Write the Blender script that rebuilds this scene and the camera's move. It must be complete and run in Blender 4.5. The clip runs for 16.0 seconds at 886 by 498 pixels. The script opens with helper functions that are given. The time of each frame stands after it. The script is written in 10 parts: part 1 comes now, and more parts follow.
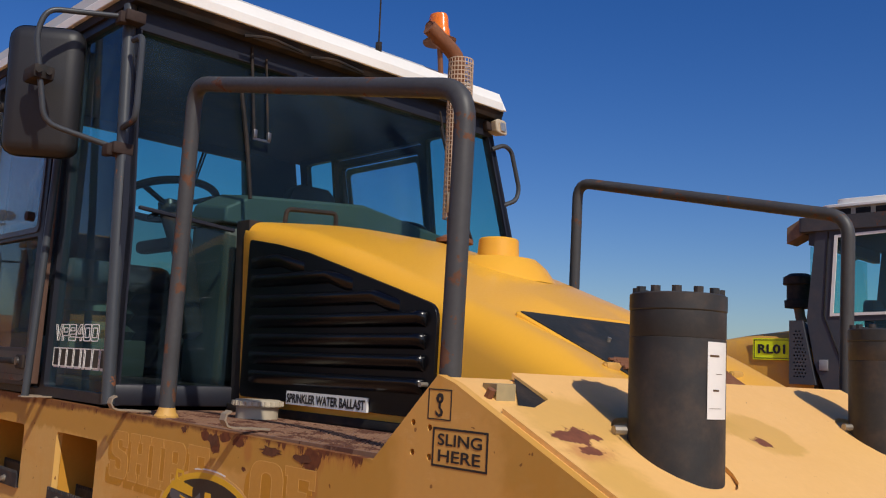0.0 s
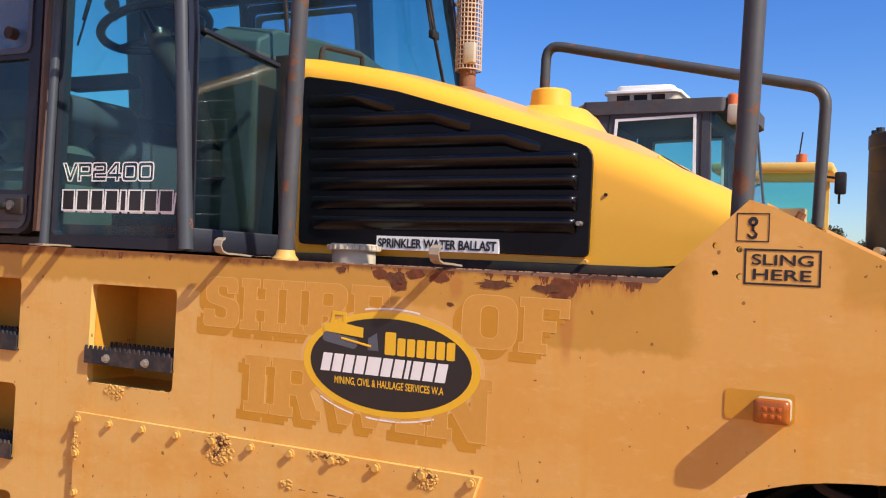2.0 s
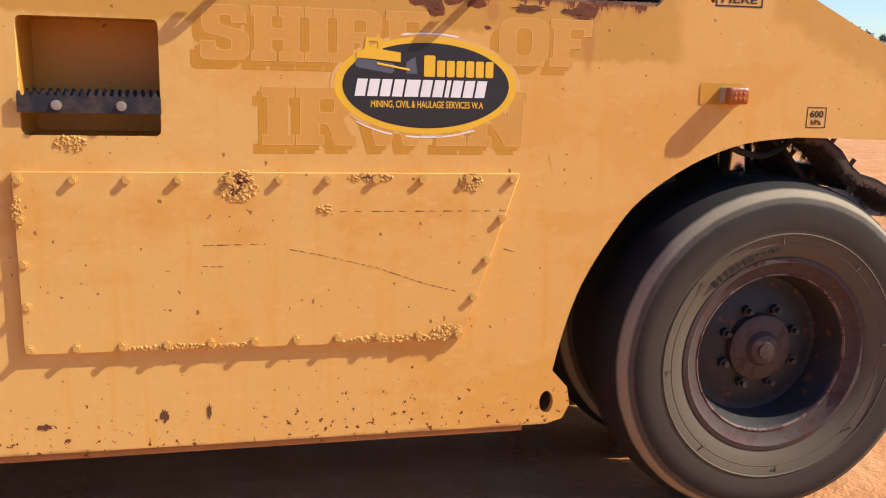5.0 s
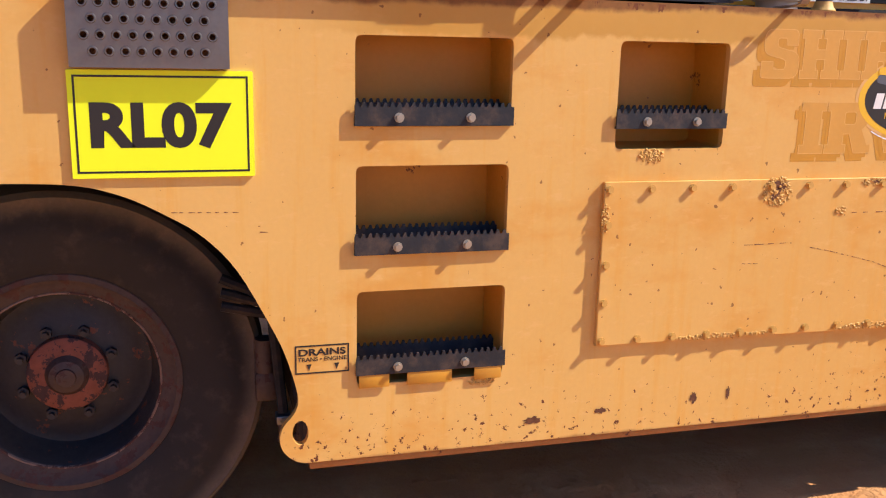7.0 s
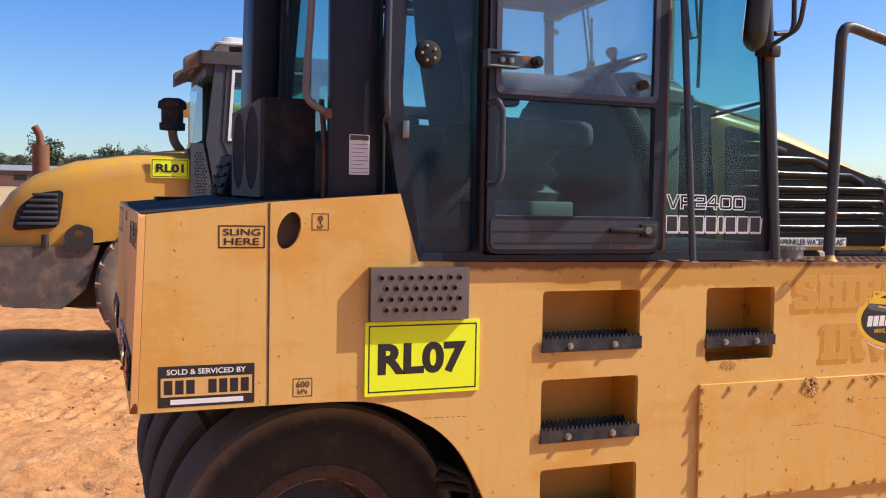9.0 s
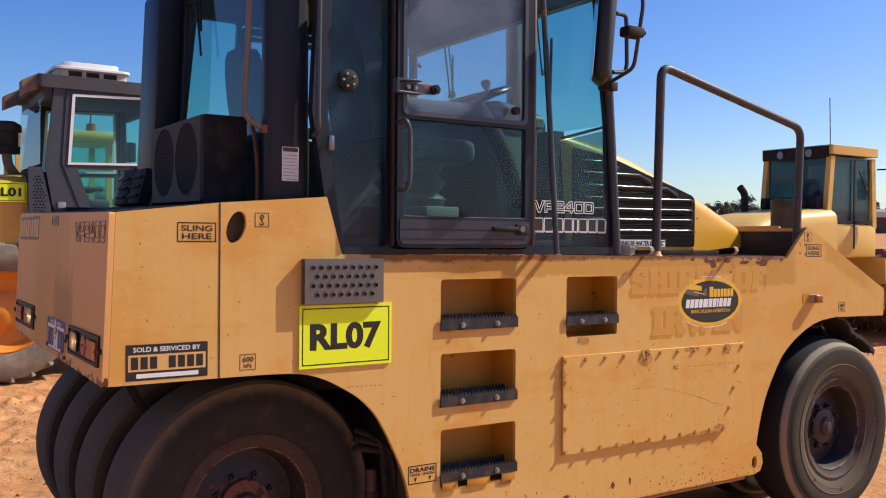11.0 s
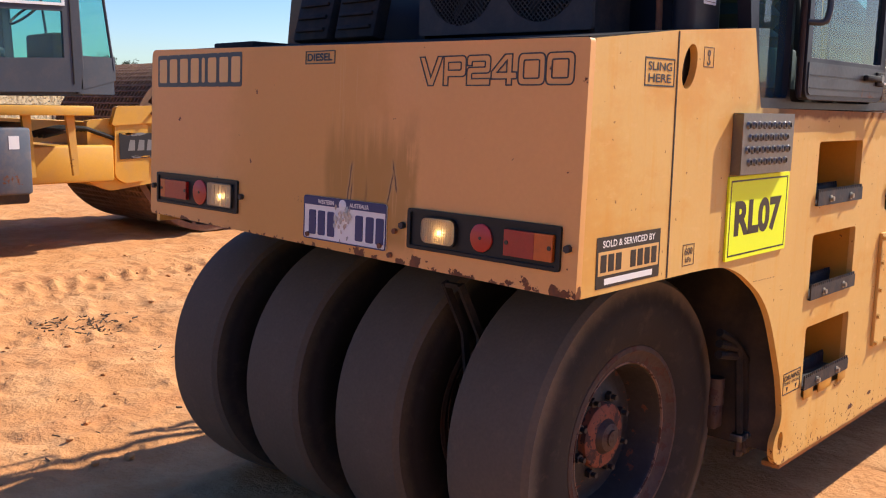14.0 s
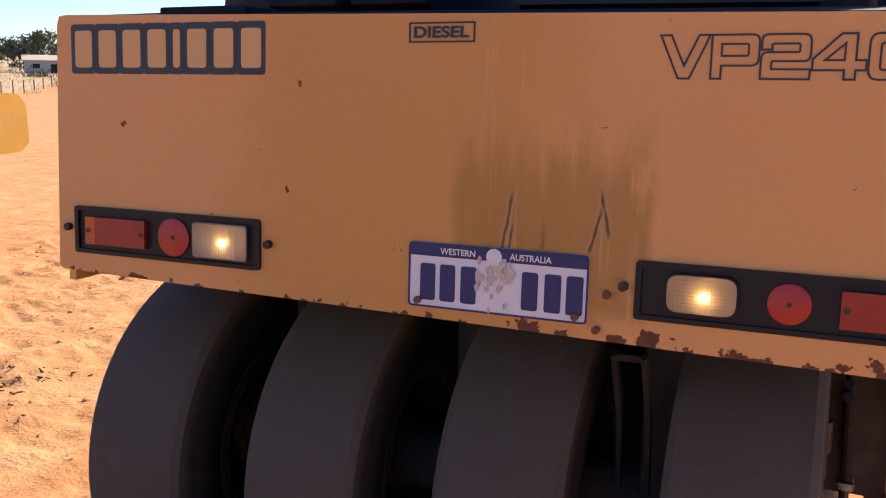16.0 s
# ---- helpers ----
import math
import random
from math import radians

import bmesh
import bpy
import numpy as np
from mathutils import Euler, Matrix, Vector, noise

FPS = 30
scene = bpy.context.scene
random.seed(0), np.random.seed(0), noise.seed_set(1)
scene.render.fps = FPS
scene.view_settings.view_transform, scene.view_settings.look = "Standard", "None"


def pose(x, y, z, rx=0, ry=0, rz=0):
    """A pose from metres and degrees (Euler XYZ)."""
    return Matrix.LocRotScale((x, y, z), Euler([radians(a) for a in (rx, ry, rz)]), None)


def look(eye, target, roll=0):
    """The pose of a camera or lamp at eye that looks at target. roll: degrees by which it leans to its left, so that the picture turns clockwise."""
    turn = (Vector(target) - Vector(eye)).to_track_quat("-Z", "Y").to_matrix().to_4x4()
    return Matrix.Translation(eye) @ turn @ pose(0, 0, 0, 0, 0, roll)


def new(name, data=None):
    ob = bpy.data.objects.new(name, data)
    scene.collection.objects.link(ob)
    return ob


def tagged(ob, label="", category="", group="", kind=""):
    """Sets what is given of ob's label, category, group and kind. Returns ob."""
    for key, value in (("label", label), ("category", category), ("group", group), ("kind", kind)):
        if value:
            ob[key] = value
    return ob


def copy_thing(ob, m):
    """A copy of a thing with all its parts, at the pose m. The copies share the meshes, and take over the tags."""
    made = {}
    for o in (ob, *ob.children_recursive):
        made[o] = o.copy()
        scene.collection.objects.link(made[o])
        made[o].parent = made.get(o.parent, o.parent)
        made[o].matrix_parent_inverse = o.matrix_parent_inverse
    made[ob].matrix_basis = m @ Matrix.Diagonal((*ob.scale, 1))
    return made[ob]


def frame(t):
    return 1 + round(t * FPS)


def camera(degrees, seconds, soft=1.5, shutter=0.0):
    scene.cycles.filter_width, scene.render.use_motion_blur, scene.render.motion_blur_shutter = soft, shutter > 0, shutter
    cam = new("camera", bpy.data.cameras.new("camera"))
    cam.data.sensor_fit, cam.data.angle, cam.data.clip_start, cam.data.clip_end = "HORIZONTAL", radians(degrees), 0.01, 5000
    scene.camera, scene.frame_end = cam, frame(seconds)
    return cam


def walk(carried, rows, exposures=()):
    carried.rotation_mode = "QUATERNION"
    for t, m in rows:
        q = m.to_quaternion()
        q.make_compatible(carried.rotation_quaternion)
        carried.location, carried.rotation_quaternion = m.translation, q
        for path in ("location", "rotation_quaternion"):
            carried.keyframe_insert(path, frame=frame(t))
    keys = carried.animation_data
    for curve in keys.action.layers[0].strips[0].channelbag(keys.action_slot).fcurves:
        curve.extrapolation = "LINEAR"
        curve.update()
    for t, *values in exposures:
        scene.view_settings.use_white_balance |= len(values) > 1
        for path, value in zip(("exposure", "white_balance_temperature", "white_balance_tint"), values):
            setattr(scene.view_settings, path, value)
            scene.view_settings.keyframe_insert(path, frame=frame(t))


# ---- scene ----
cam = camera(52.0, 16.0, 1.1)
METRES, EYE, TILT, LEAN, TURN = 11.4, 1.80, 0.0, 0.0, -43.3
ROWS = [
    (0.0, 0.0, 0.0, 0.0, -0.39, 7.56, -2.97),
    (0.5, -0.0325, 0.0019, -0.0031, -0.67, 6.98, -2.93),
    (1.0, -0.0597, 0.0123, -0.0102, -2.53, 5.68, -2.92),
    (1.5, -0.0847, 0.0217, -0.0137, -9.21, 3.58, -2.78),
    (2.0, -0.109, 0.0218, -0.0159, -20.03, 1.15, -2.68),
    (2.5, -0.1278, 0.0288, -0.0213, -31.41, -1.52, -2.48),
    (3.0, -0.1519, 0.0284, -0.0233, -42.68, -4.07, -2.18),
    (5.5, -0.2641, 0.1226, -0.0339, -59.97, -12.07, -1.63),
    (6.0, -0.2844, 0.1538, -0.0314, -60.39, -12.98, -1.53),
    (6.5, -0.3088, 0.1826, -0.0274, -61.46, -13.1, -1.46),
    (7.0, -0.3302, 0.2134, -0.0242, -62.03, -13.26, -1.34),
    (7.5, -0.3629, 0.2304, -0.0139, -63.27, -12.99, -1.27),
    (8.0, -0.3884, 0.2403, -0.0046, -63.94, -11.29, -1.18),
    (8.5, -0.4091, 0.2513, -0.0, -64.87, -7.34, -1.18),
    (9.0, -0.4424, 0.2464, 0.0031, -67.81, -2.81, -1.0),
    (11.5, -0.5252, 0.2831, -0.0109, -81.75, -1.63, -0.74),
    (12.0, -0.5261, 0.3259, -0.0119, -83.1, -2.7, -0.84),
    (12.5, -0.5058, 0.3629, -0.0154, -84.44, -4.32, -0.89),
    (13.0, -0.4871, 0.3978, -0.0167, -86.48, -6.14, -0.9),
    (13.5, -0.4662, 0.4302, -0.0151, -89.53, -7.81, -0.9),
    (14.0, -0.4336, 0.458, -0.0159, -92.98, -8.85, -0.87),
    (14.5, -0.4111, 0.4877, -0.0164, -96.87, -9.47, -0.78),
    (15.0, -0.3853, 0.5128, -0.0186, -101.37, -9.92, -0.69),
    (15.5, -0.3569, 0.5324, -0.0172, -106.58, -10.02, -0.7),
    (16.0, -0.3316, 0.5445, -0.0133, -113.51, -9.83, -0.76),
]
EXPOSURES = [(0.0, -0.40), (0.5, -0.10), (1.0, 0.20), (1.5, 0.45), (2.0, 0.60), (2.5, 0.46), (3.0, 0.36), (5.5, 0.78), (7.0, 0.83), (8.0, 0.77), (9.0, 0.58), (11.5, 0.34), (12.5, 0.56), (13.5, 0.70), (14.5, 0.78), (16.0, 0.96)]
walk(cam, [(t, pose(-1.247, -2.87, EYE, TILT, LEAN, TURN) @ pose(METRES * x, METRES * y, METRES * z, 90 + pitch, roll, yaw)) for t, x, y, z, yaw, pitch, roll in ROWS], EXPOSURES)

# ---- world and sun ----
SUN = Vector((-0.31, -1.0, 1.0)).normalized()
world = bpy.data.worlds.new("sky")
scene.world = world
world.use_nodes = True
wn = world.node_tree
wn.nodes.clear()
sky = wn.nodes.new("ShaderNodeTexSky")
sky.sky_type, sky.sun_disc = "NISHITA", False
sky.sun_elevation = math.asin(SUN.z)
sky.sun_rotation = math.atan2(SUN.x, SUN.y)
sky.air_density, sky.dust_density, sky.ozone_density, sky.altitude = 1.0, 1.4, 4.0, 300.0
bg = wn.nodes.new("ShaderNodeBackground")
bg.inputs[1].default_value = 0.122
wo = wn.nodes.new("ShaderNodeOutputWorld")
hue = wn.nodes.new("ShaderNodeHueSaturation")
hue.inputs["Saturation"].default_value = 1.34
hue.inputs["Hue"].default_value = 0.516
wn.links.new(sky.outputs[0], hue.inputs["Color"])
wn.links.new(hue.outputs[0], bg.inputs[0])
wn.links.new(bg.outputs[0], wo.inputs[0])
sun_data = bpy.data.lights.new("sun", "SUN")
sun_data.energy, sun_data.angle, sun_data.color = 4.65, radians(0.53), (1.0, 0.935, 0.83)
sun_lamp = new("sun", sun_data)
sun_lamp.matrix_basis = look(SUN * 40, (0, 0, 0))

# ---- building helpers ----
from mathutils import bvhtree, geometry


def link(nt, sock, val):
    """Joins a socket to another, or sets its value."""
    if isinstance(val, bpy.types.NodeSocket):
        nt.links.new(val, sock)
    elif isinstance(val, (tuple, list)) and len(val) == 3 and sock.type == "RGBA":
        sock.default_value = (*val, 1.0)
    else:
        sock.default_value = val


def n_noise(nt, vec, scale, detail=4.0, rough=0.55, stretch=None):
    if stretch:
        mp = nt.nodes.new("ShaderNodeMapping")
        nt.links.new(vec, mp.inputs[0])
        mp.inputs[3].default_value = stretch
        vec = mp.outputs[0]
    n = nt.nodes.new("ShaderNodeTexNoise")
    nt.links.new(vec, n.inputs["Vector"])
    n.inputs["Scale"].default_value = scale
    n.inputs["Detail"].default_value = detail
    n.inputs["Roughness"].default_value = rough
    return n.outputs[0]


def n_math(nt, op, a, b=0.0, clamp=False):
    n = nt.nodes.new("ShaderNodeMath")
    n.operation, n.use_clamp = op, clamp
    link(nt, n.inputs[0], a)
    link(nt, n.inputs[1], b)
    return n.outputs[0]


def n_step(nt, val, lo, hi):
    """0 below lo, 1 above hi, smooth between."""
    n = nt.nodes.new("ShaderNodeMapRange")
    n.interpolation_type = "SMOOTHSTEP"
    link(nt, n.inputs[0], val)
    n.inputs[1].default_value, n.inputs[2].default_value = lo, hi
    return n.outputs[0]


def n_mix(nt, fac, a, b, blend="MIX"):
    n = nt.nodes.new("ShaderNodeMix")
    n.data_type, n.blend_type = "RGBA", blend
    link(nt, n.inputs[0], fac)
    link(nt, n.inputs[6], a)
    link(nt, n.inputs[7], b)
    return n.outputs[2]


def n_bump(nt, height, strength, distance=0.01):
    n = nt.nodes.new("ShaderNodeBump")
    n.inputs["Strength"].default_value = strength
    n.inputs["Distance"].default_value = distance
    link(nt, n.inputs["Height"], height)
    return n.outputs[0]


def start(name):
    m = bpy.data.materials.new(name)
    m.use_nodes = True
    nt = m.node_tree
    bsdf = nt.nodes["Principled BSDF"]
    co = nt.nodes.new("ShaderNodeTexCoord").outputs["Object"]
    return m, nt, bsdf, co


def shade(a, k):
    return tuple(c * k for c in a)


def surface(name, col, rough=0.5, metal=0.0, var=0.12, scale=2.5, grain=60.0, bump=0.05, rust=0.0, rust_scale=9.0, dust=0.0, coat=0.0, rust_col=(0.16, 0.055, 0.02), spec=0.5):
    """A painted, rubber or metal surface: broad fading, fine grain, chips of rust and pale dust."""
    m, nt, bsdf, co = start(name)
    broad = n_noise(nt, co, scale, 5)
    fine = n_noise(nt, co, grain, 3)
    c = n_mix(nt, broad, shade(col, 1 - var), shade(col, 1 + var))
    c = n_mix(nt, n_math(nt, "MULTIPLY", fine, 0.5), c, shade(col, 1 - 1.6 * var))
    r = n_math(nt, "ADD", n_math(nt, "MULTIPLY", fine, 0.16), rough - 0.08)
    if dust:
        d = n_math(nt, "MULTIPLY", n_step(nt, n_noise(nt, co, scale * 1.7, 6, 0.65), 0.42, 0.72), dust)
        c = n_mix(nt, d, c, (0.42, 0.24, 0.13))
        r = n_math(nt, "ADD", r, n_math(nt, "MULTIPLY", d, 0.3))
    if rust:
        k = n_noise(nt, co, rust_scale, 7, 0.7)
        mask = n_step(nt, k, 0.69 - rust * 0.22, 0.72 - rust * 0.22)
        rc = n_mix(nt, n_noise(nt, co, 45, 4), shade(rust_col, 0.45), shade(rust_col, 1.5))
        c = n_mix(nt, mask, c, rc)
        r = n_math(nt, "MAXIMUM", r, n_math(nt, "MULTIPLY", mask, 0.85))
        if metal:
            link(nt, bsdf.inputs["Metallic"], n_math(nt, "MULTIPLY", n_math(nt, "SUBTRACT", 1.0, mask), metal))
    elif metal:
        bsdf.inputs["Metallic"].default_value = metal
    link(nt, bsdf.inputs["Base Color"], c)
    link(nt, bsdf.inputs["Roughness"], r)
    bsdf.inputs["Specular IOR Level"].default_value = spec
    if coat:
        bsdf.inputs["Coat Weight"].default_value = coat
        bsdf.inputs["Coat Roughness"].default_value = 0.15
    if bump:
        link(nt, bsdf.inputs["Normal"], n_bump(nt, n_math(nt, "ADD", fine, n_math(nt, "MULTIPLY", broad, 1.5)), bump, 0.004))
    return m


def flat_print(name, col, rough=0.45, var=0.08):
    return surface(name, col, rough, 0, var, 6, 90, 0.0)


def pane_glass(name, tint, gloss=1.0, dust=0.0, haze=0.060):
    """Thin tinted safety glass."""
    m, nt, bsdf, co = start(name)
    nt.nodes.remove(bsdf)
    out = nt.nodes["Material Output"]
    tr = nt.nodes.new("ShaderNodeBsdfTransparent")
    film = n_noise(nt, co, 3.0, 5)
    link(nt, tr.inputs[0], n_mix(nt, film, shade(tint, 0.94), shade(tint, 1.04)))
    gl = nt.nodes.new("ShaderNodeBsdfGlossy")
    gl.inputs["Roughness"].default_value = 0.02
    df = nt.nodes.new("ShaderNodeBsdfDiffuse")
    df.inputs[0].default_value = (0.24, 0.42, 0.60, 1) if not dust else (0.56, 0.64, 0.78, 1)
    fr = nt.nodes.new("ShaderNodeLayerWeight")
    fr.inputs[0].default_value = 0.5
    graze = n_math(nt, "ADD", n_math(nt, "MULTIPLY", n_math(nt, "POWER", fr.outputs["Facing"], 4.5), 1.0), 0.024)
    a = nt.nodes.new("ShaderNodeMixShader")
    link(nt, a.inputs[0], n_math(nt, "ADD", n_math(nt, "MULTIPLY", n_step(nt, film, 0.4, 0.75), 0.030 + dust), haze + dust))
    nt.links.new(tr.outputs[0], a.inputs[1])
    nt.links.new(df.outputs[0], a.inputs[2])
    b = nt.nodes.new("ShaderNodeMixShader")
    link(nt, b.inputs[0], n_math(nt, "MULTIPLY", graze, gloss))
    nt.links.new(a.outputs[0], b.inputs[1])
    nt.links.new(gl.outputs[0], b.inputs[2])
    nt.links.new(b.outputs[0], out.inputs[0])
    return m


def box(bm, x0, x1, y0, y1, z0, z1, bev=0.0, seg=2):
    m = Matrix.LocRotScale(((x0 + x1) / 2, (y0 + y1) / 2, (z0 + z1) / 2), None, (abs(x1 - x0), abs(y1 - y0), abs(z1 - z0)))
    r = bmesh.ops.create_cube(bm, size=1.0, matrix=m)
    if bev:
        es = {e for v in r["verts"] for e in v.link_edges}
        bmesh.ops.bevel(bm, geom=list(es), offset=bev, segments=seg, affect="EDGES", profile=0.5)


def to_axis(axis, u, v, w):
    return {"x": (w, u, v), "y": (u, w, v), "z": (u, v, w)}[axis]


def prism(bm, outline, axis, a, b, holes=()):
    """A flat plate of an outline, with holes right through, between a and b along an axis."""
    loops = [list(outline), *[list(h) for h in holes]]
    pts = [p for lp in loops for p in lp]
    tris = geometry.tessellate_polygon([[Vector((p[0], p[1], 0)) for p in lp] for lp in loops])
    lo = [bm.verts.new(to_axis(axis, p[0], p[1], a)) for p in pts]
    hi = [bm.verts.new(to_axis(axis, p[0], p[1], b)) for p in pts]
    for t in tris:
        if len(set(t)) == 3:
            bm.faces.new([lo[i] for i in t])
            bm.faces.new([hi[i] for i in reversed(t)])
    k = 0
    for lp in loops:
        n = len(lp)
        for i in range(n):
            p, q = k + i, k + (i + 1) % n
            bm.faces.new((lo[p], lo[q], hi[q], hi[p]))
        k += n
    bmesh.ops.recalc_face_normals(bm, faces=bm.faces)


def rounded(pts, r, n=4):
    """An outline with its corners rounded."""
    out = []
    m = len(pts)
    for i in range(m):
        p, a, c = Vector(pts[i]), Vector(pts[i - 1]), Vector(pts[(i + 1) % m])
        rr = r[i] if isinstance(r, (list, tuple)) else r
        u, v = a - p, c - p
        if rr <= 0 or u.length < 1e-6 or v.length < 1e-6:
            out.append(tuple(p))
            continue
        d = min(rr, u.length * 0.45, v.length * 0.45)
        s, e = p + u.normalized() * d, p + v.normalized() * d
        for k in range(n + 1):
            t = k / n
            out.append(tuple(s * (1 - t) ** 2 + p * 2 * t * (1 - t) + e * t * t))
    return out


def rect(u0, u1, v0, v1, r=0.0, n=3):
    pts = [(u0, v0), (u1, v0), (u1, v1), (u0, v1)]
    return rounded(pts, r, n) if r else pts


def disc(u, v, r, n=16, ry=None):
    return [(u + r * math.cos(2 * math.pi * k / n), v + (ry or r) * math.sin(2 * math.pi * k / n)) for k in range(n)]


def lathe(bm, prof, centre, axis, seg=48, arc=None, caps=False):
    """Turns a profile of (along, radius) round an axis through the centre."""
    c = Vector(centre)
    rings = []
    full = arc is None
    a0, a1 = arc or (0.0, 2 * math.pi)
    cnt = seg if full else seg + 1
    for h, r in prof:
        ring = []
        for k in range(cnt):
            a = a0 + (a1 - a0) * k / seg
            ring.append(bm.verts.new(c + Vector(to_axis(axis, r * math.cos(a), r * math.sin(a), h))))
        rings.append(ring)
    for p, q in zip(rings, rings[1:]):
        for k in range(seg):
            j = (k + 1) % cnt
            bm.faces.new((p[k], p[j], q[j], q[k]))
    if full and caps:
        for ring, rr in ((rings[0], prof[0][1]), (rings[-1], prof[-1][1])):
            if rr > 1e-4 and prof[0] != prof[-1]:
                try:
                    bm.faces.new(ring)
                except ValueError:
                    pass
    bmesh.ops.recalc_face_normals(bm, faces=bm.faces)


def tube(bm, pts, r, seg=10, bend=0.06, steps=5):
    """A round bar along points, its corners bent round."""
    pts = [Vector(p) for p in pts]
    path = [pts[0]]
    for a, p, c in zip(pts, pts[1:], pts[2:]):
        u, v = a - p, c - p
        d = min(bend, u.length * 0.45, v.length * 0.45)
        s, e = p + u.normalized() * d, p + v.normalized() * d
        for k in range(steps + 1):
            t = k / steps
            path.append(s * (1 - t) ** 2 + p * 2 * t * (1 - t) + e * t * t)
    path.append(pts[-1])
    up = None
    rings = []
    for i, p in enumerate(path):
        d = (path[min(i + 1, len(path) - 1)] - path[max(i - 1, 0)]).normalized()
        if up is None:
            up = d.orthogonal().normalized()
        up = (up - d * up.dot(d)).normalized()
        side = d.cross(up)
        rings.append([bm.verts.new(p + (up * math.cos(2 * math.pi * k / seg) + side * math.sin(2 * math.pi * k / seg)) * r) for k in range(seg)])
    for a, b in zip(rings, rings[1:]):
        for k in range(seg):
            j = (k + 1) % seg
            bm.faces.new((a[k], a[j], b[j], b[k]))
    bm.faces.new(rings[0])
    bm.faces.new(rings[-1])
    bmesh.ops.recalc_face_normals(bm, faces=bm.faces)


def rod(bm, a, b, r, seg=12, r2=None):
    """A straight round bar, which may taper."""
    a, b = Vector(a), Vector(b)
    d = b - a
    m = Matrix.Translation((a + b) / 2) @ d.to_track_quat("Z", "Y").to_matrix().to_4x4()
    bmesh.ops.create_cone(bm, cap_ends=True, segments=seg, radius1=r, radius2=r if r2 is None else r2, depth=d.length, matrix=m)


def loft(bm, rings, close=False, caps=True):
    """Skins over rings of points of equal count."""
    vs = [[bm.verts.new(p) for p in ring] for ring in rings]
    n = len(vs[0])
    for a, b in zip(vs, vs[1:]):
        for k in range(n if close else n - 1):
            j = (k + 1) % n
            bm.faces.new((a[k], a[j], b[j], b[k]))
    if caps:
        for ring in (vs[0], vs[-1]):
            bm.faces.new(ring)
    bmesh.ops.recalc_face_normals(bm, faces=bm.faces)


def mesh_of(name, bm, mat, smooth=35):
    me = bpy.data.meshes.new(name)
    bm.to_mesh(me)
    bm.free()
    if mat:
        me.materials.append(mat)
    if smooth:
        me.shade_smooth()
        me.set_sharp_from_angle(angle=radians(smooth))
    return me


def put(name, me, parent, m=None, label=""):
    """Links a mesh under a thing or a part; m is its pose in the parent."""
    ob = new(name, me)
    if parent:
        ob.parent = parent
    if m is not None:
        ob.matrix_basis = m
    if label:
        ob["label"] = label
    return ob


def part(name, bm, mat, parent, label="", smooth=35, bev=0.0):
    """Links a bmesh, given in world metres, as one mesh under a thing or a part."""
    ob = put(name, mesh_of(name, bm, mat, smooth), parent, None, label)
    if parent and parent.type == "EMPTY":
        ob.matrix_parent_inverse = parent.matrix_basis.inverted()
    if bev:
        md = ob.modifiers.new("edges", "BEVEL")
        md.width, md.segments, md.limit_method, md.angle_limit = bev, 2, "ANGLE", radians(40)
    return ob


def thing(name, base, label, category, group="", kind=""):
    ob = new(name)
    ob.empty_display_size = 0.2
    ob.location = base
    ob.matrix_basis = Matrix.Translation(base)
    return tagged(ob, label, category, group, kind)


def letters(name, text, mat, parent, at, u, v, width, height, bold=0.0, outline=0.0, shear=0.0, label="", depth=0.0):
    """Lettering in the built-in font, fitted to a width and height; at is its lower left corner, u and v its directions."""
    cu = bpy.data.curves.new(name, "FONT")
    cu.body, cu.offset, cu.shear, cu.resolution_u = text, bold, shear, 6
    if outline:
        cu.fill_mode, cu.bevel_depth, cu.bevel_resolution = "NONE", outline, 0
    ob = new(name, cu)
    dg = bpy.context.evaluated_depsgraph_get()
    me = bpy.data.meshes.new_from_object(ob.evaluated_get(dg))
    bpy.data.objects.remove(ob)
    bpy.data.curves.remove(cu)
    co = np.array([vv.co for vv in me.vertices])
    lo, hi = co.min(0), co.max(0)
    u, v = Vector(u), Vector(v)
    w = u.cross(v)
    for vv in me.vertices:
        a = (vv.co.x - lo[0]) / (hi[0] - lo[0]) * width
        b = (vv.co.y - lo[1]) / (hi[1] - lo[1]) * height
        vv.co = Vector(at) + u * a + v * b + w * (0.0015 if outline and vv.co.z > 0.001 else 0.0)
    me.materials.clear()
    me.materials.append(mat)
    me.name = name
    t = put(name, me, parent, None, label)
    if parent and parent.type == "EMPTY":
        t.matrix_parent_inverse = parent.matrix_basis.inverted()
    return t


SIDE_U, SIDE_V = (0, -1, 0), (0, 0, 1)
REAR_U, REAR_V = (-1, 0, 0), (0, 0, 1)


def side_text(name, text, mat, parent, y_left, z, width, height, x=-0.006, **kw):
    """Lettering on a wall that faces -x."""
    return letters(name, text, mat, parent, (x, y_left, z), SIDE_U, SIDE_V, width, height, **kw)


def rear_text(name, text, mat, parent, x_left, z, width, height, y=2.526, **kw):
    """Lettering on a wall that faces +y."""
    return letters(name, text, mat, parent, (x_left, y, z), REAR_U, REAR_V, width, height, **kw)


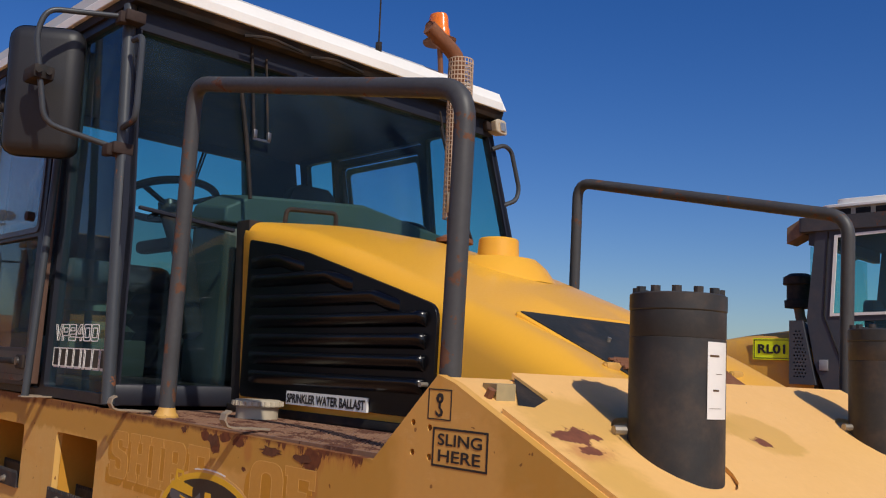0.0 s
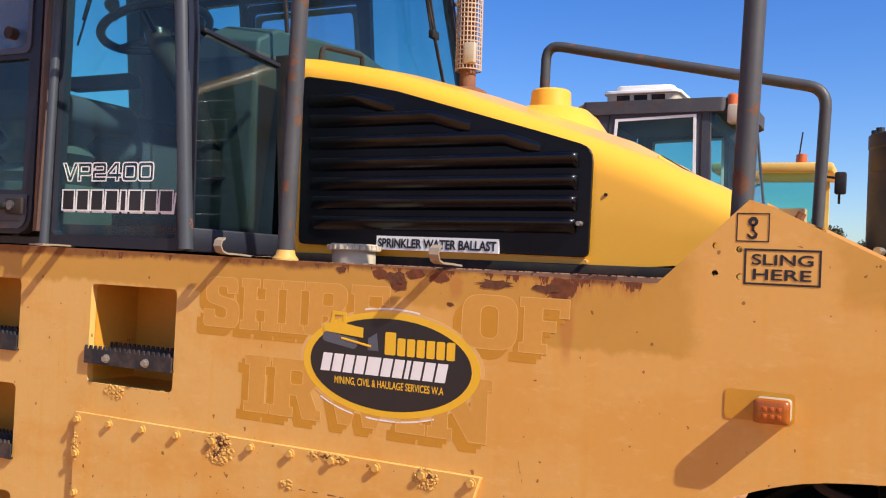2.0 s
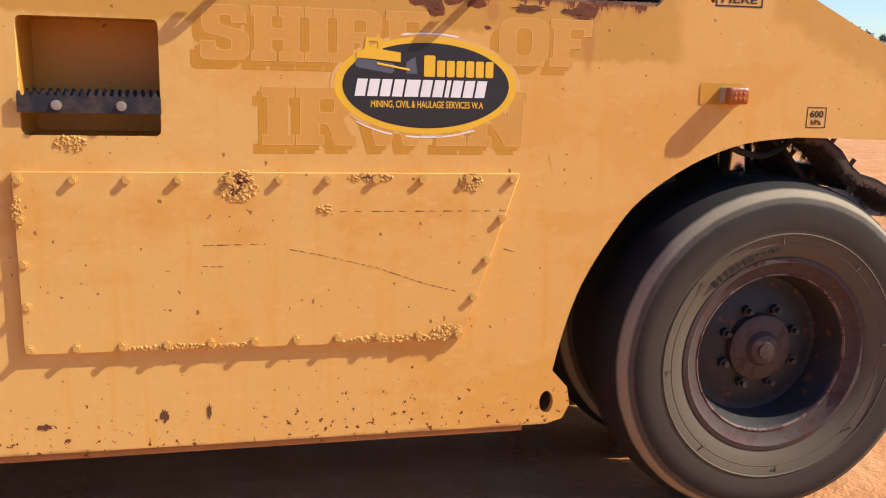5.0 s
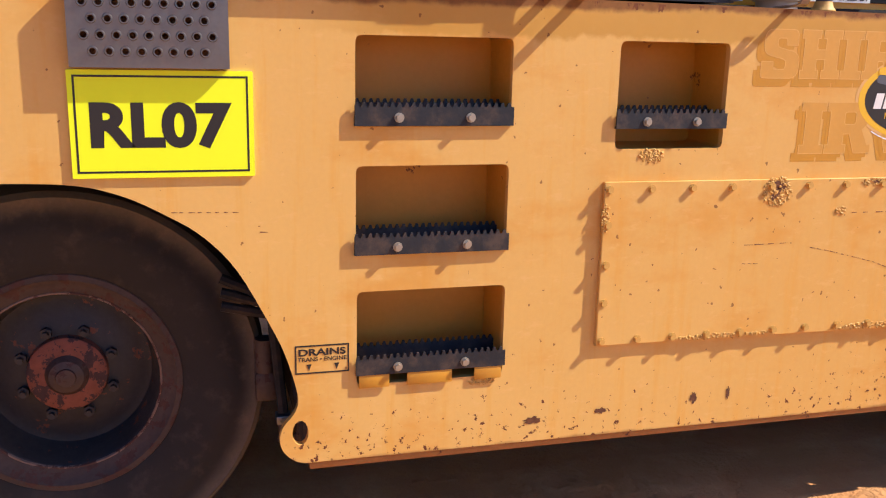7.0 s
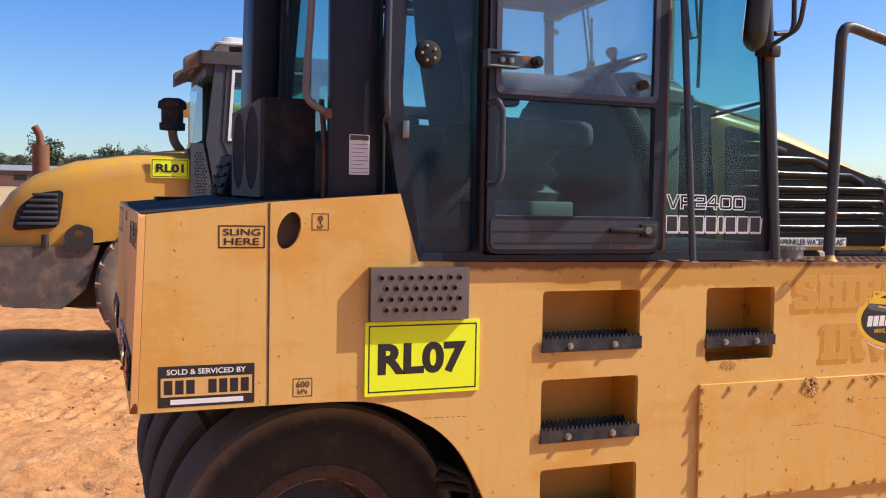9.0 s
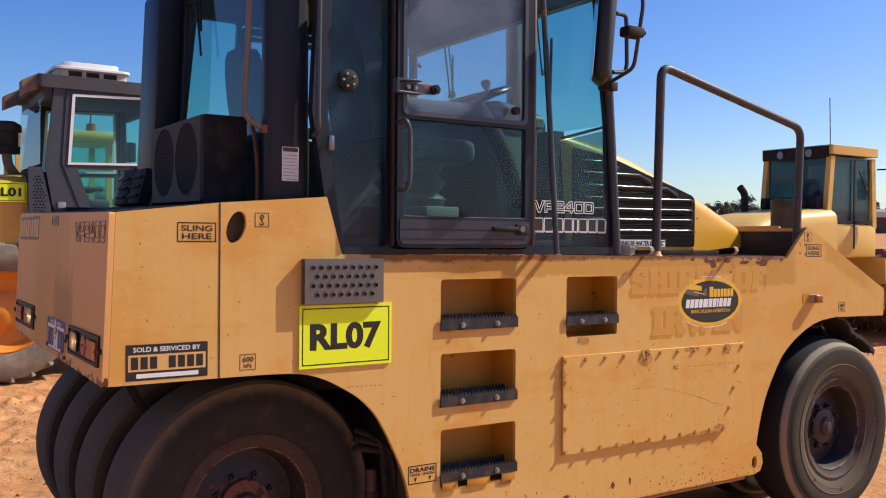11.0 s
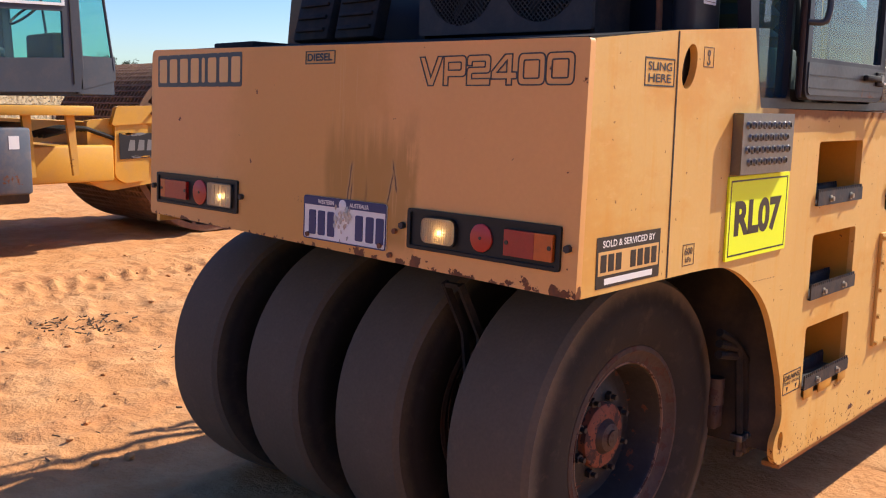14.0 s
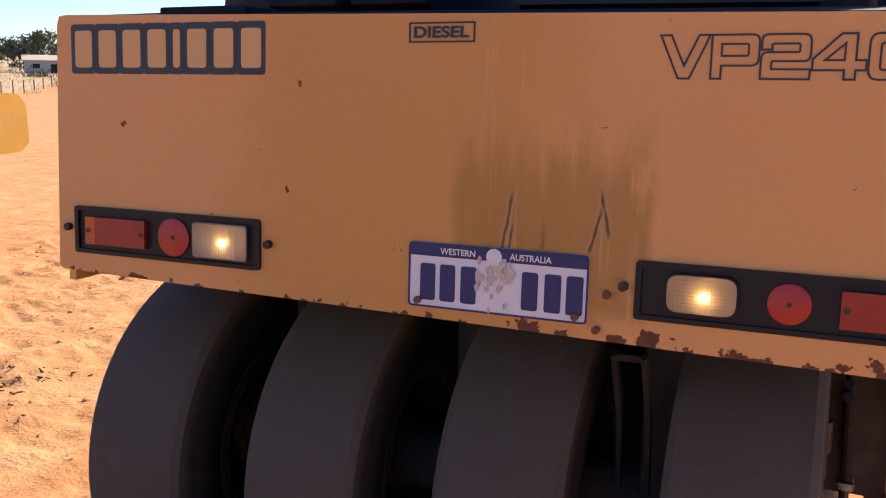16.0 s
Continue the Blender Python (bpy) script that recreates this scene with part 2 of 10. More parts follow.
def strip_loop(bm, loop, t, axis, a, b):
    """A thin line of width t along a closed outline."""
    pts = [Vector(p) for p in loop]
    n = len(pts)
    ins, outs = [], []
    for i, p in enumerate(pts):
        d0, d1 = (p - pts[i - 1]).normalized(), (pts[(i + 1) % n] - p).normalized()
        m = Vector((-(d0 + d1).y, (d0 + d1).x))
        m = m.normalized() if m.length > 1e-6 else Vector((-d0.y, d0.x))
        k = t / 2 / max(0.35, m.dot(Vector((-d0.y, d0.x))))
        ins.append(p + m * k)
        outs.append(p - m * k)
    for lo, hi in ((a, b),):
        vi = [bm.verts.new(to_axis(axis, *q, hi)) for q in ins]
        vo = [bm.verts.new(to_axis(axis, *q, hi)) for q in outs]
        wi = [bm.verts.new(to_axis(axis, *q, lo)) for q in ins]
        wo = [bm.verts.new(to_axis(axis, *q, lo)) for q in outs]
        for i in range(n):
            j = (i + 1) % n
            bm.faces.new((vi[i], vi[j], vo[j], vo[i]))
            bm.faces.new((wi[i], wo[i], wo[j], wi[j]))
            bm.faces.new((vi[i], wi[i], wi[j], vi[j]))
            bm.faces.new((vo[i], vo[j], wo[j], wo[i]))
    bmesh.ops.recalc_face_normals(bm, faces=bm.faces)


# broad square lettering, one unit high: the width and the loops of each character
ZERO = (1.19, [rounded([(0, 0), (0, 1), (1.19, 1), (1.19, 0)], 0.22), rounded([(0.25, 0.21), (0.25, 0.79), (0.94, 0.79), (0.94, 0.21)], 0.07)])
WIDE = {"V": (1.24, [[(0, 1), (0.27, 1), (0.62, 0.30), (0.97, 1), (1.24, 1), (0.76, 0), (0.48, 0)]]),
        "P": (1.15, [rounded([(0, 0), (0, 1), (1.15, 1), (1.15, 0.30), (0.25, 0.30), (0.25, 0)], [0, 0, 0.18, 0.18, 0, 0]), rounded([(0.25, 0.52), (0.25, 0.79), (0.90, 0.79), (0.90, 0.52)], [0, 0, 0.06, 0.06])]),
        "2": (1.15, [rounded([(0, 0.66), (0, 1), (1.15, 1), (1.15, 0.40), (0.25, 0.40), (0.25, 0.22), (1.15, 0.22), (1.15, 0), (0, 0), (0, 0.60), (0.90, 0.60), (0.90, 0.79), (0.25, 0.79), (0.25, 0.66)], [0, 0.2, 0.18, 0.16, 0.05, 0, 0, 0, 0, 0.16, 0.05, 0.05, 0.05, 0])]),
        "4": (1.20, [[(0.72, 0), (0.72, 0.20), (0, 0.20), (0, 0.44), (0.62, 1), (0.97, 1), (0.97, 0.42), (1.20, 0.42), (1.20, 0.20), (0.97, 0.20), (0.97, 0)], [(0.28, 0.42), (0.72, 0.42), (0.72, 0.79)]]),
        "0": ZERO}
# heavy slab lettering
SLAB = {"I": (0.52, [[(0, 0), (0.52, 0), (0.52, 0.17), (0.43, 0.17), (0.43, 0.83), (0.52, 0.83), (0.52, 1), (0, 1), (0, 0.83), (0.09, 0.83), (0.09, 0.17), (0, 0.17)]]),
        "H": (1.0, [[(0, 0), (0.46, 0), (0.46, 0.17), (0.39, 0.17), (0.39, 0.40), (0.61, 0.40), (0.61, 0.17), (0.54, 0.17), (0.54, 0), (1, 0), (1, 0.17), (0.93, 0.17), (0.93, 0.83), (1, 0.83), (1, 1), (0.54, 1), (0.54, 0.83), (0.61, 0.83), (0.61, 0.60), (0.39, 0.60), (0.39, 0.83), (0.46, 0.83), (0.46, 1), (0, 1), (0, 0.83), (0.07, 0.83), (0.07, 0.17), (0, 0.17)]]),
        "R": (1.0, [rounded([(0, 0), (0.46, 0), (0.46, 0.17), (0.39, 0.17), (0.39, 0.38), (0.52, 0.38), (0.66, 0), (1.02, 0), (1.02, 0.17), (0.94, 0.17), (0.80, 0.46), (0.95, 0.62), (0.95, 0.88), (0.80, 1), (0, 1), (0, 0.83), (0.07, 0.83), (0.07, 0.17), (0, 0.17)], [0] * 11 + [0.08, 0.1, 0.1] + [0] * 5), rounded([(0.39, 0.57), (0.39, 0.81), (0.64, 0.81), (0.64, 0.57)], 0.05)]),
        "E": (0.86, [[(0, 0), (0.86, 0), (0.86, 0.34), (0.70, 0.34), (0.70, 0.19), (0.39, 0.19), (0.39, 0.41), (0.62, 0.41), (0.62, 0.60), (0.39, 0.60), (0.39, 0.81), (0.68, 0.81), (0.68, 0.67), (0.84, 0.67), (0.84, 1), (0, 1), (0, 0.83), (0.07, 0.83), (0.07, 0.17), (0, 0.17)]]),
        "F": (0.84, [[(0, 0), (0.48, 0), (0.48, 0.17), (0.39, 0.17), (0.39, 0.40), (0.62, 0.40), (0.62, 0.59), (0.39, 0.59), (0.39, 0.81), (0.68, 0.81), (0.68, 0.66), (0.84, 0.66), (0.84, 1), (0, 1), (0, 0.83), (0.07, 0.83), (0.07, 0.17), (0, 0.17)]]),
        "O": (1.0, [rounded([(0, 0), (0, 1), (1, 1), (1, 0)], 0.34, 6), rounded([(0.34, 0.20), (0.34, 0.80), (0.66, 0.80), (0.66, 0.20)], 0.15, 5)]),
        "S": (0.92, [rounded([(0, 0), (0, 0.34), (0.28, 0.34), (0.30, 0.18), (0.58, 0.18), (0.60, 0.38), (0.04, 0.50), (0.04, 1), (0.86, 1), (0.86, 0.68), (0.60, 0.68), (0.58, 0.82), (0.36, 0.82), (0.36, 0.64), (0.92, 0.52), (0.92, 0)], [0.10, 0, 0, 0.04, 0.06, 0.10, 0.16, 0.22, 0.14, 0, 0, 0.05, 0.06, 0.08, 0.18, 0.22])]),
        "W": (1.35, [[(0, 1), (0.46, 1), (0.46, 0.83), (0.40, 0.83), (0.48, 0.42), (0.60, 0.83), (0.78, 0.83), (0.90, 0.42), (0.98, 0.83), (0.92, 0.83), (0.92, 1), (1.35, 1), (1.35, 0.83), (1.28, 0.83), (1.05, 0), (0.80, 0), (0.68, 0.42), (0.56, 0), (0.32, 0), (0.08, 0.83), (0, 0.83)]]),
        "N": (1.06, [[(0, 0), (0.42, 0), (0.42, 0.17), (0.34, 0.17), (0.34, 0.52), (0.70, 0), (0.99, 0), (0.99, 0.83), (1.06, 0.83), (1.06, 1), (0.64, 1), (0.64, 0.83), (0.72, 0.83), (0.72, 0.50), (0.38, 1), (0, 1), (0, 0.83), (0.07, 0.83), (0.07, 0.17), (0, 0.17)]])}


def set_out(table, text, width, height, gap):
    """The loops of a word, fitted to a width and a height, from its left end."""
    total = sum(table[c][0] for c in text) + gap * (len(text) - 1)
    k, x, out = width / total, 0.0, []
    for c in text:
        out.append([[((x + p[0]) * k, p[1] * height) for p in lp] for lp in table[c][1]])
        x += table[c][0] + gap
    return out


def wide_text(name, text, mat, parent, axis, left, z, width, height, at, t):
    """Outlined lettering on a wall across x or y; left is the place of its left end, and it reads towards smaller values."""
    bm = bmesh.new()
    for loops in set_out(WIDE, text, width, height, 0.05):
        for lp in loops:
            strip_loop(bm, [(left - p[0], z + p[1]) for p in lp], t, axis, at, at + 0.0012)
    return part(name, bm, mat, parent, "outlined model number", 0)


def ring_frame(bm, u0, u1, v0, v1, t, axis, a, b, r=0.0):
    """A flat picture-frame border."""
    prism(bm, rect(u0, u1, v0, v1, r), axis, a, b, [rect(u0 + t, u1 - t, v0 + t, v1 - t, max(0.0, r - t))])

# ---- materials ----
def side_paint():
    """Sun-bleached yellow paint with older ochre patches and painted door shadow, rust runs under the top edge and
    chips along the bottom.
    """
    m, nt, bsdf, co = start("bleached_yellow_paint")
    sep = nt.nodes.new("ShaderNodeSeparateXYZ")
    nt.links.new(co, sep.inputs[0])
    y, z = sep.outputs[1], sep.outputs[2]
    broad, mid, fine = n_noise(nt, co, 1.6, 5), n_noise(nt, co, 9, 5, 0.6), n_noise(nt, co, 70, 3)
    runs = n_noise(nt, co, 6, 4, 0.6, (1, 4.0, 0.35))
    c = n_mix(nt, broad, (0.655, 0.372, 0.092), (0.735, 0.455, 0.140))
    c = n_mix(nt, n_step(nt, runs, 0.48, 0.75), c, (0.69, 0.37, 0.075))
    blot = n_noise(nt, co, 2.6, 6, 0.62, (1, 0.7, 1.3))
    front = n_math(nt, "SUBTRACT", 1.0, n_step(nt, n_math(nt, "ADD", y, n_math(nt, "MULTIPLY", blot, 1.2)), -0.9, 1.0))
    fade = n_math(nt, "ADD", n_step(nt, blot, 0.48, 0.66), n_math(nt, "MULTIPLY", front, 0.62), True)
    c = n_mix(nt, n_math(nt, "MULTIPLY", fade, 0.68), c, (0.64, 0.288, 0.038))
    c = n_mix(nt, n_math(nt, "MULTIPLY", fine, 0.26), c, (0.50, 0.245, 0.085))
    c = n_mix(nt, n_math(nt, "MULTIPLY", n_step(nt, n_noise(nt, co, 22, 6, 0.7, (1, 0.6, 1.4)), 0.54, 0.70), 0.20), c, (0.80, 0.50, 0.22))
    # older ochre coat under the deck edge; the door's shadow is painted into it
    zz = n_math(nt, "ADD", z, n_math(nt, "MULTIPLY", n_math(nt, "SUBTRACT", mid, 0.5), 0.10))
    band = n_step(nt, zz, 1.512, 1.535)
    band = n_math(nt, "MULTIPLY", band, n_math(nt, "MULTIPLY", n_step(nt, y, -1.40, -1.36), n_math(nt, "SUBTRACT", 1.0, n_step(nt, y, 0.9, 1.3))))
    lobe = n_math(nt, "MULTIPLY", n_step(nt, zz, 1.44, 1.46), n_step(nt, n_math(nt, "ADD", y, n_math(nt, "MULTIPLY", mid, 0.1)), -1.42, -1.36))
    lobe = n_math(nt, "MULTIPLY", lobe, n_math(nt, "SUBTRACT", 1.0, n_step(nt, n_math(nt, "ADD", y, n_math(nt, "MULTIPLY", mid, 0.2)), -1.02, -0.86)))
    lobe = n_math(nt, "MULTIPLY", lobe, n_math(nt, "SUBTRACT", 1.0, n_step(nt, z, 1.64, 1.70)))
    slope = n_math(nt, "SUBTRACT", n_math(nt, "ADD", n_math(nt, "MULTIPLY", y, 0.486), 2.553), z)
    strip = n_math(nt, "SUBTRACT", 1.0, n_step(nt, n_math(nt, "ADD", slope, n_math(nt, "MULTIPLY", n_math(nt, "SUBTRACT", mid, 0.5), 0.10)), 0.075, 0.135))
    strip = n_math(nt, "MULTIPLY", strip, n_math(nt, "MULTIPLY", n_step(nt, y, -2.32, -2.12), n_math(nt, "SUBTRACT", 1.0, n_step(nt, n_math(nt, "ADD", y, n_math(nt, "MULTIPLY", mid, 0.2)), -1.66, -1.58))))
    old = n_math(nt, "MAXIMUM", n_math(nt, "MAXIMUM", band, lobe), n_math(nt, "MULTIPLY", strip, 0.8))
    ochre = n_mix(nt, mid, (0.45, 0.225, 0.030), (0.55, 0.285, 0.050))
    c = n_mix(nt, n_math(nt, "MULTIPLY", old, 0.85), c, ochre)
    # rust gathered under the deck edge, with a few short runs
    def spot(cy, cz, ry, rz, wild, soft):
        dy = n_math(nt, "DIVIDE", n_math(nt, "SUBTRACT", y, cy), ry)
        dz = n_math(nt, "DIVIDE", n_math(nt, "SUBTRACT", z, cz), rz)
        d = n_math(nt, "SQRT", n_math(nt, "ADD", n_math(nt, "MULTIPLY", dy, dy), n_math(nt, "MULTIPLY", dz, dz)))
        d = n_math(nt, "ADD", d, n_math(nt, "MULTIPLY", n_math(nt, "SUBTRACT", crumb, 0.5), wild))
        return n_math(nt, "SUBTRACT", 1.0, n_step(nt, d, 1.0 - soft, 1.0 + soft))

    crumb = n_noise(nt, co, 38, 6, 0.7)
    drip = n_noise(nt, co, 15, 6, 0.72, (1, 1.6, 0.38))
    below = n_math(nt, "SUBTRACT", n_math(nt, "ADD", 1.6165, n_math(nt, "MULTIPLY", y, 0.0085)), z)
    worst = n_math(nt, "MULTIPLY", n_step(nt, y, -1.36, -1.30), n_math(nt, "SUBTRACT", 1.0, n_step(nt, y, -1.08, -0.97)))
    some = n_math(nt, "MULTIPLY", n_step(nt, y, -0.93, -0.86), n_math(nt, "SUBTRACT", 1.0, n_step(nt, y, -0.70, -0.62)))
    deep = n_math(nt, "SUBTRACT", n_math(nt, "ADD", n_math(nt, "MULTIPLY", drip, 0.20), n_math(nt, "ADD", n_math(nt, "MULTIPLY", worst, 0.013), n_math(nt, "MULTIPLY", some, 0.006))), n_math(nt, "ADD", below, 0.103))
    run = n_math(nt, "MULTIPLY", n_step(nt, deep, 0.0, 0.006), n_step(nt, below, -0.004, 0.0))
    run = n_math(nt, "MULTIPLY", run, n_math(nt, "MULTIPLY", n_step(nt, y, -1.37, -1.34), n_math(nt, "SUBTRACT", 1.0, n_step(nt, y, 0.9, 1.2))))
    for s in ((-0.721, 1.571, 0.024, 0.020, 1.6, 0.10), (-0.767, 1.598, 0.030, 0.012, 1.8, 0.12), (-0.665, 1.594, 0.020, 0.014, 1.8, 0.12), (-0.835, 1.592, 0.030, 0.013, 2.0, 0.12), (-1.145, 1.580, 0.034, 0.028, 1.6, 0.10), (-1.156, 1.545, 0.010, 0.022, 1.4, 0.15), (-0.865, 1.529, 0.010, 0.006, 2.0, 0.2)):
        run = n_math(nt, "MAXIMUM", run, spot(*s))
    bleed = n_math(nt, "MAXIMUM", n_math(nt, "MULTIPLY", n_step(nt, deep, -0.030, 0.004), n_math(nt, "MAXIMUM", worst, some)), n_math(nt, "MAXIMUM", spot(-1.163, 1.500, 0.016, 0.075, 0.9, 0.45), spot(-0.880, 1.575, 0.018, 0.030, 0.9, 0.4)))
    c = n_mix(nt, n_math(nt, "MULTIPLY", bleed, 0.55), c, (0.42, 0.150, 0.035))
    edge = n_math(nt, "MULTIPLY", n_step(nt, n_math(nt, "ADD", z, n_math(nt, "MULTIPLY", mid, 0.05)), 1.618, 1.636), n_math(nt, "MULTIPLY", n_math(nt, "SUBTRACT", 1.0, n_step(nt, z, 1.645, 1.66)), n_math(nt, "MULTIPLY", n_step(nt, y, -1.37, -1.34), n_math(nt, "SUBTRACT", 1.0, n_step(nt, y, 1.54, 1.57)))))
    # flaked chips along the foot
    low = n_math(nt, "SUBTRACT", 1.0, n_step(nt, z, 0.36, 0.68))
    chip = n_noise(nt, co, 42, 5, 0.62)
    gather = n_noise(nt, co, 3.2, 3)
    chips = n_step(nt, n_math(nt, "ADD", chip, n_math(nt, "ADD", n_math(nt, "MULTIPLY", low, 0.13), n_math(nt, "MULTIPLY", gather, 0.16))), 0.815, 0.83)
    foot = n_math(nt, "MULTIPLY", n_math(nt, "SUBTRACT", 1.0, n_step(nt, n_math(nt, "ADD", z, n_math(nt, "MULTIPLY", mid, 0.03)), 0.372, 0.385)), 0.6)
    pin = n_step(nt, n_noise(nt, co, 48, 2, 0.4), 0.735, 0.75)
    rust = n_math(nt, "MAXIMUM", n_math(nt, "MAXIMUM", run, n_math(nt, "MAXIMUM", chips, foot)), n_math(nt, "MAXIMUM", n_math(nt, "MULTIPLY", pin, 0.7), n_math(nt, "MULTIPLY", edge, 0.8)))
    rc = n_mix(nt, n_noise(nt, co, 55, 4), (0.055, 0.016, 0.008), (0.24, 0.075, 0.025))
    c = n_mix(nt, rust, c, rc)
    link(nt, bsdf.inputs["Base Color"], c)
    link(nt, bsdf.inputs["Roughness"], n_math(nt, "ADD", n_math(nt, "MULTIPLY", rust, 0.3), n_math(nt, "ADD", n_math(nt, "MULTIPLY", mid, 0.15), 0.48)))
    bsdf.inputs["Specular IOR Level"].default_value = 0.35
    h = n_math(nt, "ADD", n_math(nt, "MULTIPLY", broad, 2.0), n_math(nt, "SUBTRACT", n_math(nt, "MULTIPLY", fine, 0.25), rust))
    link(nt, bsdf.inputs["Normal"], n_bump(nt, h, 0.18, 0.004))
    return m


def rear_paint():
    """Bleached yellow paint with the brown soot and oil runs on the tail plate."""
    m, nt, bsdf, co = start("sooted_yellow_paint")
    sep = nt.nodes.new("ShaderNodeSeparateXYZ")
    nt.links.new(co, sep.inputs[0])
    x, z = sep.outputs[0], sep.outputs[2]
    broad, mid, fine = n_noise(nt, co, 1.8, 5), n_noise(nt, co, 8, 5, 0.6), n_noise(nt, co, 70, 3)
    c = n_mix(nt, broad, (0.690, 0.335, 0.100), (0.780, 0.405, 0.138))
    mid_old = n_math(nt, "MULTIPLY", n_step(nt, n_math(nt, "ADD", x, n_math(nt, "MULTIPLY", mid, 0.3)), 0.75, 1.0), n_math(nt, "SUBTRACT", 1.0, n_step(nt, n_math(nt, "ADD", x, n_math(nt, "MULTIPLY", mid, 0.3)), 1.5, 1.75)))
    c = n_mix(nt, n_math(nt, "MULTIPLY", mid_old, 0.5), c, (0.54, 0.26, 0.035))
    runs = n_noise(nt, co, 9, 5, 0.6, (2.4, 1, 0.28))
    xx = n_math(nt, "ADD", x, n_math(nt, "MULTIPLY", n_math(nt, "SUBTRACT", mid, 0.5), 0.05))
    zone = n_math(nt, "MULTIPLY", n_step(nt, xx, 0.552, 0.580), n_math(nt, "SUBTRACT", 1.0, n_step(nt, xx, 0.945, 0.985)))
    fade = n_math(nt, "MULTIPLY", n_math(nt, "SUBTRACT", 1.0, n_step(nt, n_math(nt, "ADD", z, n_math(nt, "MULTIPLY", runs, 0.30)), 1.60, 1.76)), n_step(nt, z, 1.19, 1.24))
    soot = n_math(nt, "MULTIPLY", n_math(nt, "MULTIPLY", zone, fade), n_step(nt, n_math(nt, "ADD", runs, n_math(nt, "MULTIPLY", mid, 0.4)), 0.44, 0.66))
    c = n_mix(nt, n_math(nt, "MULTIPLY", soot, 0.72), c, (0.36, 0.185, 0.028))
    streak = n_step(nt, n_noise(nt, co, 26, 4, 0.6, (2.0, 1, 0.08)), 0.60, 0.68)
    c = n_mix(nt, n_math(nt, "MULTIPLY", n_math(nt, "MULTIPLY", streak, zone), n_math(nt, "MULTIPLY", n_step(nt, z, 1.26, 1.32), 0.45)), c, (0.70, 0.40, 0.15))
    run2 = n_math(nt, "MULTIPLY", n_math(nt, "MULTIPLY", n_step(nt, runs, 0.62, 0.72), zone), n_math(nt, "SUBTRACT", 1.0, n_step(nt, z, 1.30, 1.46)))
    c = n_mix(nt, n_math(nt, "MULTIPLY", run2, 0.8), c, (0.05, 0.03, 0.018))
    # scraped gouges above the plate
    for gx, gz, lean, wide, lo, hi in ((0.853, 1.390, -0.16, 0.0050, 1.315, 1.462), (0.655, 1.420, 0.20, 0.0055, 1.365, 1.475), (0.668, 1.400, -0.22, 0.0045, 1.330, 1.440), (0.845, 1.360, -0.10, 0.0035, 1.320, 1.400)):
        off = n_math(nt, "SUBTRACT", n_math(nt, "SUBTRACT", x, gx), n_math(nt, "MULTIPLY", n_math(nt, "SUBTRACT", z, gz), lean))
        off = n_math(nt, "ABSOLUTE", n_math(nt, "ADD", off, n_math(nt, "MULTIPLY", n_math(nt, "SUBTRACT", n_noise(nt, co, 30, 4), 0.5), 0.012)))
        span = n_math(nt, "MULTIPLY", n_step(nt, z, lo, lo + 0.02), n_math(nt, "SUBTRACT", 1.0, n_step(nt, z, hi - 0.03, hi)))
        c = n_mix(nt, n_math(nt, "MULTIPLY", span, n_math(nt, "SUBTRACT", 1.0, n_step(nt, off, wide * 1.2, wide * 2.2))), c, (0.47, 0.27, 0.09))
        c = n_mix(nt, n_math(nt, "MULTIPLY", span, n_math(nt, "SUBTRACT", 1.0, n_step(nt, off, wide * 0.3, wide * 0.9))), c, (0.11, 0.06, 0.03))
    c = n_mix(nt, n_math(nt, "MULTIPLY", fine, 0.2), c, (0.45, 0.21, 0.07))
    low = n_math(nt, "SUBTRACT", 1.0, n_step(nt, z, 1.165, 1.225))
    chips = n_step(nt, n_math(nt, "ADD", n_noise(nt, co, 17, 5, 0.6), n_math(nt, "MULTIPLY", low, 0.2)), 0.70, 0.72)
    c = n_mix(nt, chips, c, n_mix(nt, n_noise(nt, co, 55, 4), (0.05, 0.015, 0.008), (0.22, 0.07, 0.025)))
    link(nt, bsdf.inputs["Base Color"], c)
    link(nt, bsdf.inputs["Roughness"], n_math(nt, "ADD", n_math(nt, "MULTIPLY", mid, 0.2), 0.42))
    bsdf.inputs["Specular IOR Level"].default_value = 0.35
    link(nt, bsdf.inputs["Normal"], n_bump(nt, n_math(nt, "SUBTRACT", broad, n_math(nt, "MULTIPLY", chips, 0.4)), 0.15, 0.004))
    return m


